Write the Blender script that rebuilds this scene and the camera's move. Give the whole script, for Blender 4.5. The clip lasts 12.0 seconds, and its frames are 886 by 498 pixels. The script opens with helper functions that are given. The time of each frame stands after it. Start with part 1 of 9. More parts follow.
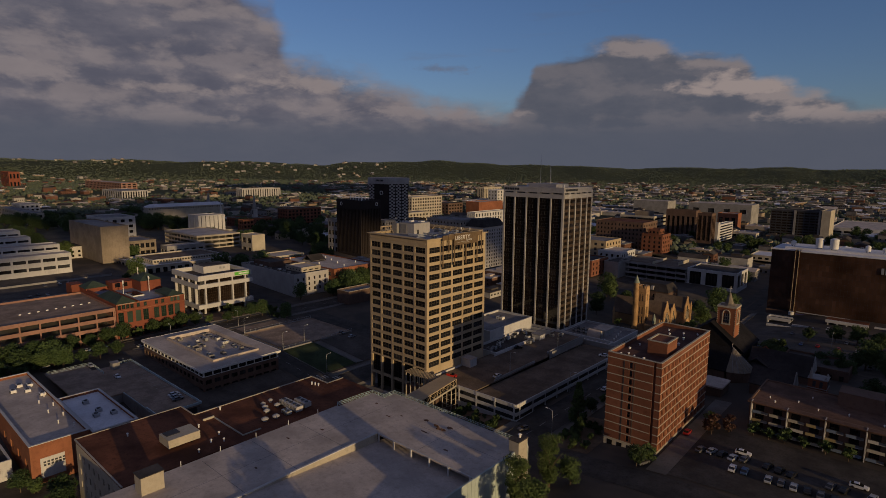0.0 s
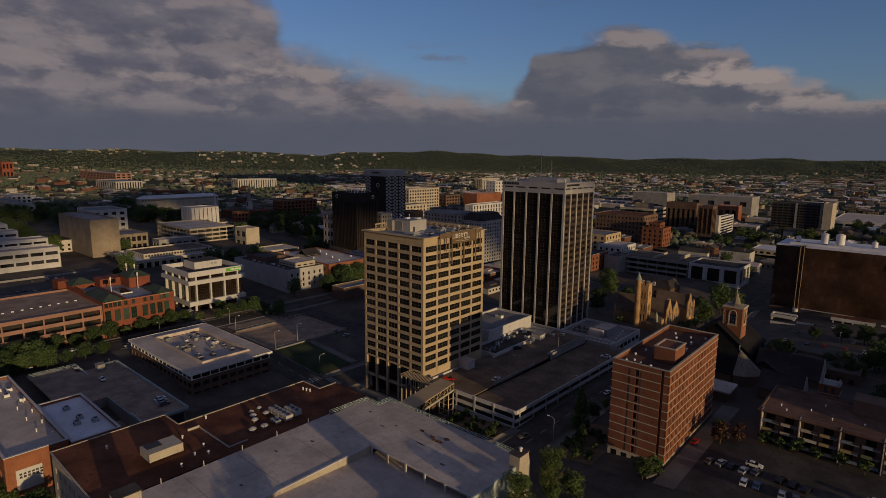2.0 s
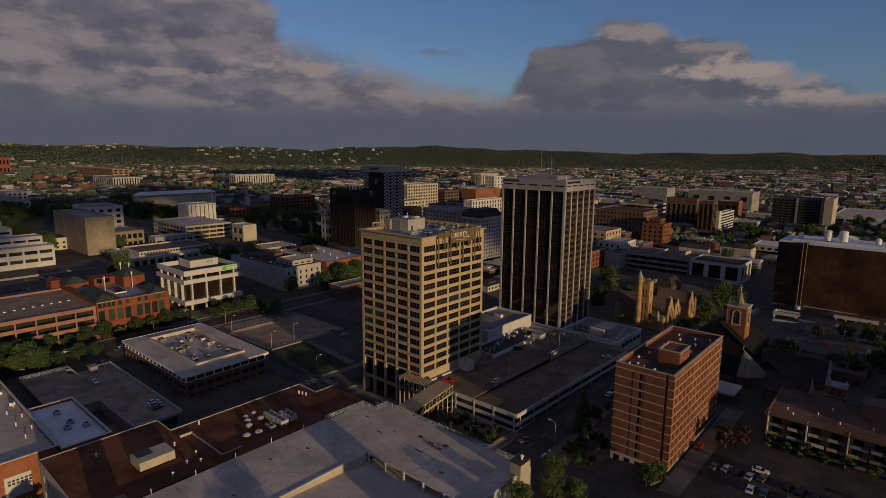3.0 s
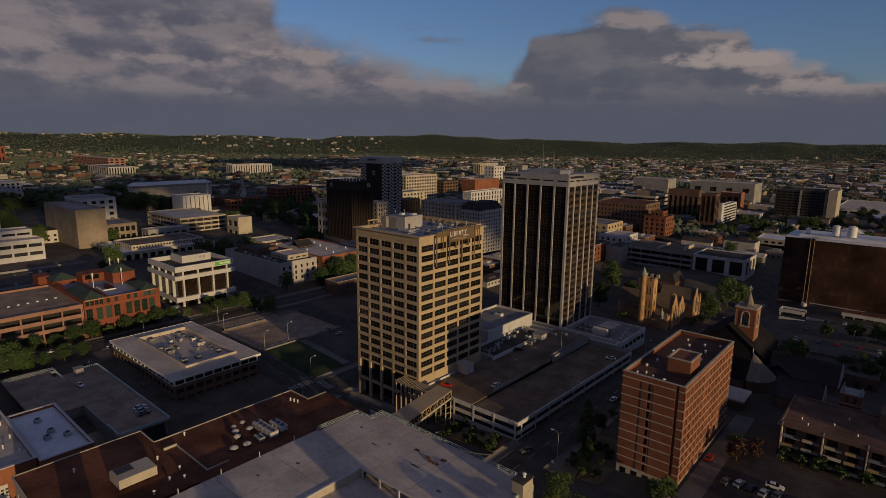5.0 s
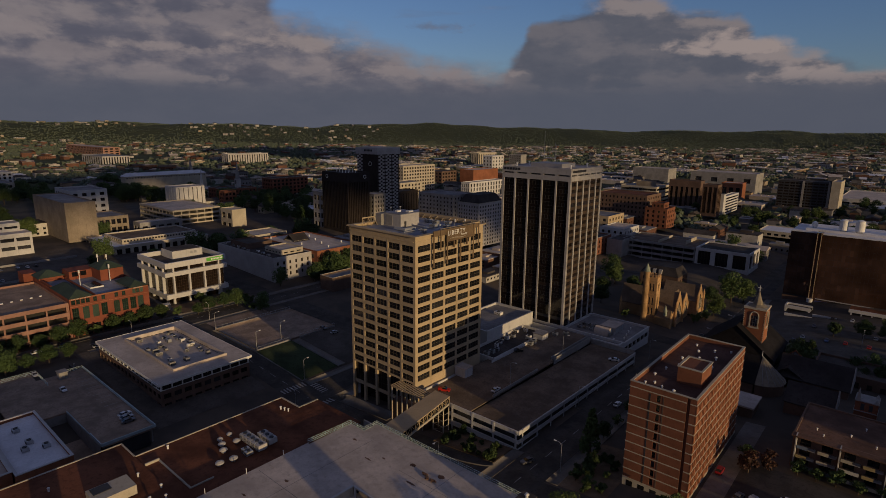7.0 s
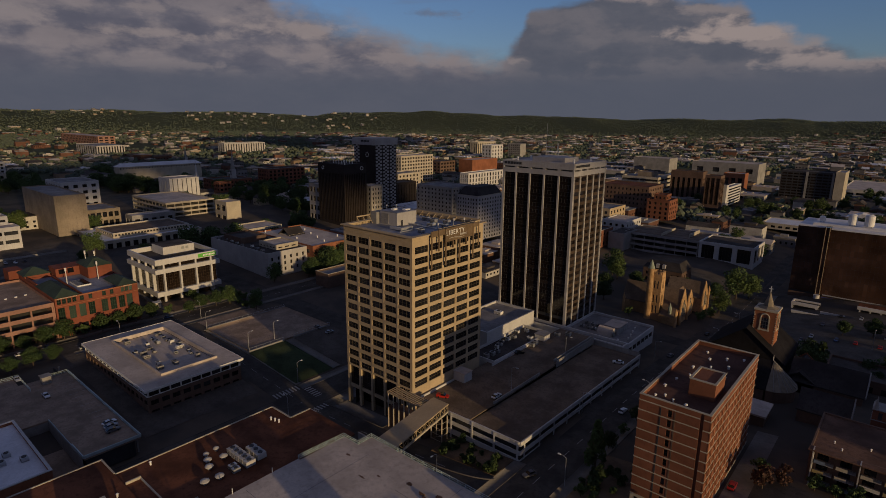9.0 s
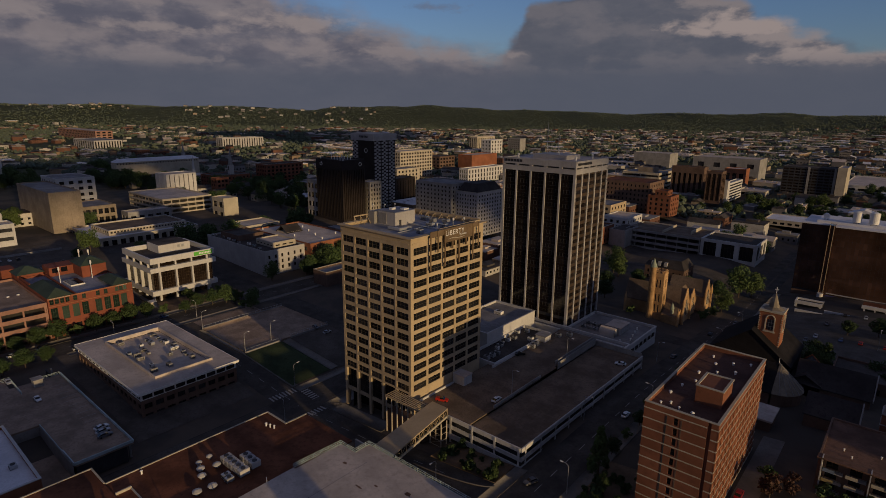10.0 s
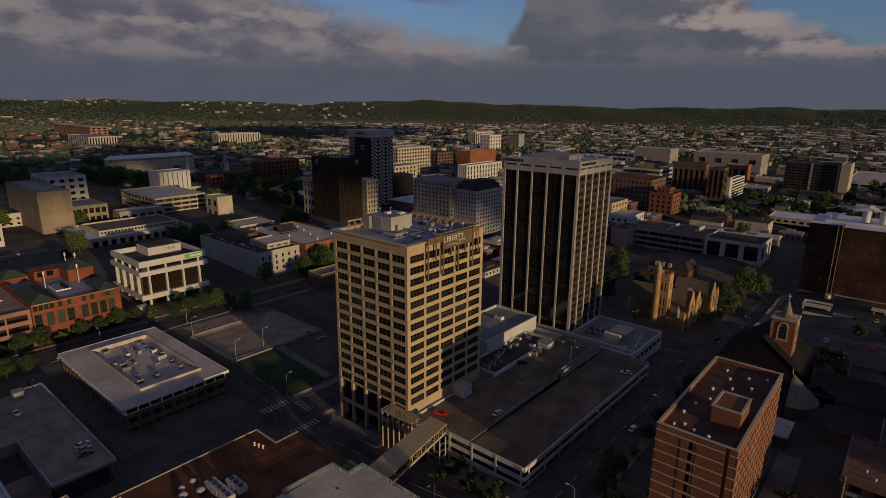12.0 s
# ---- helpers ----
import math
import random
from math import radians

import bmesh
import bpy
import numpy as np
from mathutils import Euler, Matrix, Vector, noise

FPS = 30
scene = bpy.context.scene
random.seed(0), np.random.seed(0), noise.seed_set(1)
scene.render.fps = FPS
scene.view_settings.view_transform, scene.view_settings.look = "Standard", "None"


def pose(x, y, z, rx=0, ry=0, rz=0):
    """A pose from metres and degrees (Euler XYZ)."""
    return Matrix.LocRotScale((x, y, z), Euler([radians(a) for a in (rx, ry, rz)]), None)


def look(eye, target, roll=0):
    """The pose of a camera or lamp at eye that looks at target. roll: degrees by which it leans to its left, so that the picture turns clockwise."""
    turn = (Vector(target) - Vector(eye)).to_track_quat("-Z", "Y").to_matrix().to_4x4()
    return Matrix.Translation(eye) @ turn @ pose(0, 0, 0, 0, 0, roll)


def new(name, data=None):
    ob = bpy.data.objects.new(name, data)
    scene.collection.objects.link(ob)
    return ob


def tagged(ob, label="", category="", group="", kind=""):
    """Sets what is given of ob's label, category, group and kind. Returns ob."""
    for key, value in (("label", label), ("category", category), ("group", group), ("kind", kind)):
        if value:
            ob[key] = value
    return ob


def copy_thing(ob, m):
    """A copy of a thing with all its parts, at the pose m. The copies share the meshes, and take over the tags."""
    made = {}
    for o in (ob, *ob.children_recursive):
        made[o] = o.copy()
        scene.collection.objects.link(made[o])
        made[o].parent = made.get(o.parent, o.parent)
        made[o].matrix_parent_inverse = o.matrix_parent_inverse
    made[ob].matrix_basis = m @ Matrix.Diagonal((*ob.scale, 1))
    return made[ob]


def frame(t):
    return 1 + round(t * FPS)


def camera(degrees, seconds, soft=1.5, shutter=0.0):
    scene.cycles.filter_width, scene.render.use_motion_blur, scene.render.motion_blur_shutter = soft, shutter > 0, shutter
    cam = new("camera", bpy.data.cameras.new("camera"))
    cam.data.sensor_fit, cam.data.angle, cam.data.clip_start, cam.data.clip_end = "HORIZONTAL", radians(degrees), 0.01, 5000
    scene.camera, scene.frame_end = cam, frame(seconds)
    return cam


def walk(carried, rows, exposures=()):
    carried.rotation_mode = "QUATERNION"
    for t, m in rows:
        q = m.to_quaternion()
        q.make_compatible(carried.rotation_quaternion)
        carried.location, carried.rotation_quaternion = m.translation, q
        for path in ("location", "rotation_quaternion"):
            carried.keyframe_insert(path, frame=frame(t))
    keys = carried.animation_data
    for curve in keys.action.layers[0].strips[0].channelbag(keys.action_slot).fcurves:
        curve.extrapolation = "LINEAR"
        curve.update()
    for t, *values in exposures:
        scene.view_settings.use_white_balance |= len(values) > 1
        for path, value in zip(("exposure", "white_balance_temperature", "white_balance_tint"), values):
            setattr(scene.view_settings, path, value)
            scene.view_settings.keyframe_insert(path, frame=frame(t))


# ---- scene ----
cam = camera(76.5, 12.0, soft=0.6)
PATH = [
    (0, (155.596, -166.661, 95.441), (154.288, -165.177, 95.147), 0.5),
    (0.5, (153.989, -164.785, 95.911), (152.683, -163.3, 95.609), 0.5),
    (1, (152.381, -162.843, 96.523), (151.077, -161.358, 96.212), 0.5),
    (1.5, (150.791, -161.046, 97.07), (149.49, -159.561, 96.751), 0.5),
    (2, (149.21, -159.143, 97.442), (147.912, -157.657, 97.114), 0.6),
    (2.5, (147.953, -157.519, 97.848), (146.657, -156.034, 97.513), 0.5),
    (3, (146.11, -155.391, 98.57), (144.817, -153.905, 98.224), 0.5),
    (4.8, (140.485, -148.335, 100.721), (139.197, -146.853, 100.338), 0.7),
    (5, (139.697, -147.694, 100.819), (138.412, -146.211, 100.435), 0.6),
    (5.5, (138.392, -145.989, 101.32), (137.109, -144.506, 100.927), 0.6),
    (6, (136.485, -143.814, 101.918), (135.205, -142.331, 101.514), 0.6),
    (6.5, (135.213, -142.123, 102.44), (133.935, -140.641, 102.027), 0.6),
    (7, (133.251, -139.947, 103.005), (131.976, -138.465, 102.581), 0.6),
    (9, (126.695, -132.14, 105.253), (125.43, -130.662, 104.789), 0.6),
    (9.5, (125.401, -130.596, 105.759), (124.137, -129.119, 105.287), 0.5),
    (10, (123.489, -128.378, 106.325), (122.229, -126.902, 105.842), 0.6),
    (10.5, (122.113, -126.749, 106.647), (120.855, -125.274, 106.156), 0.6),
    (11, (120.182, -124.437, 107.212), (118.926, -122.962, 106.714), 0.5),
    (11.5, (118.78, -122.707, 107.474), (117.525, -121.232, 106.974), 0.5),
    (12, (116.894, -120.536, 107.926), (115.641, -119.06, 107.425), 0.5),
]
walk(cam, [(t, look(eye, target, roll)) for t, eye, target, roll in PATH])

# ---- light: low evening sun, broken cloud ----
SUN_EL, SUN_SIDE = 7.4, -10.8            # degrees above the horizon, degrees from +X towards -Y
to_sun = Vector((math.cos(radians(SUN_EL)) * math.cos(radians(SUN_SIDE)), math.cos(radians(SUN_EL)) * math.sin(radians(SUN_SIDE)), math.sin(radians(SUN_EL))))
sun = new("sun", bpy.data.lights.new("sun", "SUN"))
sun.data.energy, sun.data.angle, sun.data.color = 2.75, radians(0.6), (1.0, 0.71, 0.37)
sun.matrix_world = look((0, 0, 400), Vector((0, 0, 400)) - to_sun)

world = bpy.data.worlds.new("evening_sky")
scene.world = world
world.use_nodes = True
wt = world.node_tree
wt.nodes.clear()


class Nodes:
    """Short calls for wiring one node tree."""

    def __init__(self, tree):
        self.t = tree

    def add(self, kind, **sets):
        n = self.t.nodes.new(kind)
        for k, v in sets.items():
            if k in ("operation", "blend_type", "data_type", "interpolation_type", "noise_dimensions", "feature"):
                setattr(n, k, v)
        return n

    def put(self, socket, v):
        if isinstance(v, (int, float, tuple)):
            socket.default_value = v
        else:
            self.t.links.new(v, socket)

    def math(self, op, a, b=0.0, c=0.0, clamp=False):
        n = self.add("ShaderNodeMath", operation=op)
        n.use_clamp = clamp
        for s, v in zip(n.inputs, (a, b, c)):
            self.put(s, v)
        return n.outputs[0]

    def smooth(self, v, lo, hi, a=0.0, b=1.0):
        n = self.add("ShaderNodeMapRange", interpolation_type="SMOOTHSTEP")
        for s, x in zip(n.inputs, (v, lo, hi, a, b)):
            self.put(s, x)
        return n.outputs[0]

    def noise(self, vec, scale, detail=4.0, rough=0.55, distort=0.0):
        n = self.add("ShaderNodeTexNoise")
        if vec is not None:
            self.put(n.inputs["Vector"], vec)
        n.inputs["Scale"].default_value, n.inputs["Detail"].default_value = scale, detail
        n.inputs["Roughness"].default_value, n.inputs["Distortion"].default_value = rough, distort
        return n.outputs["Fac"]

    def mix(self, fac, a, b):
        n = self.add("ShaderNodeMix", data_type="RGBA")
        self.put(n.inputs[0], fac)
        for s, v in ((n.inputs[6], a), (n.inputs[7], b)):
            self.put(s, v if not isinstance(v, tuple) or len(v) == 4 else (*v, 1.0))
        return n.outputs[2]

    def vec(self, x, y, z):
        n = self.add("ShaderNodeCombineXYZ")
        for s, v in zip(n.inputs, (x, y, z)):
            self.put(s, v)
        return n.outputs[0]


def build_sky():
    g = Nodes(wt)
    out, bg = g.add("ShaderNodeOutputWorld"), g.add("ShaderNodeBackground")
    sky = g.add("ShaderNodeTexSky")
    sky.sky_type, sky.sun_disc = "NISHITA", False
    sky.sun_elevation, sky.sun_rotation = radians(SUN_EL), radians(90 - SUN_SIDE)
    sky.altitude, sky.air_density, sky.dust_density, sky.ozone_density = 300, 1.0, 0.8, 2.0
    tc, sep = g.add("ShaderNodeTexCoord"), g.add("ShaderNodeSeparateXYZ")
    wt.links.new(tc.outputs["Generated"], sep.inputs[0])
    dx, dy, dz = sep.outputs
    # bearing and height over the horizon, counted from the line north-west
    ahead = g.math("ADD", g.math("MULTIPLY", dx, -0.661), g.math("MULTIPLY", dy, 0.750))
    side = g.math("ADD", g.math("MULTIPLY", dx, 0.750), g.math("MULTIPLY", dy, 0.661))
    u, flat = g.math("ARCTAN2", side, ahead), g.math("SQRT", g.math("ADD", g.math("MULTIPLY", ahead, ahead), g.math("MULTIPLY", side, side)))
    v = g.math("DIVIDE", dz, g.math("MAXIMUM", flat, 0.05))
    # upper edge of the cloud: a high bank that steps down to the right, then a leaning cumulus
    ramp = g.add("ShaderNodeValToRGB")
    ramp.color_ramp.interpolation = "EASE"
    outline = ((-0.80, 0.34), (-0.36, 0.32), (-0.292, 0.25), (-0.255, 0.185), (-0.14, 0.155), (-0.01, 0.120), (0.112, 0.094), (0.132, 0.122), (0.160, 0.168), (0.21, 0.187), (0.29, 0.206), (0.335, 0.204), (0.40, 0.180), (0.465, 0.168), (0.50, 0.136), (0.56, 0.108), (0.66, 0.084), (0.80, 0.07))
    stops = ramp.color_ramp.elements
    while len(stops) < len(outline):
        stops.new(0.5)
    for stop, (a, h) in zip(stops, outline):
        stop.position, stop.color = (a + 0.8) / 1.6, (h * 2.5, h * 2.5, h * 2.5, 1)
    g.put(ramp.inputs[0], g.math("MULTIPLY_ADD", u, 1 / 1.6, 0.5))
    edge = g.math("MULTIPLY", ramp.outputs[0], 0.4)
    tower = g.smooth(u, 0.09, 0.15)

    def billow(du, dv):
        """Lumpy cloud relief, flatter towards the horizon."""
        uu, vv = g.math("ADD", u, du), g.math("ADD", v, dv)
        p = g.vec(g.math("MULTIPLY", uu, 3.6), g.math("MULTIPLY", vv, 6.8), 1.7)
        q = g.vec(g.math("MULTIPLY", uu, 2.4), g.math("MULTIPLY", vv, 13.0), 4.4)
        return g.math("ADD", g.math("MULTIPLY", g.noise(p, 2.6, 7.0, 0.56, 0.12), 0.72), g.math("MULTIPLY", g.noise(q, 1.8, 6.0, 0.55, 0.15), 0.28))

    n1, n1b = billow(0.0, 0.0), billow(0.030, 0.022)
    p2 = g.vec(g.math("MULTIPLY", u, 2.4), g.math("MULTIPLY", v, 15.0), 5.1)
    n2 = g.noise(p2, 2.0, 6.0, 0.52, 0.15)
    lift = g.math("MULTIPLY", g.math("SUBTRACT", n1, 0.5), g.smooth(tower, 0.0, 1.0, 0.20, 0.12))
    depth = g.math("ADD", g.math("SUBTRACT", edge, v), lift)
    soft = g.smooth(tower, 0.0, 1.0, 0.050, 0.018)
    body = g.smooth(g.math("DIVIDE", depth, soft), -0.5, 1.0)
    fluff = g.noise(g.vec(g.math("MULTIPLY", u, 3.0), g.math("MULTIPLY", v, 6.0), 9.3), 9.0, 6.0, 0.6, 0.3)
    rough_edge = g.math("ADD", g.math("SUBTRACT", n1, 0.5), g.math("MULTIPLY", g.math("SUBTRACT", fluff, 0.5), 0.55))

    def lobe(u0, v0, ru, rv, amount):
        """One billow of the cloud that catches the sun, with a ragged outline."""
        a, b = g.math("DIVIDE", g.math("SUBTRACT", u, u0), ru), g.math("DIVIDE", g.math("SUBTRACT", v, v0), rv)
        d = g.math("SQRT", g.math("ADD", g.math("MULTIPLY", a, a), g.math("MULTIPLY", b, b)))
        return g.math("MULTIPLY", g.smooth(g.math("ADD", d, g.math("MULTIPLY", rough_edge, -4.5)), 0.25, 1.25, 1.0, 0.0), amount)

    # thin bits over the rest of the sky
    wisps = g.math("MAXIMUM", g.math("MULTIPLY", g.smooth(n2, 0.60, 0.78), 0.25), lobe(-0.02, 0.164, 0.07, 0.009, 0.5))
    cover = g.math("MAXIMUM", body, wisps)
    facing = g.smooth(g.math("SUBTRACT", n1, n1b), -0.05, 0.11)
    glow = g.math("MULTIPLY", facing, g.smooth(tower, 0.0, 1.0, 0.42, 0.16))
    for spot in ((-0.66, 0.128, 0.16, 0.018, 0.5), (-0.46, 0.117, 0.15, 0.012, 0.6), (-0.21, 0.134, 0.13, 0.016, 0.65), (-0.40, 0.071, 0.10, 0.009, 0.5), (-0.02, 0.091, 0.15, 0.011, 0.5), (-0.36, 0.165, 0.14, 0.018, 0.3),
                 (0.465, 0.128, 0.085, 0.017, 0.95), (0.535, 0.108, 0.06, 0.013, 0.7), (0.605, 0.080, 0.08, 0.012, 0.85), (0.35, 0.190, 0.14, 0.016, 0.6), (0.46, 0.163, 0.08, 0.010, 0.5), (0.33, 0.062, 0.16, 0.007, 0.15)):
        glow = g.math("MAXIMUM", glow, lobe(*spot))
    high = g.smooth(v, 0.045, 0.070)
    lit = g.math("MULTIPLY", glow, high, clamp=True)
    grain = g.math("ADD", g.math("MULTIPLY", n1, 0.5), g.math("ADD", g.math("MULTIPLY", n2, 0.25), g.math("MULTIPLY", fluff, 0.25)))
    shade = g.mix(g.smooth(grain, 0.39, 0.62), (0.82, 0.82, 1.09, 1), (1.36, 1.26, 1.48, 1))
    dark = g.mix(g.math("MULTIPLY", tower, 0.55), shade, (0.66, 0.77, 1.00, 1))
    cloud = g.mix(lit, dark, (2.70, 2.22, 2.12, 1))
    mist = g.smooth(v, 0.040, 0.095, 1.0, 0.0)
    cloud = g.mix(g.math("MULTIPLY", mist, 0.85), cloud, (0.75, 0.83, 1.11, 1))
    tint = g.add("ShaderNodeMix", data_type="RGBA", blend_type="MULTIPLY")
    tint.inputs[0].default_value, tint.inputs[7].default_value = 1.0, (0.53, 0.59, 0.85, 1)
    wt.links.new(sky.outputs[0], tint.inputs[6])
    blue = tint.outputs[2]
    # unseen broken grey-mauve cloud overhead and all round, added to set the fill light
    beyond = g.math("MAXIMUM", g.smooth(v, 0.36, 0.9), g.smooth(ahead, -0.3, 0.25, 1.0, 0.0))
    over = g.math("MULTIPLY", beyond, g.smooth(n1, 0.30, 0.62, 0.35, 0.85))
    whole = g.mix(over, g.mix(cover, blue, cloud), (0.90, 0.91, 1.42, 1))
    wt.links.new(whole, bg.inputs[0])
    bg.inputs[1].default_value = 0.110
    wt.links.new(bg.outputs[0], out.inputs[0])


build_sky()

# ---- materials ----


def material(name, colour, rough=0.85, metal=0.0, vary=0.25, scale=0.6, fine=8.0, bump=0.15, each=0.0, streaks=0.0, spec=0.12):
    """A weathered surface: broad stains, fine grain and a little relief, at real size. each: how much one piece differs from the next."""
    m = bpy.data.materials.new(name)
    m.use_nodes = True
    g = Nodes(m.node_tree)
    bsdf = m.node_tree.nodes["Principled BSDF"]
    tc = g.add("ShaderNodeTexCoord")
    pos = g.add("ShaderNodeNewGeometry").outputs["Position"]
    big = g.noise(pos, scale / 6.0, 5.0, 0.6)
    small = g.noise(pos, fine, 3.0, 0.6)
    lo, hi = tuple(c * (1 - vary) for c in colour), tuple(min(1.0, c * (1 + vary)) for c in colour)
    col = g.mix(g.smooth(big, 0.3, 0.7), lo, hi)
    col = g.mix(g.math("MULTIPLY", g.smooth(small, 0.35, 0.75), 0.35), col, tuple(c * 0.72 for c in colour))
    mid = g.noise(pos, scale * 1.3, 6.0, 0.68)
    col = g.mix(g.math("MULTIPLY", g.smooth(mid, 0.47, 0.72), min(0.75, vary * 2.2)), col, tuple(c * 0.55 for c in colour))
    if streaks:
        sx = g.add("ShaderNodeMapping")
        g.put(sx.inputs["Vector"], pos)
        sx.inputs["Scale"].default_value = (1.3, 1.3, 0.06)
        col = g.mix(g.math("MULTIPLY", g.smooth(g.noise(sx.outputs[0], 1.0, 5.0, 0.65), 0.5, 0.8), streaks), col, tuple(c * 0.35 for c in colour))
    if each:
        r = g.add("ShaderNodeObjectInfo").outputs["Random"]
        hsv = g.add("ShaderNodeHueSaturation")
        g.put(hsv.inputs["Color"], col)
        g.put(hsv.inputs["Value"], g.math("MULTIPLY_ADD", r, 2 * each, 1 - each))
        g.put(hsv.inputs["Hue"], g.math("MULTIPLY_ADD", r, each * 0.06, 0.5 - each * 0.03))
        col = hsv.outputs[0]
    g.put(bsdf.inputs["Base Color"], col)
    bsdf.inputs["Metallic"].default_value = metal
    bsdf.inputs["Specular IOR Level"].default_value = spec
    g.put(bsdf.inputs["Roughness"], g.math("MULTIPLY_ADD", small, 0.2, rough - 0.1, clamp=True))
    if bump:
        b = g.add("ShaderNodeBump")
        b.inputs["Strength"].default_value, b.inputs["Distance"].default_value = bump, 0.05
        g.put(b.inputs["Height"], small)
        m.node_tree.links.new(b.outputs[0], bsdf.inputs["Normal"])
    return m


def glass_material(name, tint, rough=0.08, spec=0.7, each=0.5, metal=0.0):
    """Dark window glass seen from outside by day: glossy, with panes that differ as blinds and rooms behind them do."""
    m = bpy.data.materials.new(name)
    m.use_nodes = True
    g = Nodes(m.node_tree)
    bsdf = m.node_tree.nodes["Principled BSDF"]
    r = g.add("ShaderNodeObjectInfo").outputs["Random"]
    pos = g.add("ShaderNodeNewGeometry").outputs["Position"]
    col = g.mix(g.math("MULTIPLY", g.math("POWER", r, 3.0), each), tint, tuple(min(1, c * 4 + 0.03) for c in tint))
    col = g.mix(g.smooth(g.noise(pos, 0.06, 2.0), 0.35, 0.7), col, tuple(c * 0.5 for c in tint))
    g.put(bsdf.inputs["Base Color"], col)
    bsdf.inputs["Roughness"].default_value, bsdf.inputs["Specular IOR Level"].default_value = rough, spec
    bsdf.inputs["Metallic"].default_value = metal
    b = g.add("ShaderNodeBump")
    b.inputs["Strength"].default_value, b.inputs["Distance"].default_value = 0.06, 0.3
    g.put(b.inputs["Height"], g.noise(pos, 0.4, 1.0))
    m.node_tree.links.new(b.outputs[0], bsdf.inputs["Normal"])
    return m


def leaf_material(name, colour, each=0.35, spread_=0.3):
    m = bpy.data.materials.new(name)
    m.use_nodes = True
    g = Nodes(m.node_tree)
    bsdf = m.node_tree.nodes["Principled BSDF"]
    geo = g.add("ShaderNodeNewGeometry")
    isl = geo.outputs["Random Per Island"]
    far = g.noise(geo.outputs["Position"], 0.02, 2.0)
    col = g.mix(isl, tuple(c * (1 - spread_) for c in colour), (colour[0] * (1 + spread_), colour[1] * (1 + 0.85 * spread_), colour[2] * (1 + 0.35 * spread_)))
    col = g.mix(g.math("MULTIPLY", g.smooth(far, 0.35, 0.65), each), col, (colour[0] * 1.5, colour[1] * 1.1, colour[2] * 0.7))
    g.put(bsdf.inputs["Base Color"], col)
    bsdf.inputs["Roughness"].default_value, bsdf.inputs["Specular IOR Level"].default_value = 0.7, 0.2
    return m


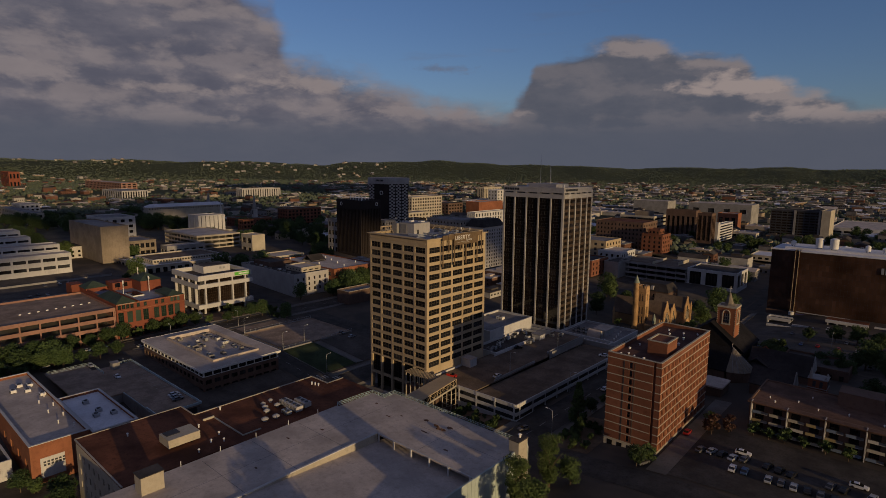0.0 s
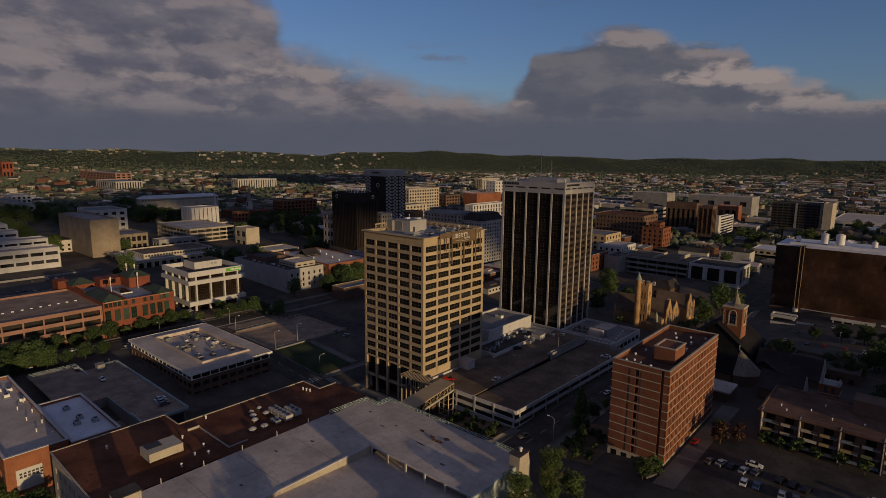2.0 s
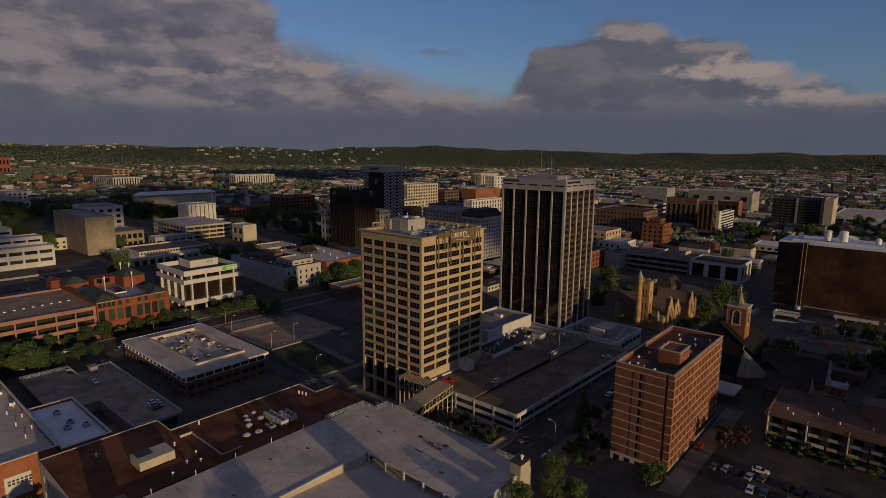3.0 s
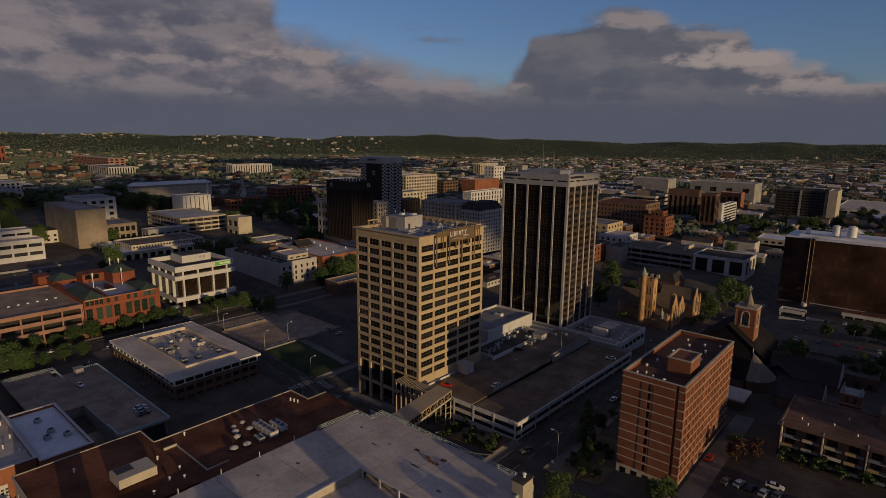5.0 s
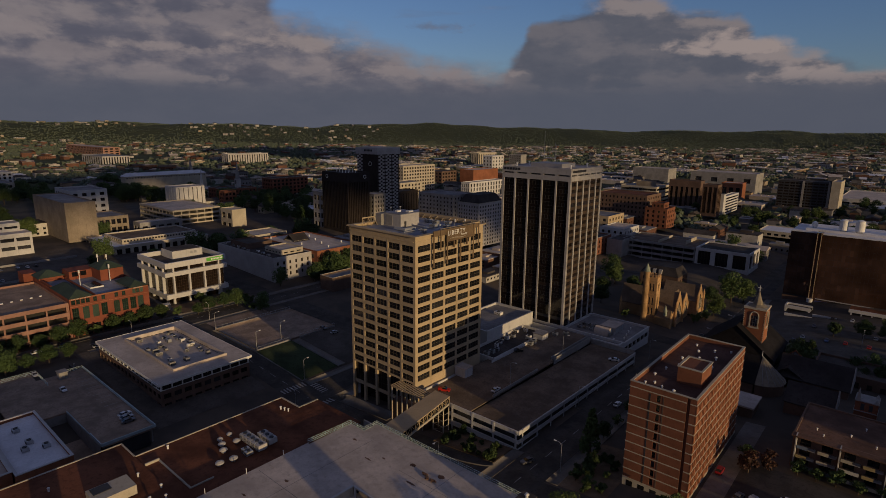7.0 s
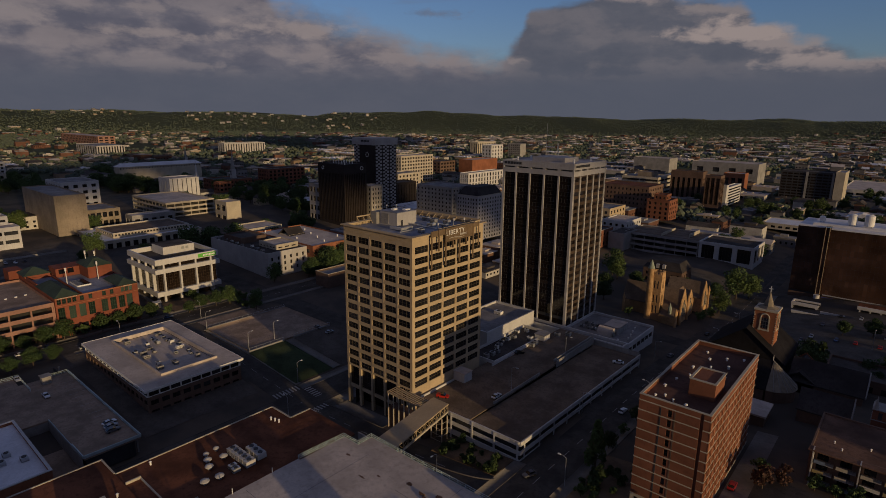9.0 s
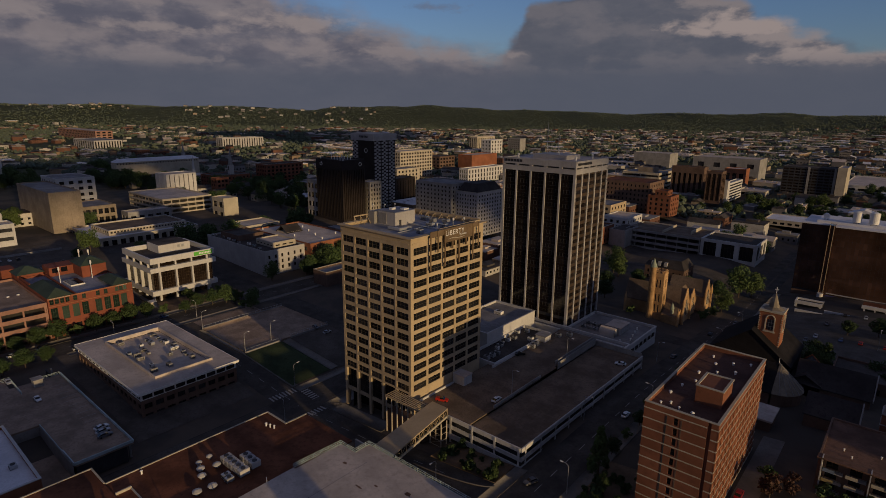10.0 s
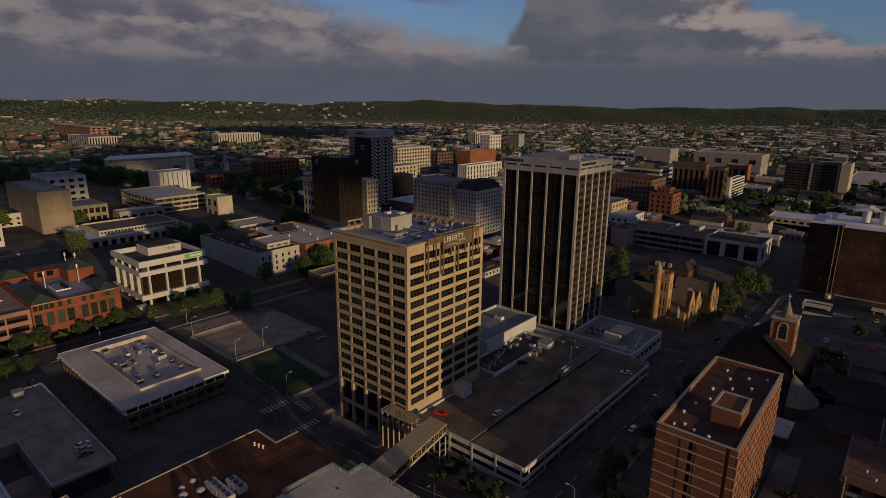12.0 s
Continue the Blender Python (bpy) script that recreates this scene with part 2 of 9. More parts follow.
M = {
    "tan": material("tan_concrete", (0.43, 0.335, 0.215), 0.85, vary=0.12, streaks=0.22),
    "tan_dark": material("bronze_panel", (0.15, 0.105, 0.065), 0.6, vary=0.2),
    "white": material("white_painted_concrete", (0.52, 0.51, 0.50), 0.8, vary=0.1, streaks=0.3),
    "cream": material("cream_stone", (0.42, 0.375, 0.30), 0.85, vary=0.14, streaks=0.25),
    "concrete": material("grey_concrete", (0.28, 0.27, 0.26), 0.9, vary=0.2, streaks=0.3),
    # base colour darkened in place of the cloud shade over the theatre block
    "warm_concrete": material("beige_aggregate_concrete", (0.27, 0.222, 0.168), 0.9, vary=0.2, streaks=0.5),
    "brick": material("red_brick", (0.20, 0.082, 0.05), 0.9, vary=0.2, fine=5.0, each=0.08, bump=0.3),
    "brick_orange": material("orange_brick", (0.27, 0.11, 0.06), 0.9, vary=0.2, fine=5.0, each=0.08, bump=0.3),
    "brick_brown": material("brown_brick", (0.13, 0.085, 0.065), 0.9, vary=0.2, fine=5.0, each=0.08, bump=0.3),
    "red_paint": material("red_painted_stucco", (0.21, 0.068, 0.042), 0.8, vary=0.15),
    "sandstone": material("golden_sandstone", (0.39, 0.245, 0.125), 0.9, vary=0.35, fine=2.5, bump=0.5),
    "roof_light": material("pale_membrane_roof", (0.50, 0.43, 0.375), 0.85, vary=0.22, scale=0.5, fine=1.5, streaks=0.0),
    "roof_white": material("white_membrane_roof", (0.66, 0.66, 0.69), 0.8, vary=0.12, scale=0.5, fine=1.5),
    "roof_grey": material("grey_gravel_roof", (0.24, 0.23, 0.23), 0.95, vary=0.3, scale=0.5, fine=3.0),
    "roof_dark": material("dark_tar_roof", (0.075, 0.065, 0.06), 0.9, vary=0.4, scale=0.5, fine=2.0),
    "roof_brown": material("rust_brown_roof", (0.145, 0.056, 0.030), 0.9, vary=0.45, scale=0.5, fine=2.0),
    "roof_green": material("green_copper_roof", (0.046, 0.066, 0.05), 0.7, vary=0.25),
    "slate": material("dark_slate_roof", (0.045, 0.04, 0.04), 0.8, vary=0.35, fine=3.0, each=0.1),
    "asphalt": material("asphalt", (0.072, 0.064, 0.057), 0.92, vary=0.35, scale=0.7, fine=2.0),
    "deck": material("worn_parking_deck", (0.16, 0.12, 0.09), 0.9, vary=0.35, scale=0.8, fine=2.0),
    "pavement": material("concrete_pavement", (0.17, 0.155, 0.14), 0.9, vary=0.25, fine=3.0),
    "paint": material("road_marking_paint", (0.34, 0.33, 0.31), 0.8, vary=0.2, fine=6.0),
    "grass": material("mown_grass", (0.04, 0.055, 0.025), 0.95, vary=0.35, fine=6.0),
    "dirt": material("bare_earth", (0.17, 0.12, 0.08), 0.95, vary=0.35, fine=3.0),
    "metal": material("galvanised_metal", (0.45, 0.46, 0.47), 0.45, metal=0.6, vary=0.15),
    "metal_white": material("white_enamelled_metal", (0.70, 0.69, 0.66), 0.5, vary=0.12),
    # dark metal; also colours the blocks that stand for shade inside buildings
    "metal_and_shade": material("dark_metal_and_shade", (0.05, 0.05, 0.055), 0.5, vary=0.2),
    "rail_blue": material("pale_blue_painted_rail", (0.40, 0.50, 0.52), 0.6, vary=0.15),
    "green_sign": material("green_sign_face", (0.12, 0.42, 0.06), 0.5, vary=0.1),
    "window_dark": glass_material("dark_window_glass", (0.012, 0.012, 0.013)),
    "glass_black": glass_material("black_curtain_glass", (0.017, 0.011, 0.008), 0.12, 0.45, 0.25),
    "glass_brown": glass_material("bronze_curtain_glass", (0.19, 0.105, 0.07), 0.07, 0.9, 0.15, metal=0.6),
    "window_frame": material("dark_window_frame", (0.035, 0.026, 0.02), 0.5, vary=0.2),
    "teal_wall": material("pale_teal_metal_siding", (0.40, 0.46, 0.43), 0.6, vary=0.12),
    "bark": material("bark", (0.10, 0.075, 0.055), 0.95, vary=0.3, fine=10.0),
    "leaf": leaf_material("leaves", (0.034, 0.060, 0.024)),
    "leaf_light": leaf_material("young_leaves", (0.058, 0.095, 0.036)),
    "leaf_red": leaf_material("copper_leaves", (0.062, 0.032, 0.025)),
    # greyed and paled: the haze of distance is put into this leaf colour
    "leaf_hazed": leaf_material("hazed_far_leaves", (0.078, 0.102, 0.078), 0.2, 0.25),
    # dimmer white: shade on the black tower and roof units is put into it
    "grey_white": material("weathered_dim_white_precast", (0.40, 0.385, 0.375), 0.8, vary=0.12, streaks=0.3),
    "mullion": material("bronze_mullion", (0.085, 0.068, 0.05), 0.5, vary=0.2),
    "bronze_dark": material("dark_bronze_spandrel", (0.06, 0.042, 0.03), 0.5, vary=0.25),
    "dark_rib": material("dark_brown_ribbed_panel", (0.030, 0.024, 0.022), 0.6, vary=0.2),
    "pink_concrete": material("pinkish_concrete", (0.30, 0.17, 0.13), 0.9, vary=0.15, streaks=0.3),
    "old_deck": material("weathered_parking_deck", (0.29, 0.215, 0.16), 0.9, vary=0.3, scale=0.8, fine=2.0),
    "old_asphalt": material("faded_asphalt", (0.10, 0.086, 0.074), 0.92, vary=0.3, scale=0.7, fine=2.0),
    "roof_rust": material("rusty_tar_roof", (0.14, 0.082, 0.058), 0.9, vary=0.4, scale=0.5, fine=2.0),
    "roof_red": material("dark_red_gravel_roof", (0.105, 0.055, 0.042), 0.95, vary=0.35, scale=0.5, fine=2.0),
    "brick_dull": material("dull_brown_brick", (0.155, 0.100, 0.075), 0.9, vary=0.2, fine=5.0, bump=0.3),
    "roof_umber": material("brown_slate_roof", (0.155, 0.115, 0.085), 0.85, vary=0.3, fine=3.0, streaks=0.2),
    "copper_pale": material("pale_green_copper", (0.27, 0.31, 0.25), 0.7, vary=0.25),
    "roof_blue": material("blue_grey_membrane_roof", (0.25, 0.26, 0.30), 0.85, vary=0.3, scale=0.4, fine=1.2, streaks=0.15),
    "green_window": glass_material("green_window_glass", (0.014, 0.024, 0.018), 0.12, 0.6, 0.9),
    "blue_panel": material("blue_lit_panel", (0.06, 0.07, 0.24), 0.6, vary=0.15),
    # darker copy of the slate, with the shade on the nave put into it
    "slate_shaded": material("shade_black_slate", (0.018, 0.017, 0.019), 0.9, vary=0.35, fine=3.0, spec=0.05),
    "tyre": material("tyre_rubber", (0.02, 0.02, 0.02), 0.9),
}

# ---- shapes ----


def box(bm, x0, x1, y0, y1, z0, z1, mi=0):
    """One closed block in bm."""
    v = [bm.verts.new(p) for p in ((x0, y0, z0), (x1, y0, z0), (x1, y1, z0), (x0, y1, z0), (x0, y0, z1), (x1, y0, z1), (x1, y1, z1), (x0, y1, z1))]
    for f in ((0, 3, 2, 1), (4, 5, 6, 7), (0, 1, 5, 4), (1, 2, 6, 5), (2, 3, 7, 6), (3, 0, 4, 7)):
        bm.faces.new([v[i] for i in f]).material_index = mi


def prism(bm, pts, z0, z1, mi=0):
    """An upright prism over a counter-clockwise outline."""
    lo, hi = [bm.verts.new((x, y, z0)) for x, y in pts], [bm.verts.new((x, y, z1)) for x, y in pts]
    bm.faces.new(lo[::-1]).material_index = mi
    bm.faces.new(hi).material_index = mi
    for i in range(len(pts)):
        j = (i + 1) % len(pts)
        bm.faces.new((lo[i], lo[j], hi[j], hi[i])).material_index = mi


def rod(bm, a, b, r0, r1=None, n=8, mi=0):
    """A tapered round bar from a to b."""
    a, b, r1 = Vector(a), Vector(b), r0 if r1 is None else r1
    w = (b - a).normalized()
    p = w.orthogonal().normalized()
    q = w.cross(p)
    ring = lambda c, r: [bm.verts.new(c + r * (math.cos(2 * math.pi * i / n) * p + math.sin(2 * math.pi * i / n) * q)) for i in range(n)]  # noqa: E731
    lo, hi = ring(a, r0), ring(b, max(r1, 0.002))
    bm.faces.new(lo[::-1]).material_index = mi
    bm.faces.new(hi).material_index = mi
    for i in range(n):
        j = (i + 1) % n
        bm.faces.new((lo[i], lo[j], hi[j], hi[i])).material_index = mi


def mesh_of(name, bm, *mats):
    me = bpy.data.meshes.new(name)
    bm.to_mesh(me)
    bm.free()
    for m in mats:
        me.materials.append(m)
    return me


def part(name, bm, mats, parent=None, label=""):
    """Links a bmesh as one mesh object, under a thing or a part if one is given."""
    ob = new(name, mesh_of(name, bm, *(mats if isinstance(mats, (list, tuple)) else [mats])))
    if parent is not None:
        ob.parent = parent
    if label:
        ob["label"] = label
    return ob


def boxes(name, blocks, mats, parent=None, label=""):
    bm = bmesh.new()
    for b in blocks:
        box(bm, *b)
    return part(name, bm, mats, parent, label)


def put(name, me, m, parent, label=""):
    """One more object on a mesh that is already there."""
    ob = new(name, me)
    if parent is not None:
        ob.parent = parent
    ob.matrix_basis = m
    if label:
        ob["label"] = label
    return ob


def thing(name, label, category, group="", kind=""):
    return tagged(new(name), label, category, group, kind)


def arrays_mesh(name, verts, faces, mats, index=None):
    """A mesh from arrays; all faces have the same number of corners."""
    me = bpy.data.meshes.new(name)
    verts, faces = np.asarray(verts, np.float32), np.asarray(faces, np.int32)
    k = faces.shape[1]
    me.vertices.add(len(verts))
    me.vertices.foreach_set("co", verts.ravel())
    me.loops.add(faces.size)
    me.loops.foreach_set("vertex_index", faces.ravel())
    me.polygons.add(len(faces))
    me.polygons.foreach_set("loop_start", np.arange(0, faces.size, k, dtype=np.int32))
    for m in mats:
        me.materials.append(m)
    if index is not None:
        me.polygons.foreach_set("material_index", np.asarray(index, np.int32))
    me.update(calc_edges=True)
    return me


# ---- the lie of the land ----


def step(v, lo, hi):
    t = np.clip((v - lo) / (hi - lo), 0, 1)
    return t * t * (3 - 2 * t)


def ground(x, y):
    """Height of the ground: a dip west of the tall tower, a rise to the east, a plain, and a wooded ridge at the skyline."""
    x, y = np.asarray(x, float), np.asarray(y, float)
    z = np.interp(x, (-900, -390, -200, -100, -45, 0, 44, 97, 118, 220), (7, 5, -2.5, -3, -7.5, -4.5, 0, 6, 7.5, 9))
    z = z - 11 * step(y, 50, 240) * step(x, 0, 60)
    s, w = -0.661 * x + 0.750 * y, 0.750 * x + 0.661 * y
    plain = step(np.hypot(x, y), 420, 1000)
    z = z * (1 - plain) + 3 * plain
    u = np.clip(w / np.maximum(s, 1), -1.6, 1.6)
    crest = np.interp(u, (-1.6, -0.94, -0.78, -0.58, -0.375, -0.273, -0.223, -0.172, -0.071, -0.02, 0.031, 0.133, 0.236, 0.287, 0.35, 0.443, 0.548, 0.653, 0.707, 0.83, 1.6), (112, 113, 118, 118, 114, 109, 94, 117, 134, 140, 129, 116, 102, 108, 86, 98, 98, 105, 92, 93, 85))
    wave = 9 * np.sin(w / 130 + 1.3 * np.sin(s / 300)) + 6 * np.sin(w / 57 + 2) + 4 * np.sin(w / 23) * np.sin(s / 41)
    far = np.hypot(x, y)
    rise = step(far, 3150, 4350) * step(s / np.maximum(far, 1), 0.05, 0.3)
    low = step(far, 2600, 4200) * (1 - step(s / np.maximum(far, 1), 0.05, 0.3)) * 25
    return z + rise * (crest - 14 + 0.6 * wave) + low


def ground_sheet():
    reach = np.concatenate([np.arange(0, 400, 8), np.geomspace(400, 4900, 110)])
    axis = np.concatenate([-reach[:0:-1], reach])
    gx, gy = np.meshgrid(axis, axis, indexing="ij")
    r = np.hypot(gx, gy)
    k = np.minimum(1.0, 4850 / np.maximum(r, 1))
    gx, gy = gx * k, gy * k
    n = len(axis)
    verts = np.stack([gx, gy, ground(gx, gy)], -1).reshape(-1, 3)
    i = np.arange(n * n).reshape(n, n)
    faces = np.stack([i[:-1, :-1], i[1:, :-1], i[1:, 1:], i[:-1, 1:]], -1).reshape(-1, 4)
    m = bpy.data.materials.new("town_ground")
    m.use_nodes = True
    g = Nodes(m.node_tree)
    bsdf = m.node_tree.nodes["Principled BSDF"]
    pos = g.add("ShaderNodeNewGeometry").outputs["Position"]
    near = g.mix(g.smooth(g.noise(pos, 0.05, 5.0), 0.4, 0.65), (0.070, 0.061, 0.053), (0.115, 0.092, 0.072))
    woods = g.mix(g.smooth(g.noise(pos, 0.05, 6.0, 0.7), 0.35, 0.65), (0.036, 0.045, 0.022), (0.076, 0.084, 0.044))
    length = g.add("ShaderNodeVectorMath", operation="LENGTH")
    g.put(length.inputs[0], pos)
    g.put(bsdf.inputs["Base Color"], g.mix(g.smooth(length.outputs["Value"], 450, 1100), near, woods))
    bsdf.inputs["Roughness"].default_value = 0.95
    bsdf.inputs["Specular IOR Level"].default_value = 0.1
    ob = new("ground", arrays_mesh("ground", verts, faces, [m]))
    ob.data.shade_smooth()
    return tagged(ob, "dark town ground rising to a green wooded ridge", "ground", kind="structure")


def draped(name, x0, x1, y0, y1, lift, mat, label, category, thick=0.0, cell=6.0):
    """A strip that follows the ground, with a rim if it has thickness."""
    nx, ny = max(1, int((x1 - x0) / cell)), max(1, int((y1 - y0) / cell))
    gx, gy = np.meshgrid(np.linspace(x0, x1, nx + 1), np.linspace(y0, y1, ny + 1), indexing="ij")
    gz = ground(gx, gy) + lift
    verts = np.stack([gx, gy, gz], -1).reshape(-1, 3)
    i = np.arange((nx + 1) * (ny + 1)).reshape(nx + 1, ny + 1)
    faces = np.stack([i[:-1, :-1], i[1:, :-1], i[1:, 1:], i[:-1, 1:]], -1).reshape(-1, 4)
    if thick:
        rim = np.concatenate([i[:, 0], i[-1, 1:], i[-2::-1, -1], i[0, -2:0:-1]])
        low = verts[rim] - (0, 0, thick + 0.3)
        k = len(verts) + np.arange(len(rim))
        side = np.stack([np.roll(rim, -1), rim, k, np.roll(k, -1)], -1)[:, ::-1]
        verts, faces = np.concatenate([verts, low]), np.concatenate([faces, side])
    return tagged(new(name, arrays_mesh(name, verts, faces, [mat])), label, category, kind="structure")


ground_sheet()

# ---- building kit ----


class Face:
    """One upright side of a building: u runs along it, d outward from it."""

    def __init__(self, side, x0, x1, y0, y1):
        self.side = side
        self.plane = {"S": y0, "N": y1, "E": x1, "W": x0}[side]
        self.a, self.b = (x0, x1) if side in "SN" else (y0, y1)

    def block(self, u0, u1, z0, z1, d0, d1):
        p, s = self.plane, -1 if self.side in "SW" else 1
        lo, hi = sorted((p + s * d0, p + s * d1))
        return (u0, u1, lo, hi, z0, z1) if self.side in "SN" else (lo, hi, u0, u1, z0, z1)

    def stand(self, u, z, d):
        p, s = self.plane, -1 if self.side in "SW" else 1
        c = p + s * d
        x, y = (u, c) if self.side in "SN" else (c, u)
        return pose(x, y, z, 0, 0, {"S": 0, "E": 90, "N": 180, "W": 270}[self.side])


WINDOWS = {}


def window_meshes(w, h, nx=2, nz=1, glass="window_dark", frame="window_frame", bar=0.09, deep=0.12):
    """A window of that size, looking towards -Y: its frame with glazing bars, and its pane."""
    key = (round(w, 2), round(h, 2), nx, nz, glass, frame)
    if key not in WINDOWS:
        bm = bmesh.new()
        bars = lambda a, n: [e for i in range(n + 1) for e in (max(-a / 2, -a / 2 + a * i / n - bar / 2), min(a / 2, -a / 2 + a * i / n + bar / 2))]  # noqa: E731
        grid_mesh(bm, bars(w, nx), bars(h, nz), lambda u, z, d: (u, -deep + d, z), deep)
        frame_mesh = mesh_of("window", bm, M[frame])
        bm = bmesh.new()
        box(bm, -w / 2 + 0.01, w / 2 - 0.01, -deep * 0.45, 0, -h / 2 + 0.01, h / 2 - 0.01)
        WINDOWS[key] = frame_mesh, mesh_of("pane", bm, M[glass])
    return WINDOWS[key]


def windows(parent, face, us, zs, w, h, d, nx=2, nz=1, glass="window_dark", frame="window_frame"):
    f, p = window_meshes(w, h, nx, nz, glass, frame)
    for z in zs:
        for u in us:
            ob = put("window", f, face.stand(u, z, d), parent)
            put("pane", p, Matrix(), ob)


def joined_windows(parent, face, us, zs, w, h, d, nx=1, glass="window_dark", frame="window_frame"):
    """Windows too far off to be told apart: all those of one face, frames and panes."""
    bm = bmesh.new()
    for z in zs:
        for u in us:
            box(bm, *face.block(u - w / 2, u + w / 2, z - h / 2, z + h / 2, d, d + 0.05), 0)
            for i in range(nx + 1):
                c = u - w / 2 + w * i / nx
                box(bm, *face.block(max(u - w / 2, c - 0.09), min(u + w / 2, c + 0.09), z - h / 2, z + h / 2, d + 0.051, d + 0.12), 1)
    tagged(part("glazing", bm, [M[glass], M[frame]], parent), kind="stuff")


def plain_windows(parent, face, us, zs, w, h, d, nx=1, glass="window_dark", frame="window_frame"):
    """Windows a good way off: frame and glass in one mesh each."""
    key = ("far", round(w, 2), round(h, 2), nx, glass, frame)
    if key not in WINDOWS:
        bm = bmesh.new()
        box(bm, -w / 2, w / 2, -0.05, 0, -h / 2, h / 2, 0)
        for i in range(nx + 1):
            c = -w / 2 + w * i / nx
            box(bm, max(-w / 2, c - 0.07), min(w / 2, c + 0.07), -0.12, -0.051, -h / 2, h / 2, 1)
        WINDOWS[key] = mesh_of("window", bm, M[glass], M[frame])
    for z in zs:
        for u in us:
            put("window", WINDOWS[key], face.stand(u, z, d), parent)


FOOT = []


class WallPlan(list):
    """A wall with openings, kept as its edges until it is built as one connected mesh."""


def grid_wall(face, us, zs, w, h, ua, ub, za, zb, thick):
    """The plan of a wall with openings of w by h round the points us x zs."""
    eu, ez = [ua], [za]
    for u in us:
        eu += [u - w / 2, u + w / 2]
    for z in sorted(zs):
        ez += [z - h / 2, z + h / 2]
    return WallPlan([(face, eu + [ub], ez + [zb], thick)])


def grid_mesh(bm, eu, ez, point, thick):
    """One connected plate over the grid of edges eu x ez, open where both counts are odd."""
    verts = {}

    def vert(i, k, d):
        if (i, k, d) not in verts:
            verts[i, k, d] = bm.verts.new(point(eu[i], ez[k], d))
        return verts[i, k, d]

    n, m = len(eu) - 1, len(ez) - 1
    solid = lambda i, k: 0 <= i < n and 0 <= k < m and not (i % 2 and k % 2) and eu[i + 1] - eu[i] > 1e-4 and ez[k + 1] - ez[k] > 1e-4  # noqa: E731
    for i in range(n):
        for k in range(m):
            if not solid(i, k):
                continue
            for d in (0, thick):
                bm.faces.new([vert(i, k, d), vert(i + 1, k, d), vert(i + 1, k + 1, d), vert(i, k + 1, d)])
            for (a, b), (p, q) in (((i - 1, k), ((i, k), (i, k + 1))), ((i + 1, k), ((i + 1, k), (i + 1, k + 1))), ((i, k - 1), ((i, k), (i + 1, k))), ((i, k + 1), ((i, k + 1), (i + 1, k + 1)))):
                if not solid(a, b):
                    bm.faces.new([vert(*p, 0), vert(*q, 0), vert(*q, thick), vert(*p, thick)])
    bmesh.ops.recalc_face_normals(bm, faces=bm.faces[:])


def wall_part(name, plans, mat, parent, label=""):
    bm = bmesh.new()
    for face, eu, ez, thick in plans:
        grid_mesh(bm, eu, ez, lambda u, z, d: (lambda b: (b[0], b[2], b[4]))(face.block(u, u, z, z, -d, -d)), thick)
    return part(name, bm, mat, parent, label)


def spread(a, b, n, margin=0.0):
    """The middles of n equal stretches between a and b."""
    a, b = a + margin, b - margin
    return [a + (b - a) * (i + 0.5) / n for i in range(n)]


def building(name, x0, x1, y0, y1, z0, z1, wall, roof, label, category="building", cols=(4, 4), rows=3, zlo=None, zhi=None, wide=0.6, tall=0.55,
             thick=0.5, parapet=0.9, nx=2, glass="window_dark", frame="window_frame", sides="SE", group="", cap=None):
    """A flat-roofed block: walls with window openings cut through, panes set back, a roof behind a parapet."""
    b = thing(name, label, category, group)
    FOOT.append((x0 - 4, x1 + 4, y0 - 4, y1 + 4))
    distant = math.hypot((x0 + x1) / 2 - 135, (y0 + y1) / 2 + 145) > 420 or x0 > 85
    zlo, zhi = z0 + 0.6 if zlo is None else zlo, z1 - parapet - 0.6 if zhi is None else zhi
    for side in "SENW":
        f = Face(side, x0, x1, y0, y1)
        ua, ub = (f.a, f.b) if side in "SN" else (f.a + thick, f.b - thick)
        n = cols[0] if side in "SN" else cols[1]
        if n and rows and (side in sides):
            us, zs = spread(ua, ub, n, 0.4), spread(zlo, zhi, rows)
            w, h = (ub - ua - 0.8) / n * wide, (zhi - zlo) / rows * tall
            wall_part("wall", grid_wall(f, us, zs, w, h, ua, ub, z0, z1, thick), M[wall], b)
            (joined_windows if distant else plain_windows)(b, f, us, zs, w, h, -thick + 0.06, nx, glass, frame)
        else:
            boxes("wall", [f.block(ua, ub, z0, z1, -thick, 0)], M[wall], b)
    # solid core, coloured dark in place of the shade in the rooms
    boxes("core", [(x0 + thick, x1 - thick, y0 + thick, y1 - thick, z0, z1 - parapet - 0.3)], M["metal_and_shade"], b, "block coloured dark for the unlit rooms behind windows")
    boxes("roof", [(x0 + thick, x1 - thick, y0 + thick, y1 - thick, z1 - parapet - 0.29, z1 - parapet)], M[roof], b)
    if cap:
        e = 0.12
        boxes("coping", [(x0 - e, x1 + e, y0 - e, y0 + thick + e, z1 + 0.003, z1 + 0.25), (x0 - e, x1 + e, y1 - thick - e, y1 + e, z1 + 0.003, z1 + 0.25),
                         (x0 - e, x0 + thick + e, y0 + thick + e, y1 - thick - e, z1 + 0.003, z1 + 0.25), (x1 - thick - e, x1 + e, y0 + thick + e, y1 - thick - e, z1 + 0.003, z1 + 0.25)], M[cap], b)
    return b


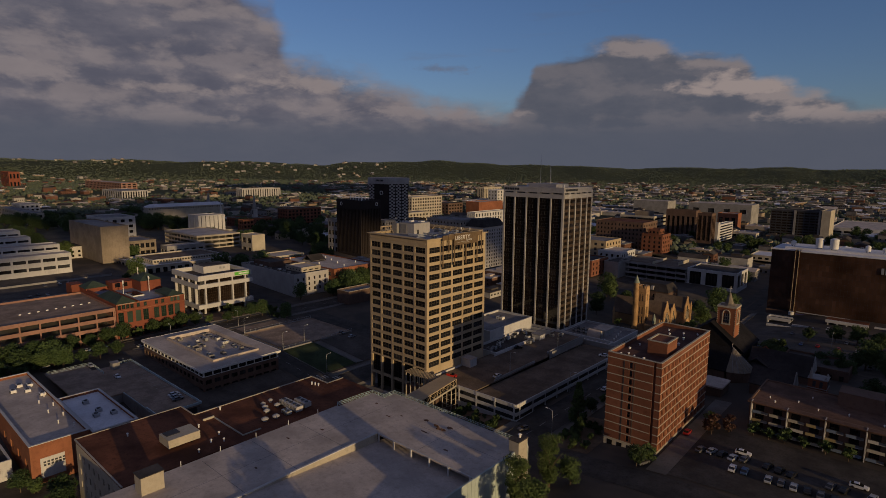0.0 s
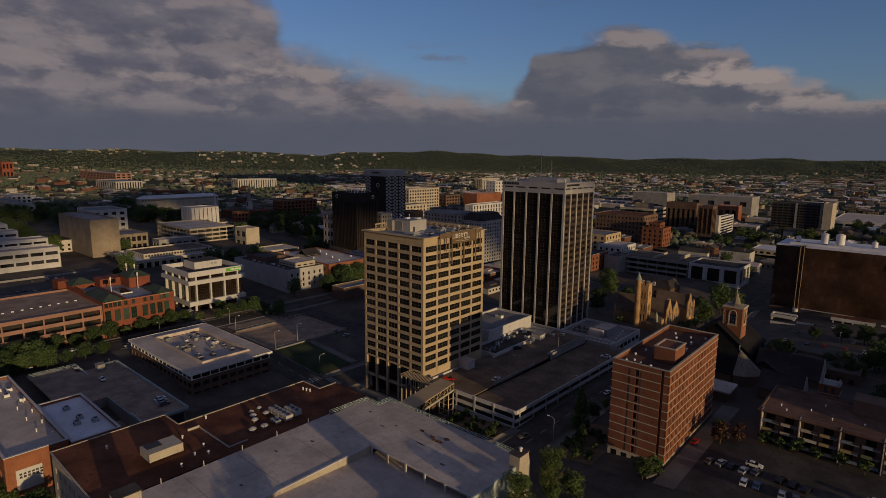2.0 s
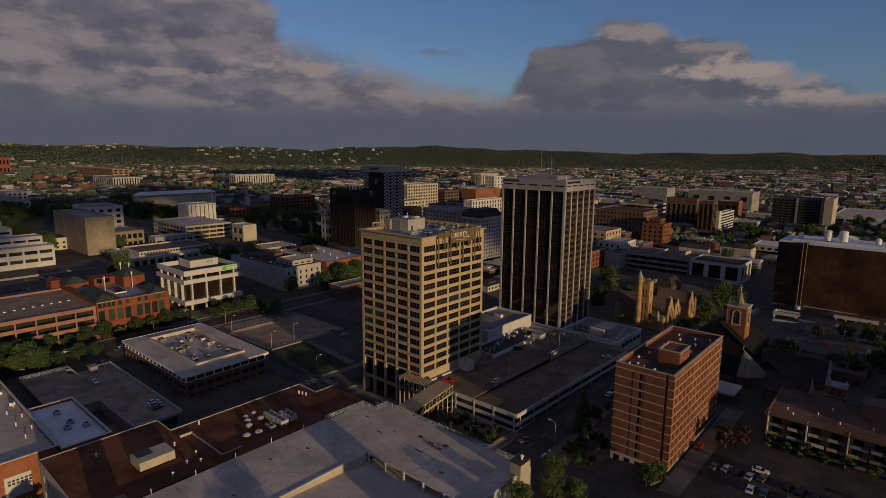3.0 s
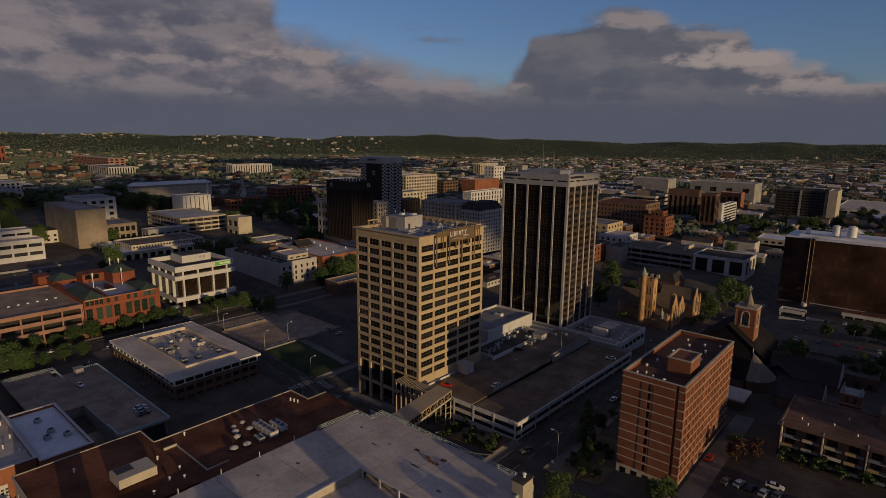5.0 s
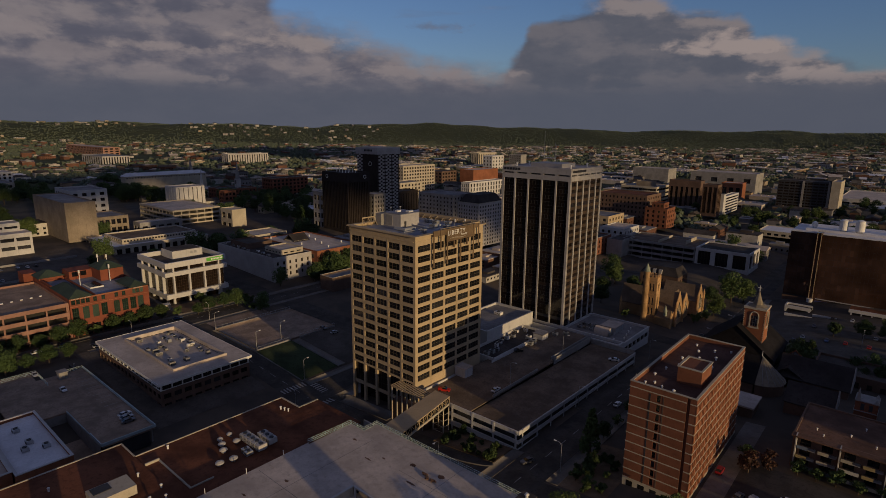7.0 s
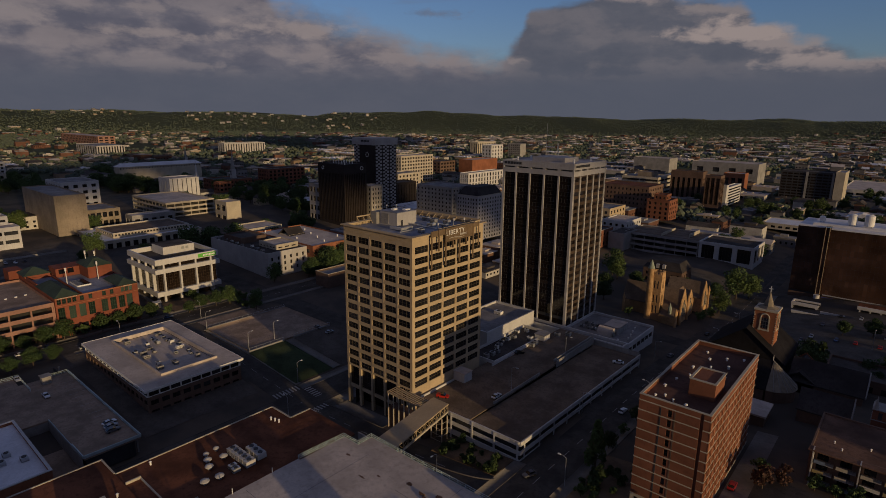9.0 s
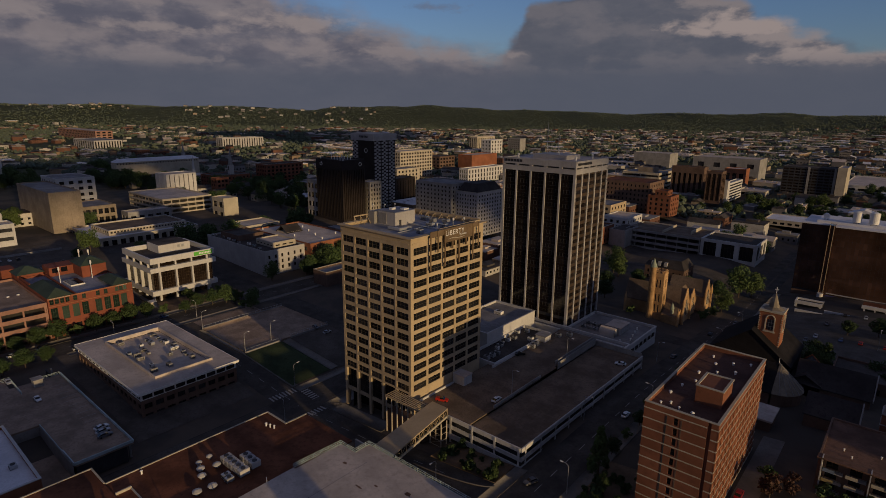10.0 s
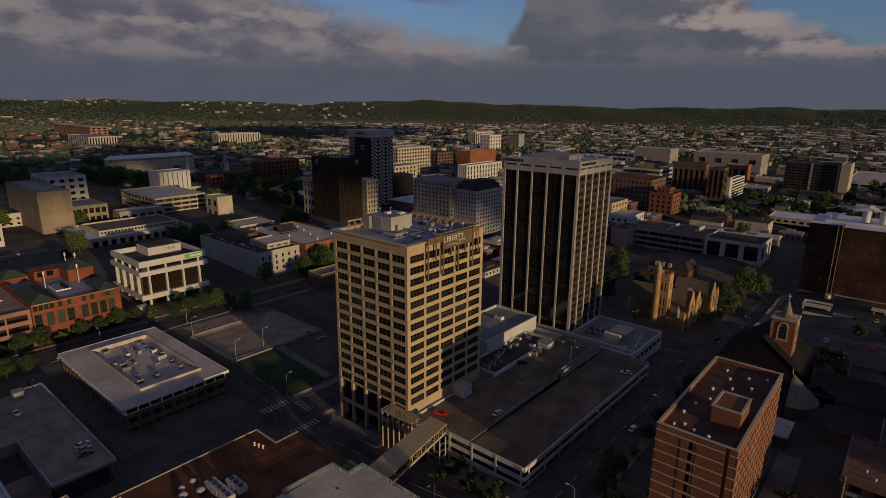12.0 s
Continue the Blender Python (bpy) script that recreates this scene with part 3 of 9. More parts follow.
def ac_unit(x, y, z, w=2.2, d=1.6, h=1.5, mat="metal", turn=0, label="grey metal air conditioning unit on a flat roof"):
    """A roof-top cooling unit: casing on skids, louvred side, fan ring on top."""
    u = thing("air_conditioning_unit", label, "air conditioner", "roof-top units")
    boxes("casing", [(-w / 2, w / 2, -d / 2, d / 2, 0.15, h)], M[mat], u)
    boxes("skid", [(-w / 2, w / 2, -d / 2, -d / 2 + 0.15, 0, 0.15), (-w / 2, w / 2, d / 2 - 0.15, d / 2, 0, 0.15)], M["metal_and_shade"], u)
    boxes("louvre", [(-w * 0.42, w * 0.42, -d / 2 - 0.03, -d / 2 - 0.002, 0.3 + k * (h - 0.5) / 5, 0.3 + k * (h - 0.5) / 5 + 0.08) for k in range(5)], M["metal_and_shade"], u)
    bm = bmesh.new()
    rod(bm, (0, 0, h + 0.002), (0, 0, h + 0.18), min(w, d) * 0.36, n=12)
    part("fan_ring", bm, M["metal_and_shade"], u)
    u.matrix_basis = pose(x, y, z, 0, 0, turn)
    return u


def roof_vent(x, y, z, s=0.5, h=0.8):
    v = thing("roof_vent", "small white metal roof vent", "vent", "roof vents")
    bm = bmesh.new()
    rod(bm, (0, 0, 0), (0, 0, h), s * 0.6, n=8)
    part("pipe", bm, M["metal_white"], v)
    bm = bmesh.new()
    rod(bm, (0, 0, h + 0.003), (0, 0, h + s * 0.6), s, s * 0.5, n=8)
    part("cap", bm, M["metal_white"], v)
    v.matrix_basis = pose(x, y, z)
    return v


# ---- tan office tower ----
TX0, TX1, TY0, TY1, TTOP = -35.4, 0.0, 0.0, 39.5, 65.45


def tan_tower():
    t = thing("office_tower", "tall tan concrete office tower with a grid of dark paired windows", "office tower")
    zs = [60.5 - 3.79 * k for k in range(14)]
    thick = 0.4
    for side in "SENW":
        f = Face(side, TX0, TX1, TY0, TY1)
        ua, ub = (f.a, f.b) if side in "SN" else (f.a + thick, f.b - thick)
        us = spread(ua, ub, 5, 0.5)
        w, nx = (5.6, 3) if side in "SN" else (6.5, 4)
        tall = side in "SW"
        wall_part("wall", grid_wall(f, us, zs[::-1], w, 2.4, ua, ub, 9.3 if tall else -8, TTOP - 0.4, thick), M["tan"], t)
        if side in "SE":
            windows(t, f, us, zs, w, 2.4, -thick + 0.1, nx, 2, frame="mullion")
        else:
            joined_windows(t, f, us, zs, w, 2.4, -thick + 0.1, nx, frame="mullion")
        # ribs up the bay lines
        for i in range(1, 5):
            c = ua + 0.5 + (ub - ua - 1.0) * i / 5
            boxes("rib", [f.block(c - 0.16, c + 0.16, 9.3 if tall else 6.8, TTOP - 3.0, 0.004, 0.07)], M["tan"], t)
        if tall:
            # double-height glazing over an open arcade
            for c in [ua + 0.7] + [ua + 0.5 + (ub - ua - 1.0) * i / 5 for i in range(1, 5)] + [ub - 0.7]:
                boxes("pier", [f.block(c - 0.55, c + 0.55, -8, 9.295, -0.9, 0.15)], M["tan"], t)
            boxes("spandrel", [f.block(ua, ub, 0.2, 1.4, -0.7, -0.1)], M["tan"], t)
            windows(t, f, us, [5.35], 5.5, 7.8, -0.75, 4, 3, "glass_black")
            boxes("arcade_wall", [f.block(ua, ub, -8, 0.19, -4.2, -4.0)], M["glass_black"], t, "dark shopfront glass set back behind the arcade")
    # dark filling that stands for unlit rooms behind the openings
    boxes("core", [(TX0 + 0.8, TX1 - 0.8, TY0 + 0.8, TY1 - 0.8, 2.0, TTOP - 1.6), (TX0 + 4.3, TX1 - 0.8, TY0 + 4.3, TY1 - 0.8, -8, 1.99)], M["metal_and_shade"], t, "block coloured dark for the unlit rooms behind windows")
    boxes("roof", [(TX0 + 0.71, TX1 - 0.71, TY0 + 0.71, TY1 - 0.71, TTOP - 1.59, TTOP - 1.2)], M["roof_blue"], t)
    e = 0.9
    boxes("roof_edge", [(TX0 - e, TX1 + e, TY0 - e, TY0 + 1.1, TTOP - 0.39, TTOP), (TX0 - e, TX1 + e, TY1 - 1.1, TY1 + e, TTOP - 0.39, TTOP),
                        (TX0 - e, TX0 + 1.1, TY0 + 1.1, TY1 - 1.1, TTOP - 0.39, TTOP), (TX1 - 1.1, TX1 + e, TY0 + 1.1, TY1 - 1.1, TTOP - 0.39, TTOP)], M["tan"], t, "thin projecting roof edge")
    for side in "SE":
        f = Face(side, TX0, TX1, TY0, TY1)
        boxes("attic_band", [f.block(f.a + 0.8, f.b - 0.8, 63.0, 63.5, 0.004, 0.12)], M["tan"], t)
    zr = TTOP - 1.2
    # plant rooms, with louvres, pipes and a hatch
    boxes("plant_room", [(-30.5, -21.2, 14, 24.5, zr, zr + 5.0)], M["grey_white"], t)
    boxes("plant_room_roof", [(-30.6, -21.1, 13.9, 24.6, zr + 5.003, zr + 5.25)], M["roof_blue"], t)
    boxes("plant_louvre", [(-29.6, -25.8, 13.85, 13.99, zr + 0.4, zr + 4.4)] + [(-29.6, -25.8, 13.8, 13.849, zr + 0.6 + 0.5 * k, zr + 0.75 + 0.5 * k) for k in range(8)], M["concrete"], t)
    boxes("plant_door", [(-21.199, -21.1, 16.0, 17.1, zr + 0.05, zr + 2.2)], M["metal_and_shade"], t)
    boxes("plant_room", [(-34.0, -30.9, 12.5, 21, zr, zr + 4.6)], M["concrete"], t)
    boxes("roof_hatch", [(-27.5, -26.0, 17, 19, zr + 5.26, zr + 6.0), (-24.4, -22.6, 20, 22.6, zr + 5.26, zr + 5.8)], M["metal_white"], t)
    boxes("cable_tray", [(-14, -3.2, 28, 28.4, zr + 0.3, zr + 0.6), (-20.9, -6.0, 20, 20.4, zr + 0.3, zr + 0.6), (-12, -11.6, 6, 28, zr + 0.3, zr + 0.6)], M["metal"], t)
    boxes("duct", [(-19.5, -13.5, 8.5, 9.6, zr + 0.4, zr + 1.2), (-14.6, -13.5, 9.61, 14.5, zr + 0.4, zr + 1.2)], M["metal"], t)
    # signboard hung before the east roof edge, with fins of uneven length
    f = Face("E", TX0, TX1, TY0, TY1)
    boxes("signboard", [f.block(8.3, 15.6, 64.2, 66.3, 0.95, 1.2), f.block(15.605, 32.5, 61.4, 66.3, 0.95, 1.2), f.block(32.505, 35.2, 64.6, 66.3, 0.95, 1.2)], M["tan_dark"], t, "bronze signboard along the roof edge")
    boxes("signboard_bracket", [f.block(u - 0.1, u + 0.1, 64.7, 64.95, 0.004, 0.945) for u in (9, 14, 19, 24, 29, 34)], M["tan_dark"], t)
    for u, z in ((8.4, 52.9), (12.2, 58.8), (15.9, 53.0), (20.0, 58.9), (23.8, 52.9), (27.6, 58.9), (31.7, 52.8), (34.9, 57.2)):
        boxes("fin", [f.block(u - 0.3, u + 0.3, z, 61.395 if 16 < u < 31 else 66.29, 0.95 if 16 < u < 31 else 1.202, 1.4)], M["tan_dark"], t)
    bm = bmesh.new()
    for k in range(12):
        ua, ub = 17.4 + 0.77 * k, 17.4 + 0.77 * (k + 1)
        rise = lambda u: 62.45 + 0.22 * math.sin((u - 17.4) / 9.24 * 2 * math.pi)  # noqa: E731
        rod(bm, (1.32, ua, rise(ua)), (1.32, ub, rise(ub)), 0.05 + 0.11 * math.sin(math.pi * k / 12), 0.05 + 0.11 * math.sin(math.pi * (k + 1) / 12), 6)
    part("swoosh", bm, M["cream"], t, "pale curved stroke under the letters")
    # solid braced screens along the north edge and behind the signboard, a frame on the west edge
    for (xa, ya), (xb, yb), zt, n in (((-34.5, 38.6), (-1.2, 38.6), TTOP + 1.0, 9), ((-1.2, 15), (-1.2, 38.4), TTOP + 0.7, 7), ((-34.6, 6), (-34.6, 15), TTOP + 2.2, 3)):
        bm = bmesh.new()
        box(bm, min(xa, xb) - 0.15, max(xa, xb) + 0.15, min(ya, yb) - 0.15, max(ya, yb) + 0.15, zt - (1.3 if xa != xb else 0.45), zt)
        for i in range(n + 1):
            x, y = xa + (xb - xa) * i / n, ya + (yb - ya) * i / n
            rod(bm, (x, y, zr), (x, y, zt - 0.3), 0.13, n=6)
            back = (0, -2.2) if xa != xb else (-2.2 if xa > -20 else 2.2, 0)
            rod(bm, (x + back[0], y + back[1], zr), (x, y, zt - 0.4), 0.12, n=6)
        part("roof_screen", bm, M["tan"], t, "braced roof-top screen")
    return t


def letters(text, face, u, z, size, d, mat, parent, label="", depth=0.12):
    cu = bpy.data.curves.new("sign_letters", "FONT")
    cu.body, cu.size, cu.extrude, cu.align_x = text, size, depth / 2, "CENTER"
    cu.space_character = 1.15
    tmp = bpy.data.objects.new("sign_letters", cu)
    me = bpy.data.meshes.new_from_object(tmp)
    bpy.data.objects.remove(tmp)
    me.materials.clear()
    me.materials.append(M[mat])
    return put("sign_letters", me, face.stand(u, z, d) @ pose(0, 0, 0, 90, 0, 0), parent, label)


tower = tan_tower()
letters("LIBERTY", Face("E", TX0, TX1, TY0, TY1), 21.2, 63.75, 2.55, 1.28, "metal_white", tower, "pale raised capital letters")
letters("TOWER", Face("E", TX0, TX1, TY0, TY1), 25.7, 62.85, 1.0, 1.28, "metal_white", tower, "small pale raised capital letters")
for x, y, w in ((-12, 23, 3.0), (-7, 25, 2.4), (-12, 32, 2.6), (-17, 30, 2.4), (-22, 31, 3.0), (-7, 12, 1.8)):
    ac_unit(x, y, TTOP - 1.2, w, 1.8, 1.5)
for x, y, h in ((-33, 14, 2.6), (-32.4, 19.5, 2.0), (-29.5, 22, 1.6), (-3.4, 17, 3.4), (-3.2, 25.5, 4.2), (-3.0, 31.5, 3.6)):
    a = thing("antenna_mast", "thin grey roof-top antenna mast", "antenna", "roof-top antennas")
    bm = bmesh.new()
    rod(bm, (0, 0, 0), (0, 0, h), 0.14, 0.06, 6)
    part("mast", bm, M["metal"], a)
    bm = bmesh.new()
    box(bm, -0.25, 0.25, -0.15, 0.15, h * 0.75, h * 0.97)
    part("aerial_panel", bm, M["metal_white"], a)
    a.matrix_basis = pose(x, y, TTOP - 1.2 + (4.6 if x < -31 else 5.25 if x < -21 else 0))


# ---- black glass tower with white piers ----
RX0, RX1, RY0, RY1, RTOP = -35.4, 4.1, 102.9, 136.3, 84.1


def black_tower():
    t = thing("office_tower", "tall black glass office tower with white piers and a white crown", "office tower")
    # solid body whose dark colour stands for the shade behind the glass
    boxes("core", [(RX0 + 0.51, RX1 - 0.51, RY0 + 0.51, RY1 - 0.51, -2, 77.5)], M["metal_and_shade"], t, "block coloured dark for the unlit rooms behind glass")
    rows, zlo, zhi = 21, 9.0, 78.1
    h = (zhi - zlo) / rows
    for side in "SENW":
        f = Face(side, RX0, RX1, RY0, RY1)
        ua, ub = (f.a, f.b) if side in "SN" else (f.a + 0.9, f.b - 0.9)
        n = 5
        edge = [f.a + (f.b - f.a) * i / n for i in range(n + 1)]
        for i, c in enumerate(edge):
            a, b = (max(c - 0.42, ua), min(c + 0.42, ub)) if 0 < i < n else ((ua, f.a + 1.2) if i == 0 else (f.b - 1.2, ub))
            boxes("pier", [f.block(a, b, 5, 78.1, -0.55, 0.1 if 0 < i < n else 0.0)], M["grey_white"], t)
        for i in range(n):
            a, b = edge[i] + (0.43 if i else 1.21), edge[i + 1] - (0.43 if i < n - 1 else 1.21)
            w = b - a
            glass, span = window_meshes(w, h * 0.56, 4, 1, "glass_black", "metal_and_shade", 0.1, 0.15), None
            key = ("spandrel", round(w, 2), side in "SN")
            if key not in WINDOWS:
                bm = bmesh.new()
                box(bm, -w / 2, w / 2, -0.1 if side in "SN" else -0.2, 0, -h * 0.215, h * 0.215)
                WINDOWS[key] = mesh_of("spandrel", bm, M["glass_black"] if side in "SN" else M["bronze_dark"])
            if side in "NW":
                joined_windows(t, f, [(a + b) / 2], [zlo + h * (k + 0.5) for k in range(rows)], w, h * 0.95, -0.5, 4, "glass_black", "metal_and_shade")
                continue
            for k in range(rows):
                z = zlo + h * (k + 0.5)
                ob = put("window", glass[0], f.stand((a + b) / 2, z, -0.5), t)
                put("pane", glass[1], Matrix(), ob)
                put("spandrel", WINDOWS[key], f.stand((a + b) / 2, z + h / 2, -0.5), t)
        boxes("lobby_glass", [f.block(ua + 1.3, ub - 1.3, 5, 8.2, -0.5, -0.4)], M["glass_black"], t)
        # crown with a row of slots
        us = spread(f.a, f.b, n)
        zc = 80.8
        wall_part("crown", grid_wall(f, us, [zc], (f.b - f.a) / n * 0.8, 0.7, ua, ub, 78.11, RTOP, 0.9), M["grey_white"], t)
        for u in us:
            boxes("slot", [f.block(u - 2.4, u + 2.4, zc - 0.34, zc + 0.34, -0.88, -0.7)], M["metal_and_shade"], t)
    boxes("roof", [(RX0 + 0.91, RX1 - 0.91, RY0 + 0.91, RY1 - 0.91, RTOP - 1.59, RTOP - 0.5)], M["roof_light"], t)
    boxes("plant_room", [(-24, -6, 112, 126, RTOP - 0.5, RTOP + 1.6)], M["grey_white"], t)
    # name boards on the crown, as plain bars
    f = Face("S", RX0, RX1, RY0, RY1)
    boxes("name_board", [f.block(-34.3 + i * 1.7, -33.0 + i * 1.7, 82.1, 83.3, 0.004, 0.15) for i in range(6)], M["metal_and_shade"], t, "dark lettering bars on the crown")
    f = Face("E", RX0, RX1, RY0, RY1)
    boxes("name_board", [f.block(104.5 + i * 1.15, 105.4 + i * 1.15, 82.1, 83.2, 0.004, 0.15) for i in range(12)], M["metal_and_shade"], t, "dark lettering bars on the crown")
    return t


black_tower()
for x, y in ((-30, 108), (-26, 131), (-2, 131), (0, 110), (-30, 120)):
    roof_vent(x, y, RTOP - 0.5, 0.7, 1.6)
for x, y, h in ((-20, 118, 16), (-16, 122, 10), (-12, 116, 9)):
    a = thing("antenna_mast", "thin grey roof-top antenna mast", "antenna", "roof-top antennas")
    bm = bmesh.new()
    rod(bm, (0, 0, 0), (0, 0, h), 0.16, 0.05, 6)
    part("mast", bm, M["metal"], a)
    a.matrix_basis = pose(x, y, RTOP + 1.6)


# ---- brick apartment slab ----
AX0, AX1, AY0, AY1, ATOP = 79.3, 96.8, 2.2, 50.0, 35.7


def brick_slab():
    t = thing("apartment_building", "ten-storey red brick apartment slab with white floor bands", "apartment building")
    rows, zlo, zhi = 10, 6.6, 34.2
    h = (zhi - zlo) / rows
    thick = 0.5
    zs = spread(zlo, zhi, rows)
    f = Face("S", AX0, AX1, AY0, AY1)
    # end wall: brick with two narrow window slots and a dark recess
    us = [AX0 + 7.9]
    wall_part("wall", grid_wall(f, us, zs, 1.0, h * 0.7, AX0, AX1 - 2.4, 3, ATOP, thick), M["brick"], t)
    boxes("wall", [f.block(AX1 - 2.4, AX1 - 1.6, 3, ATOP, -thick - 0.5, -0.5), f.block(AX1 - 1.6, AX1, 3, ATOP, -thick, 0)], M["brick"], t)
    windows(t, f, us, zs, 1.0, h * 0.7, -0.42, 1, 2)
    # thin darker strips on the wall face for its two upright slots
    for u in (AX0 + 5.6, AX0 + 9.2):
        boxes("drain_recess", [f.block(u - 0.16, u + 0.16, 6, ATOP - 2, 0.003, 0.06)], M["metal_and_shade" if u < AX0 + 6 else "brick_brown"], t)
    for k in range(rows + 1):
        boxes("floor_band", [f.block(AX0 - 0.1, AX1 - 2.45, zlo + k * h - 0.13, zlo + k * h + 0.13, 0.004, 0.14), f.block(AX1 - 1.55, AX1 + 0.1, zlo + k * h - 0.13, zlo + k * h + 0.13, 0.004, 0.14)], M["cream"], t)
    for side in "EW":
        f = Face(side, AX0, AX1, AY0, AY1)
        n = 14
        us = spread(AY0 + thick, AY1, n)
        bay = us[1] - us[0]
        wall_part("wall", grid_wall(f, us, zs, bay * 0.34, h * 0.62, AY0 + thick, AY1 - thick, 3, ATOP, thick), M["brick"], t)
        (windows if side == "E" else joined_windows)(t, f, us, zs, bay * 0.34, h * 0.62, -0.42, 1)
        for k in range(rows + 1):
            boxes("floor_band", [f.block(AY0, AY1, zlo + k * h - 0.12, zlo + k * h + 0.12, 0.004, 0.16)], M["cream"], t)
        # brick aprons beside the windows stand proud and step from floor to floor
        key = ("apron", side)
        bm = bmesh.new()
        box(bm, -bay * 0.2, bay * 0.2, -0.22, 0.0, -h * 0.36, h * 0.36)
        me = mesh_of("brick_apron", bm, M["brick_orange"])
        for z in zs if side == "E" else ():
            for u in us:
                put("brick_apron", me, f.stand(u - bay * 0.5 + bay * 0.04, z, 0.005), t)
    # pale ground storey with dark bays
    for side in "SE":
        f = Face(side, AX0, AX1, AY0, AY1)
        boxes("base_storey", [f.block(f.a, f.b + (0.12 if side == "S" else 0), 3, 6.42, 0.02, 0.12)], M["cream"], t, "pale painted ground storey")
        n = 5 if side == "S" else 13
        for c in spread(f.a + 0.4, f.b - 0.4, n):
            boxes("base_bay", [f.block(c - 0.9, c + 0.9, 3, 5.9, 0.125, 0.15)], M["window_dark"], t)
    f = Face("N", AX0, AX1, AY0, AY1)
    boxes("wall", [f.block(AX0, AX1, 3, ATOP, -thick, 0)], M["brick"], t)
    boxes("core", [(AX0 + 0.55, AX1 - 0.55, AY0 + 1.1, AY1 - 0.55, 3, ATOP - 1.5)], M["metal_and_shade"], t, "block coloured dark for the unlit rooms behind windows")
    boxes("roof", [(AX0 + 0.51, AX1 - 0.51, AY0 + 1.05, AY1 - 0.51, ATOP - 1.49, ATOP - 1.2)], M["roof_red"], t)
    boxes("coping", [(AX0 - 0.1, AX1 + 0.1, AY0 - 0.1, AY0 + 0.6, ATOP + 0.003, ATOP + 0.2), (AX0 - 0.1, AX1 + 0.1, AY1 - 0.6, AY1 + 0.1, ATOP + 0.003, ATOP + 0.2),
                     (AX0 - 0.1, AX0 + 0.6, AY0 + 0.6, AY1 - 0.6, ATOP + 0.003, ATOP + 0.2), (AX1 - 0.6, AX1 + 0.1, AY0 + 0.6, AY1 - 0.6, ATOP + 0.003, ATOP + 0.2)], M["cream"], t)
    zr = ATOP - 1.2
    boxes("plant_room", [(88.2, 94.6, 12.5, 21.5, zr, zr + 4.6)], M["brick"], t)
    boxes("plant_room_coping", [(88.0, 94.8, 12.3, 12.9, zr + 4.603, zr + 4.9), (88.0, 94.8, 21.1, 21.7, zr + 4.603, zr + 4.9), (88.0, 88.6, 12.9, 21.1, zr + 4.603, zr + 4.9), (94.2, 94.8, 12.9, 21.1, zr + 4.603, zr + 4.9)], M["cream"], t)
    return t


brick_slab()
rnd = random.Random(4)
for x, y in ((82, 6), (84, 7.5), (86.5, 6), (90, 5), (82, 13), (83, 19), (85, 24), (90, 25), (93, 28), (84, 30), (88, 33), (92, 36), (86, 39), (90, 42), (84, 44), (94, 45)):
    roof_vent(x, y, ATOP - 1.2, 0.34 + 0.2 * rnd.random(), 0.4 + 0.4 * rnd.random())

# ---- parking building with the pale roof deck ----


def railing(points, z, mat, parent, name="railing", height=1.1, gap=2.4, panel=True):
    """A rail on posts along a line of points; one mesh for each stretch."""
    for (xa, ya), (xb, yb) in zip(points, points[1:]):
        bm, n = bmesh.new(), max(1, int(math.hypot(xb - xa, yb - ya) / gap))
        za, zb = z if isinstance(z, tuple) else (z, z)
        at = lambda i, h: Vector((xa + (xb - xa) * i / n, ya + (yb - ya) * i / n, za + (zb - za) * i / n + h))  # noqa: E731
        for i in range(n + 1):
            rod(bm, at(i, 0), at(i, height), 0.06, n=5)
        for h in ((height, height * 0.55, height * 0.12) if panel else (height,)):
            rod(bm, at(0, h), at(n, h), 0.05, n=5)
        if panel:
            for i in range(n * 8):
                rod(bm, at(i / 8, height * 0.12), at(i / 8, height), 0.022, n=3)
        part(name, bm, M[mat], parent)


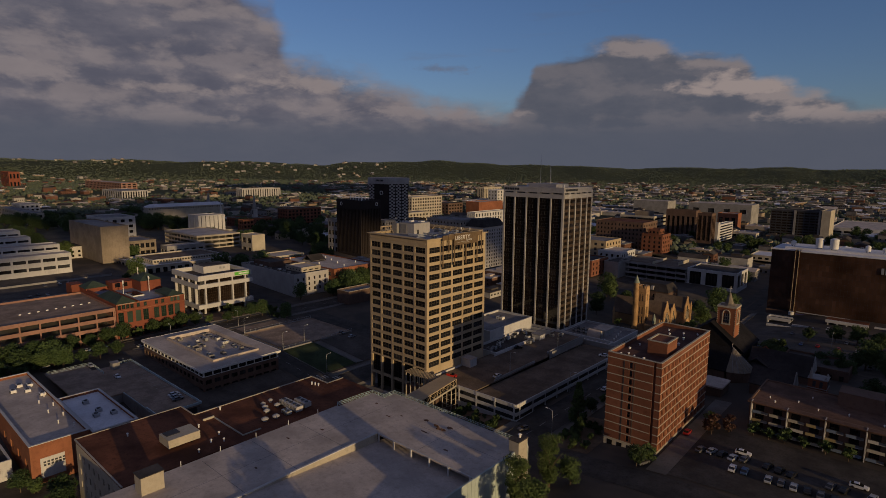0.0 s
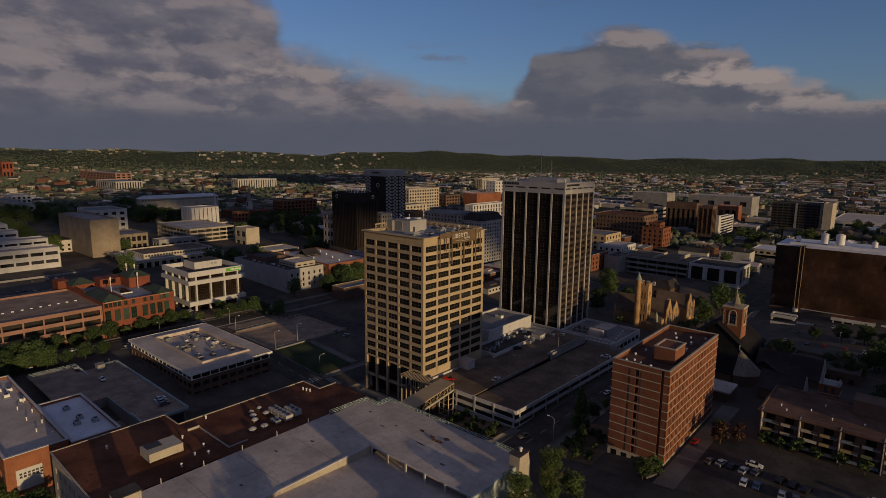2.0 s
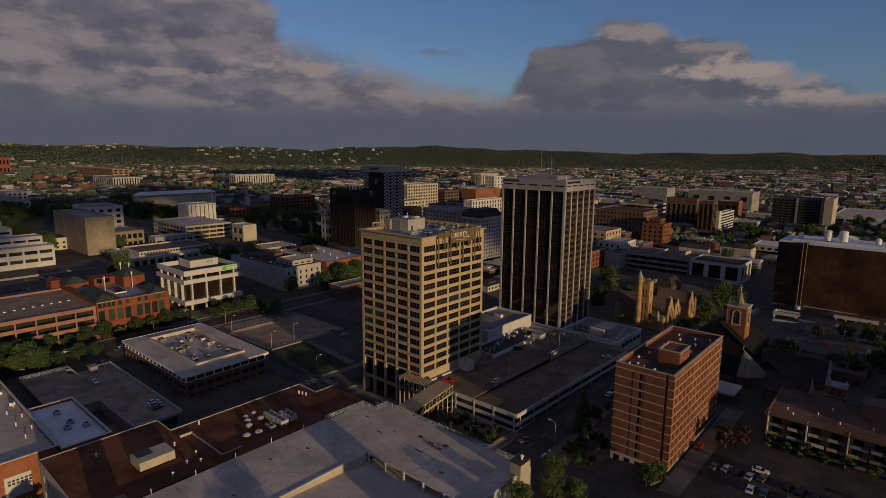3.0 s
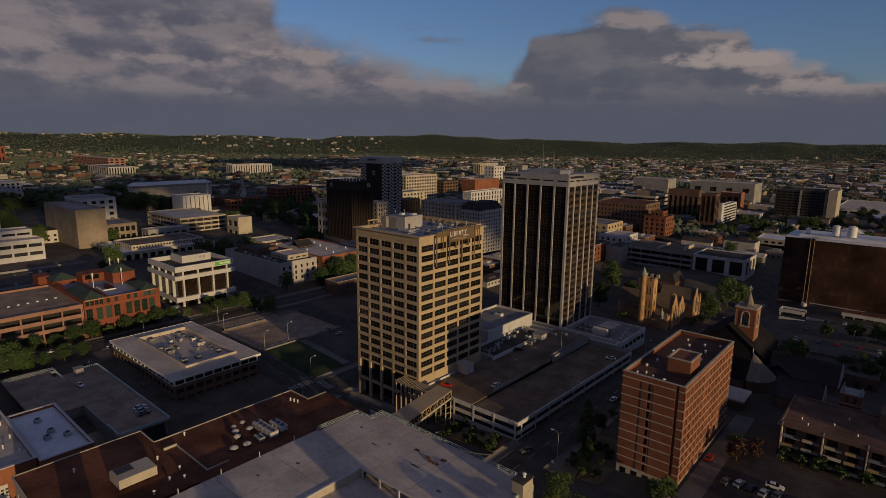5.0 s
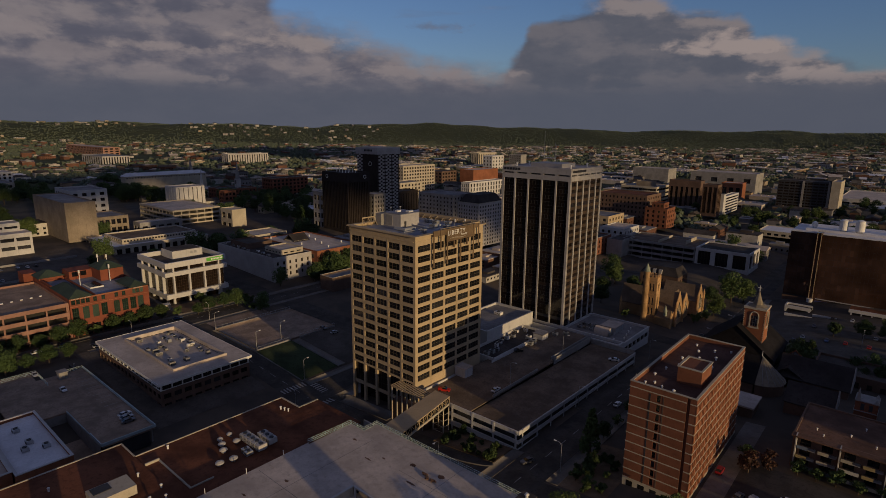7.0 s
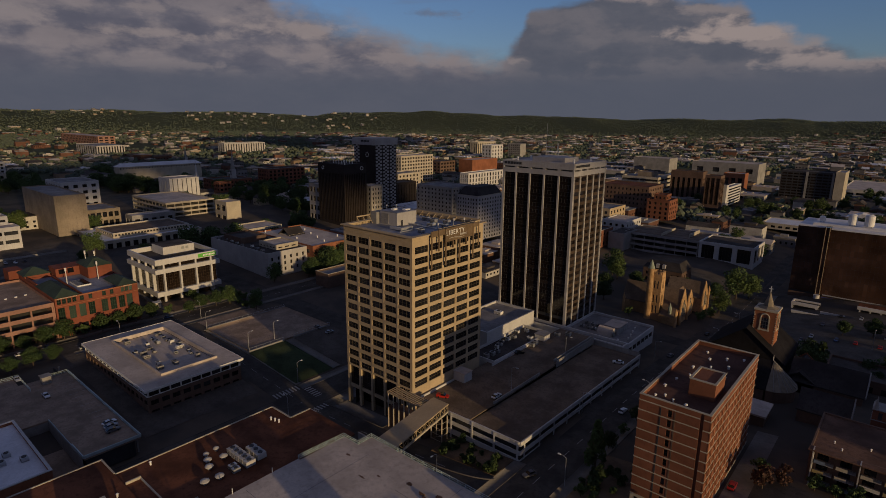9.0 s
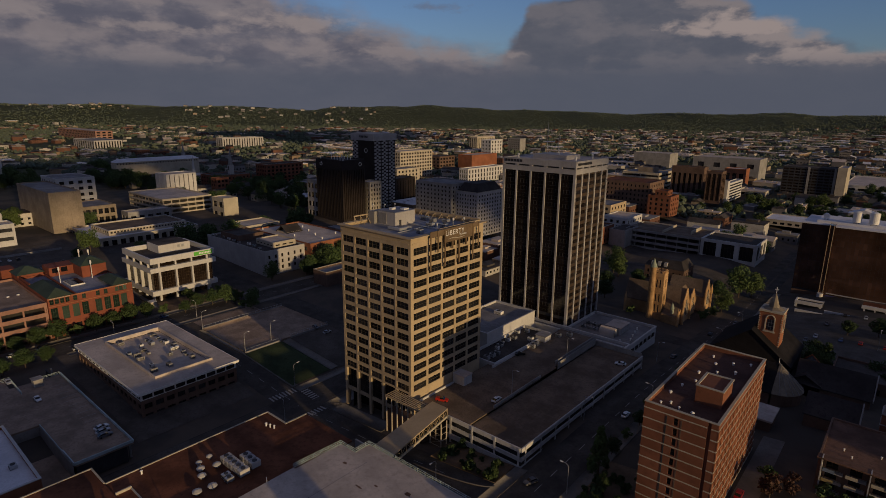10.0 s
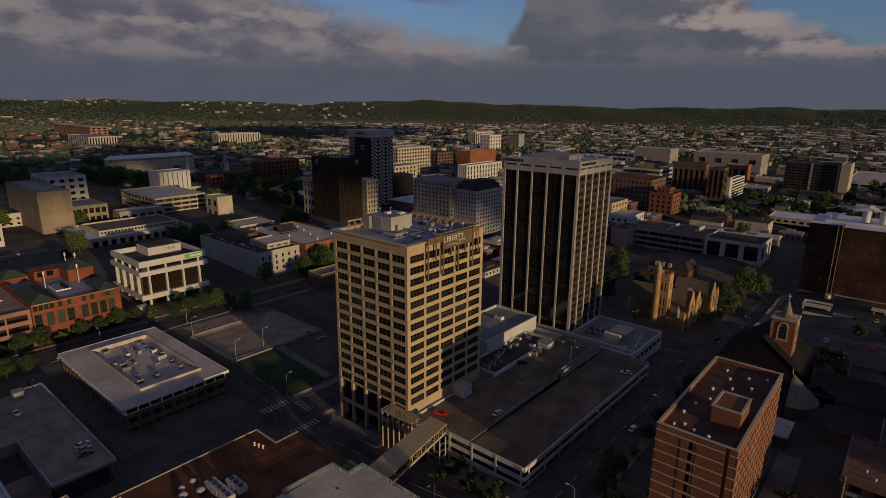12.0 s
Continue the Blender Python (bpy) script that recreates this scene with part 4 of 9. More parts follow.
def pale_deck_building():
    t = thing("parking_building", "broad parking building with a stained pale grey roof deck and railings", "parking garage")
    Z = 15.7
    boxes("roof_deck", [(11.5, 36.0, -128, -56, Z - 0.5, Z), (12.3, 36.0, -55.995, -41, Z - 0.5, Z), (18.3, 36.0, -40.995, -36, Z - 0.5, Z)], M["roof_light"], t, "stained pale grey roof membrane")
    boxes("roof_deck", [(36.004, 74, -60.2, -36, Z - 0.5, Z)], M["roof_light"], t, "stained pale grey roof membrane")
    # sloping ramp in the court
    bm = bmesh.new()
    v = [bm.verts.new(p) for p in ((36.3, -128, 15.9), (74, -128, 15.9), (74, -106, 15.6), (36.3, -106, 15.6), (36.3, -60.3, 13.2), (74, -60.3, 13.2), (74, -38, 13.2), (36.3, -38, 13.2))]
    for f in ((0, 1, 2, 3), (3, 2, 5, 4), (4, 5, 6, 7)):
        bm.faces.new([v[i] for i in f])
    part("ramp", bm, M["roof_light"], t, "sloping concrete ramp")
    boxes("court_wall", [(36.005, 36.29, -106, -60.3, 9, Z - 0.02)], M["cream"], t, "cream court wall")
    boxes("kerb", [(35.75, 36.3, -112, -60.3, Z + 0.002, Z + 0.28), (36.3, 74, -60.35, -60.0, Z + 0.002, Z + 0.2)], M["white"], t)
    for x in (37.0, 43.5, 50.5, 57.5, 64.5, 72.0):
        boxes("column", [(x - 0.25, x + 0.25, -60.6, -60.25, 13.2, Z - 0.0)], M["white"], t)
    boxes("wall", [(11.55, 12.0, -128, -56, -6, Z - 0.505), (12.35, 12.8, -55.9, -41.1, -6, Z - 0.505), (12.9, 74, -36.5, -36.05, -6, Z - 0.505)], M["concrete"], t)
    boxes("wall", [(73.6, 74.05, -128, -36.6, -3, Z + 0.85)], M["teal_wall"], t, "pale teal metal siding")
    for k in range(60):
        boxes("siding_rib", [(74.055, 74.12, -127 + k * 1.5, -126.85 + k * 1.5, 0, Z + 0.8)], M["teal_wall"], t)
    # dark blocks put the shade under the roof deck into colour
    boxes("core", [(13, 35.9, -128, -37, -6, 13.0), (36.3, 73.5, -36.9, -36.6, 2, 15.1)], M["metal_and_shade"], t, "block coloured dark for the shaded parking level")
    railing([(11.7, -56), (12.5, -41.2), (18.5, -41.2), (18.5, -36.2), (73.8, -36.2)], Z, "rail_blue", t, height=1.25, gap=2.6)
    # cracks and patched seams in the membrane
    for x0, x1, y0, y1 in ((13, 36, -72.2, -72.05), (13, 36, -88.1, -87.95), (13, 36, -103, -102.85), (24, 24.12, -128, -42), (40, 73, -48.1, -47.98), (52, 52.12, -60, -37)):
        boxes("seam", [(x0, x1, y0, y1, Z + 0.003, Z + 0.012)], M["roof_grey"], t)
    for x, y, a, b in ((20, -46, 1.5, .7), (30, -50, 2.4, .5), (33, -47, 1.2, .5), (41, -44, 1.8, 1.2), (46, -50, 3, .6), (50, -43, 2.0, 1.4), (58, -54, 1.6, .8), (22, -70, 1.4, .8), (27, -95, 1.2, .6), (19, -80, 1.6, .5)):
        bm = bmesh.new()
        rr = random.Random(int(x * 7))
        prism(bm, [(x + a * 0.6 * math.cos(k * 0.314) * (0.6 + 0.5 * rr.random()), y + b * 0.6 * math.sin(k * 0.314) * (0.6 + 0.5 * rr.random())) for k in range(20)], Z + 0.003, Z + 0.014)
        part("stain_patch", bm, M["roof_rust"], t, "brown patched stain on the membrane")
    for k in range(6):
        y = -64 - 11 * k
        bm = bmesh.new()
        rod(bm, (11.7, y, Z), (11.7, y, Z + 1.5), 0.12, n=6)
        part("post", bm, M["white"], t)
    # cream stair tower at the street corner
    boxes("stair_tower", [(72.0, 75.2, -43.0, -38.6, -1, 19.6)], M["cream"], t, "cream stair tower with a dark flat roof")
    boxes("stair_tower_roof", [(71.8, 75.4, -43.2, -38.4, 19.604, 19.9)], M["roof_dark"], t)
    boxes("stair_tower", [(14.6, 18.6, -120.4, -115.0, Z + 0.004, 20.3)], M["cream"], t, "cream stair tower")
    boxes("stair_tower_roof", [(14.4, 18.8, -120.6, -114.8, 20.304, 20.5)], M["roof_dark"], t)
    return t


pale_deck_building()
roof_vent(73.8, -40.4, 19.9, 0.6, 0.8)
for x, y in ((46, -45), (47.6, -46.2), (49.5, -46)):
    b = thing("debris_bundle", "small bundle of rusty scrap on the roof deck", "debris", "scrap bundles")
    bm = bmesh.new()
    for k in range(5):
        rr = random.Random(k + int(x * 10))
        rod(bm, (-0.8 + rr.random(), -0.5 + rr.random() * 0.8, 0.14 + 0.1 * k), (0.4 + rr.random(), -0.3 + rr.random(), 0.15 + 0.1 * k), 0.14, n=6)
    part("scrap", bm, M["roof_rust"], b)
    b.matrix_basis = pose(x, y, 15.7)

# ---- low brown-roofed hall beside it ----
hall = thing("market_hall", "low hall with a patched rust-brown flat roof and cream brick walls", "hall")
boxes("roof", [(-20.5, 11.0, -89.9, -43.4, 13.2, 13.7), (-10.5, 11.0, -43.395, -36, 13.2, 13.7)], M["roof_brown"], hall, "patched rust-brown roof")
boxes("roof", [(-29.3, 8.1, -121.2, -90.0, 13.3, 14.1)], M["roof_brown"], hall, "raised rust-brown roof")
boxes("coping", [(-20.8, -20.45, -90, -43.1, 13.703, 13.95), (-20.45, -10.5, -43.6, -43.1, 13.703, 13.95), (-10.9, -10.45, -43.1, -36, 13.703, 13.95), (-29.6, -29.2, -121.4, -89.8, 14.103, 14.3), (-29.2, -20.4, -90.2, -89.8, 14.103, 14.3), (-29.2, 8.1, -121.5, -121.1, 14.103, 14.3)], M["cream"], hall)
boxes("coping", [(-14.3, -13.9, -89.7, -86, 13.703, 14.4), (-13.9, 4.0, -86.3, -85.9, 13.703, 14.0), (4.0, 4.4, -86.3, -80, 13.703, 14.0)], M["cream"], hall)
boxes("wall", [(-20.4, -20.0, -89.5, -43.5, -6, 13.195), (-19.9, -10.2, -43.9, -43.5, -6, 13.195), (-10.3, -9.9, -43.4, -36.1, -6, 13.195), (-29.2, -28.8, -121, -90, -6, 13.295), (-28.7, -20.5, -90.5, -90.1, -6, 13.295)], M["brick_brown"], hall)
f = Face("S", -29.2, 8.0, -121.1, -90)
us, zs = spread(-28, 7, 9), [1.0, 5.0, 9.6]
wall_part("wall", grid_wall(f, us, zs, 1.2, 2.0, -29.2, 8.0, -6, 13.29, 0.45), M["cream"], hall, "cream painted brick wall")
windows(hall, f, us, zs, 1.2, 2.0, -0.38, 1, 2)
boxes("core", [(-28.6, 7.6, -120.6, -91, -6, 13.2), (-19.8, 10.9, -89, -44.2, -6, 13.1)], M["metal_and_shade"], hall, "block coloured dark for the unlit interior")
u = thing("air_handling_unit", "long pale roof-top air handling unit with dark louvres", "air conditioner")
boxes("casing", [(-9.0, -2.6, -105.2, -96.0, 14.4, 16.8)], M["cream"], u)
boxes("grille", [(-8.6, -5.5, -104.5, -100.5, 16.803, 16.95)], M["metal_and_shade"], u)
boxes("skid", [(-8.8, -2.8, -105, -104.6, 14.1, 14.4), (-8.8, -2.8, -96.6, -96.2, 14.1, 14.4)], M["metal_and_shade"], u)
for k in range(5):
    ac_unit(-6.6 + 2.1 * k, -64.7, 13.7, 1.75, 2.7, 1.8, "grey_white", 0, "pale metal air conditioning unit on a brown roof")
for x, y in ((-3.4, -60.9), (-1.2, -60.9), (1.0, -60.9)):
    ac_unit(x, y, 13.7, 1.8, 2.6, 1.8, "grey_white", 0, "pale metal air conditioning unit on a brown roof")
for x, y in ((-0.4, -68.3), (1.6, -68.5)):
    ac_unit(x, y, 13.7, 1.4, 2.0, 1.2, "metal", 0, "grey metal air conditioning unit on a brown roof")
for x, y, s in ((-11.2, -67.2, 0.85), (-10.6, -70.4, 0.85), (-6.4, -67.6, 1.1), (-7.9, -71.3, 1.1), (-4.8, -72.5, 1.1), (1.0, -72.7, 1.2), (0.3, -76.3, 1.2)):
    v = thing("roof_ventilator", "squat mushroom-shaped white roof ventilator", "vent", "mushroom ventilators")
    bm = bmesh.new()
    rod(bm, (0, 0, 0), (0, 0, 0.7), s * 0.55, n=12)
    part("neck", bm, M["metal"], v)
    bm = bmesh.new()
    rod(bm, (0, 0, 0.703), (0, 0, 0.95), s, s * 0.95, n=16)
    rod(bm, (0, 0, 0.953), (0, 0, 1.35), s * 0.94, s * 0.35, n=16)
    part("hood", bm, M["grey_white"], v)
    v.matrix_basis = pose(x, y, 13.7)
for x, y in ((-14, -48), (-12.5, -47.6), (-11, -47.2), (-18, -82), (-10, -93), (-20, -110), (4, -92), (2, -95), (-1, -91), (5, -100)):
    roof_vent(x, y, 13.7 if y > -90 else 14.1, 0.4, 0.9)

# ---- brick warehouse with pale roofs, parking deck ----
w1 = building("warehouse", -126, -49, -128.7, -112, -6, 7.4, "brick_orange", "roof_light", "orange brick warehouse with a pale lavender-grey flat roof", "warehouse", cols=(8, 0), rows=1, zlo=-3, zhi=3, wide=0.4, tall=0.5, cap="white")
f = Face("E", -126, -49, -128.7, -112)
boxes("garage_door", [f.block(-126.2, -119.5, -4, 2.6, 0.01, 0.12)], M["white"], w1, "white roller door with a row of small panes")
boxes("door_pane", [f.block(-125.4 + k * 1.05, -124.7 + k * 1.05, -0.2, 0.5, 0.125, 0.15) for k in range(6)] + [f.block(-125.4 + k * 1.05, -124.7 + k * 1.05, 0.8, 1.4, 0.125, 0.15) for k in range(6)], M["metal_and_shade"], w1)
building("warehouse", -86.7, -47.0, -111.6, -97.5, -6, 6.8, "brick_orange", "roof_white", "low brick building with a bright white flat roof", "warehouse", cols=(6, 2), rows=1, zlo=-3, zhi=3, wide=0.4, tall=0.5, cap="white")
building("shed", -78, -60, -142, -131.5, -6, 0.6, "white", "roof_dark", "small white shed with a dark flat roof", "shed", cols=(0, 1), rows=1, zlo=-4, zhi=0, wide=0.5, tall=0.5)
for x, y in ((-77, -105), (-62, -106), (-66, -104), (-60, -101)):
    ac_unit(x, y, 5.9, 2.2, 1.8, 1.2, "metal")
for x, y in ((-110, -115), (-112, -118), (-104, -117), (-107, -121), (-96, -114)):
    ac_unit(x, y, 6.5, 2.4, 1.8, 1.2, "metal_white")
for k in range(7):
    roof_vent(-94 + 6 * k, -114.0 - (k % 2) * 3, 6.5, 0.35, 1.1)

pd = thing("parking_deck", "open concrete parking deck with pale blue railings", "parking garage")
boxes("deck", [(-130.0, -57.6, -87.0, -70.2, -0.3, 0.3), (-141.5, -92, -103, -87.005, -0.3, 0.3)], M["old_deck"], pd, "worn concrete deck")
boxes("ramp", [(-91.9, -57.6, -97.4, -87.4, -5.2, -4.8)], M["old_deck"], pd)
boxes("parapet", [(-130.0, -57.5, -70.3, -70.0, 0.31, 1.3), (-57.8, -57.5, -87, -70.3, 0.31, 1.3), (-68, -57.8, -87.2, -86.9, 0.31, 1.3), (-91.9, -68.1, -87.2, -87.0, 0.31, 0.7)], M["rail_blue"], pd, "pale blue-grey parapet")
railing([(-138, -103), (-138, -85.2), (-121, -85.2)], 0.31, "rail_blue", pd, height=1.5, gap=3.0)
railing([(-129.8, -77), (-129.8, -70.4)], 0.31, "rail_blue", pd, height=1.3, gap=2.0)
boxes("deck_face", [(-91.9, -58, -87.4, -87.25, -5, 0.29), (-92.3, -92.0, -103, -87.4, -5, -0.31)], M["concrete"], pd, "stained concrete edge of the deck")
for x in range(-140, -57, 8):
    boxes("column", [(x - 0.3, x + 0.3, -71, -70.4, -6, -0.31)], M["concrete"], pd)
# dark walls added in place of the shade below the deck
boxes("inner_wall", [(-141, -58, -72.5, -72.1, -6, -0.31), (-58.6, -58.2, -86.5, -72.5, -6, -0.31)], M["metal_and_shade"], pd, "wall coloured dark for the shaded lower parking level")
for k in range(14):
    boxes("bay_line", [(-120 + k * 4.2, -119.88 + k * 4.2, -76.5, -71.2, 0.303, 0.31)], M["paint"], pd)
tw = thing("stair_tower", "slim concrete stair head with a railing", "stair tower")
boxes("shaft", [(-127, -123.5, -80.5, -77.5, 0.3, 3.2)], M["concrete"], tw)
boxes("shaft_roof", [(-127.3, -123.2, -80.8, -77.2, 3.203, 3.45)], M["roof_grey"], tw)

# ---- pavilion with the big overhanging roof ----
pv = thing("office_pavilion", "low brick pavilion under a wide flat grey roof", "pavilion")
PX0, PX1, PY0, PY1, PT = -145.0, -78.6, -59.8, -20.6, 5.3
WX0, WX1, WY0, WY1 = -136.4, -87.2, -50.0, -28.0
boxes("roof", [(PX0, PX1, PY0, WY0, PT - 0.7, PT), (PX0, PX1, WY1, PY1, PT - 0.7, PT), (PX0, WX0, WY0 + 0.005, WY1 - 0.005, PT - 0.7, PT), (WX1, PX1, WY0 + 0.005, WY1 - 0.005, PT - 0.7, PT)], M["roof_light"], pv, "wide flat roof of pale membrane")
boxes("fascia", [(PX0 - 0.15, PX1 + 0.15, PY0 - 0.15, PY0 - 0.004, PT - 0.9, PT + 0.12), (PX0 - 0.15, PX1 + 0.15, PY1 + 0.004, PY1 + 0.15, PT - 0.9, PT + 0.12), (PX0 - 0.15, PX0 - 0.004, PY0, PY1, PT - 0.9, PT + 0.12), (PX1 + 0.004, PX1 + 0.15, PY0, PY1, PT - 0.9, PT + 0.12)], M["metal_white"], pv)
boxes("well_screen", [(WX0 - 0.5, WX1 + 0.5, WY0 - 0.5, WY0 - 0.01, PT + 0.003, PT + 1.0), (WX0 - 0.5, WX1 + 0.5, WY1 + 0.01, WY1 + 0.5, PT + 0.003, PT + 1.0), (WX0 - 0.5, WX0 - 0.01, WY0, WY1, PT + 0.003, PT + 1.0), (WX1 + 0.01, WX1 + 0.5, WY0, WY1, PT + 0.003, PT + 1.0)], M["roof_light"], pv)
boxes("well_floor", [(WX0, WX1, WY0, WY1, PT - 1.3, PT - 0.9)], M["roof_light"], pv)
for side in "SENW":
    f = Face(side, PX0 + 0.8, PX1 - 0.8, PY0 + 0.8, PY1 - 0.8)
    ua, ub = (f.a, f.b) if side in "SN" else (f.a + 0.5, f.b - 0.5)
    n = 16 if side in "SN" else 9
    us = spread(ua, ub, n)
    w = (ub - ua) / n - 0.5
    wall_part("clerestory_wall", grid_wall(f, us, [3.3], w, 2.1, ua, ub, 2.0, PT - 0.71, 0.4), M["metal_white"], pv, "white posts between clerestory panes")
    windows(pv, f, us, [3.3], w, 2.1, -0.35, 2, 1)
    us2 = us
    wall_part("wall", grid_wall(f, us2, [-4.6, -0.6], w * 0.8, 2.0, ua, ub, -8, 1.99, 0.5), M["brick_dull"], pv, "dull brown brick wall")
    windows(pv, f, us2, [-4.6, -0.6], w * 0.8, 2.0, -0.42, 2, 1)
boxes("core", [(PX0 + 2.2, PX1 - 2.2, PY0 + 2.2, PY1 - 2.2, -7, PT - 1.31)], M["metal_and_shade"], pv, "block coloured dark for the unlit interior")
rnd = random.Random(11)
for i in range(9):
    for j in range(4):
        if rnd.random() < 0.55:
            ac_unit(WX0 + 4 + i * 4.5 + rnd.uniform(-0.8, 0.8), WY0 + 3.5 + j * 5 + rnd.uniform(-0.8, 0.8), PT - 0.9, rnd.uniform(1.4, 3.4), rnd.uniform(1.2, 2.2), rnd.uniform(0.8, 1.6), rnd.choice(("metal", "concrete", "metal_white", "concrete")), rnd.choice((0, 90)))

# ---- garage at the foot of the tower ----
ga = thing("parking_garage", "concrete parking garage with white bands and stained deck", "parking garage")
DZ = 5.3


def sloped(name, x0, x1, y0, y1, za, zb, thick, mat, parent, label=""):
    """A slab whose top falls from za at y0 to zb at y1."""
    bm = bmesh.new()
    v = [bm.verts.new(p) for p in ((x0, y0, za - thick), (x1, y0, za - thick), (x1, y1, zb - thick), (x0, y1, zb - thick), (x0, y0, za), (x1, y0, za), (x1, y1, zb), (x0, y1, zb))]
    for fc in ((0, 3, 2, 1), (4, 5, 6, 7), (0, 1, 5, 4), (1, 2, 6, 5), (2, 3, 7, 6), (3, 0, 4, 7)):
        bm.faces.new([v[i] for i in fc])
    return part(name, bm, M[mat], parent, label)


sloped("deck", 0.9, 23.4, 2.6, 60, 5.9, 5.9, 0.4, "deck", ga, "stained brown concrete deck")
sloped("deck", 4.8, 22.6, 60.005, 97, 5.9, 6.3, 0.4, "deck", ga, "stained brown concrete deck")
sloped("deck", 23.405, 43.9, 2.6, 97, 5.2, 3.4, 0.4, "deck", ga, "stained brown concrete deck")
for za, zb, h, lab in ((6.6, 4.6, 1.5, "white parapet"), (3.3, 1.3, 1.3, "white concrete band"), (0.3, -1.7, 0.9, "white concrete band")):
    sloped("band", 43.95, 44.35, 2.2, 97.2, za, zb, h, "white", ga, lab)
boxes("band", [(15.0, 43.94, 2.0, 2.4, 5.1, 6.6), (15.0, 43.94, 2.0, 2.4, 2.0, 3.3), (15.0, 43.94, 2.0, 2.4, -1.5, 0.3)], M["white"], ga, "white concrete band")
for k in range(4):
    boxes("column", [(16 + 9 * k, 16.7 + 9 * k, 1.85, 1.995, -6, 6.6)], M["white"], ga)
for k in range(11):
    y = 4 + 9.2 * k
    boxes("column", [(44.36, 44.5, y, y + 0.6, -8, 6.6 - 2.0 * (y - 2.2) / 95)], M["white"], ga)
# set-back walls, coloured dark to stand for shade between the bands
boxes("inner_wall", [(15, 42.5, 3.6, 4.0, -8, 5.4), (42.1, 42.5, 4.0, 96.5, -8, 3.0)], M["metal_and_shade"], ga, "block coloured dark for the shaded parking level")
boxes("ramp_wall", [(23.0, 23.39, 17, 48, 5.4, 6.9)], M["concrete"], ga)
boxes("ramp_wall", [(21.4, 21.8, 62, 96, 5.95, 7.3), (22.65, 22.95, 62, 96, 4.0, 7.0)], M["concrete"], ga)
boxes("end_wall", [(22.7, 43.9, 96.6, 97.0, -6, 5.6)], M["concrete"], ga)
boxes("kerb_wall", [(0.9, 1.3, 3.0, 22, 5.95, 6.7), (4.4, 4.79, 42, 88, 5.4, 6.9)], M["white"], ga)
box_ = thing("lift_house", "small white lift house on the garage roof", "lift house")
boxes("shaft", [(0.3, 5.6, 22.6, 27.4, 5.9, 9.4)], M["white"], box_)
boxes("shaft_roof", [(0.1, 5.8, 22.4, 27.6, 9.403, 9.65)], M["roof_light"], box_)
hut = thing("garage_hut", "small white hut with a flat roof on the garage deck", "hut")
boxes("walls", [(2.5, 7.5, 78, 83, 5.95, 8.6)], M["white"], hut)
boxes("roof", [(2.2, 7.8, 77.7, 83.3, 8.603, 8.85)], M["roof_grey"], hut)
boxes("door", [(7.503, 7.56, 79.8, 81.2, 5.97, 8.1)], M["metal_white"], hut)
for x, y in ((6, 70), (5.8, 73), (8.5, 88), (12, 92)):
    ac_unit(x, y, 5.97, 2.4, 1.8, 1.7, "metal")
wb = building("shop_building", -33, -9.8, 58, 97, -6, 11.6, "white", "roof_grey", "plain white-walled building with a flat grey roof", "building", cols=(0, 0), rows=0, cap="white")
ac_unit(-22, 84, 10.7, 4, 2.4, 1.5, "metal_white")
building("annex", -9.7, 4.3, 44, 88, -6, 7.2, "white", "roof_dark", "low white annex with a cluttered dark roof", "building", cols=(0, 0), rows=0, parapet=1.2)
rnd = random.Random(5)
for k in range(11):
    ac_unit(-7 + rnd.uniform(-1, 9), 47 + 3.6 * k, 6.0, rnd.uniform(1.5, 2.6), rnd.uniform(1.2, 2), rnd.uniform(1, 1.9), rnd.choice(("metal", "metal_white", "concrete")))
# podium of the black tower
building("podium", -34, 36.3, 97.3, 102.7, -6, 5.6, "white", "roof_grey", "low white podium with a flat grey roof", "building", cols=(0, 0), rows=0, cap="white")
building("podium", 4.3, 36.3, 102.8, 134, -8, 4.9, "white", "roof_grey", "low white podium with a flat grey roof", "building", cols=(0, 6), rows=1, zlo=-1, zhi=4, wide=0.85, tall=0.5, cap="white", sides="E")
ph = thing("plant_house", "round-shouldered grey plant house on a podium roof", "plant room")
boxes("walls", [(19.5, 27, 113.4, 124, 4.0, 7.2)], M["grey_white"], ph)
boxes("roof", [(19.3, 27.2, 113.2, 124.2, 7.203, 7.5)], M["roof_light"], ph)
boxes("louvre", [(27.004, 27.1, 115 + 2.2 * k, 116.8 + 2.2 * k, 4.6, 6.6) for k in range(4)], M["metal"], ph)
bm = bmesh.new()
prism(bm, [(18.6, 108.4), (26.0, 108.4), (26.0, 112.9), (18.6, 112.9)], 4.0, 5.6)
rod(bm, (18.6, 110.65, 5.6), (26.0, 110.65, 5.6), 2.25, 2.25, 20)
part("cowl", bm, M["roof_light"], ph, "pale round-topped cowl")
bm = bmesh.new()
rod(bm, (26.004, 110.65, 5.6), (26.12, 110.65, 5.6), 1.6, 1.6, 18)
part("grille", bm, M["metal"], ph)
for k in range(6):
    ac_unit(9 + 3.1 * (k % 3), 112 + 5.5 * (k // 3), 4.0, 2.0, 1.4, 1.2, ("metal", "concrete")[k % 2])
for k in range(5):
    roof_vent(30 + (k * 7) % 4, 106 + 5 * k, 4.0, 0.5, 0.9)

# ---- covered footbridge and entrance pergola ----
br = thing("footbridge", "covered footbridge with dark glazing, tan roof and steel support", "footbridge")


def slanted(name, pts, z0, z1, mat, label=""):
    bm = bmesh.new()
    prism(bm, pts, z0, z1)
    return part(name, bm, M[mat], br, label)


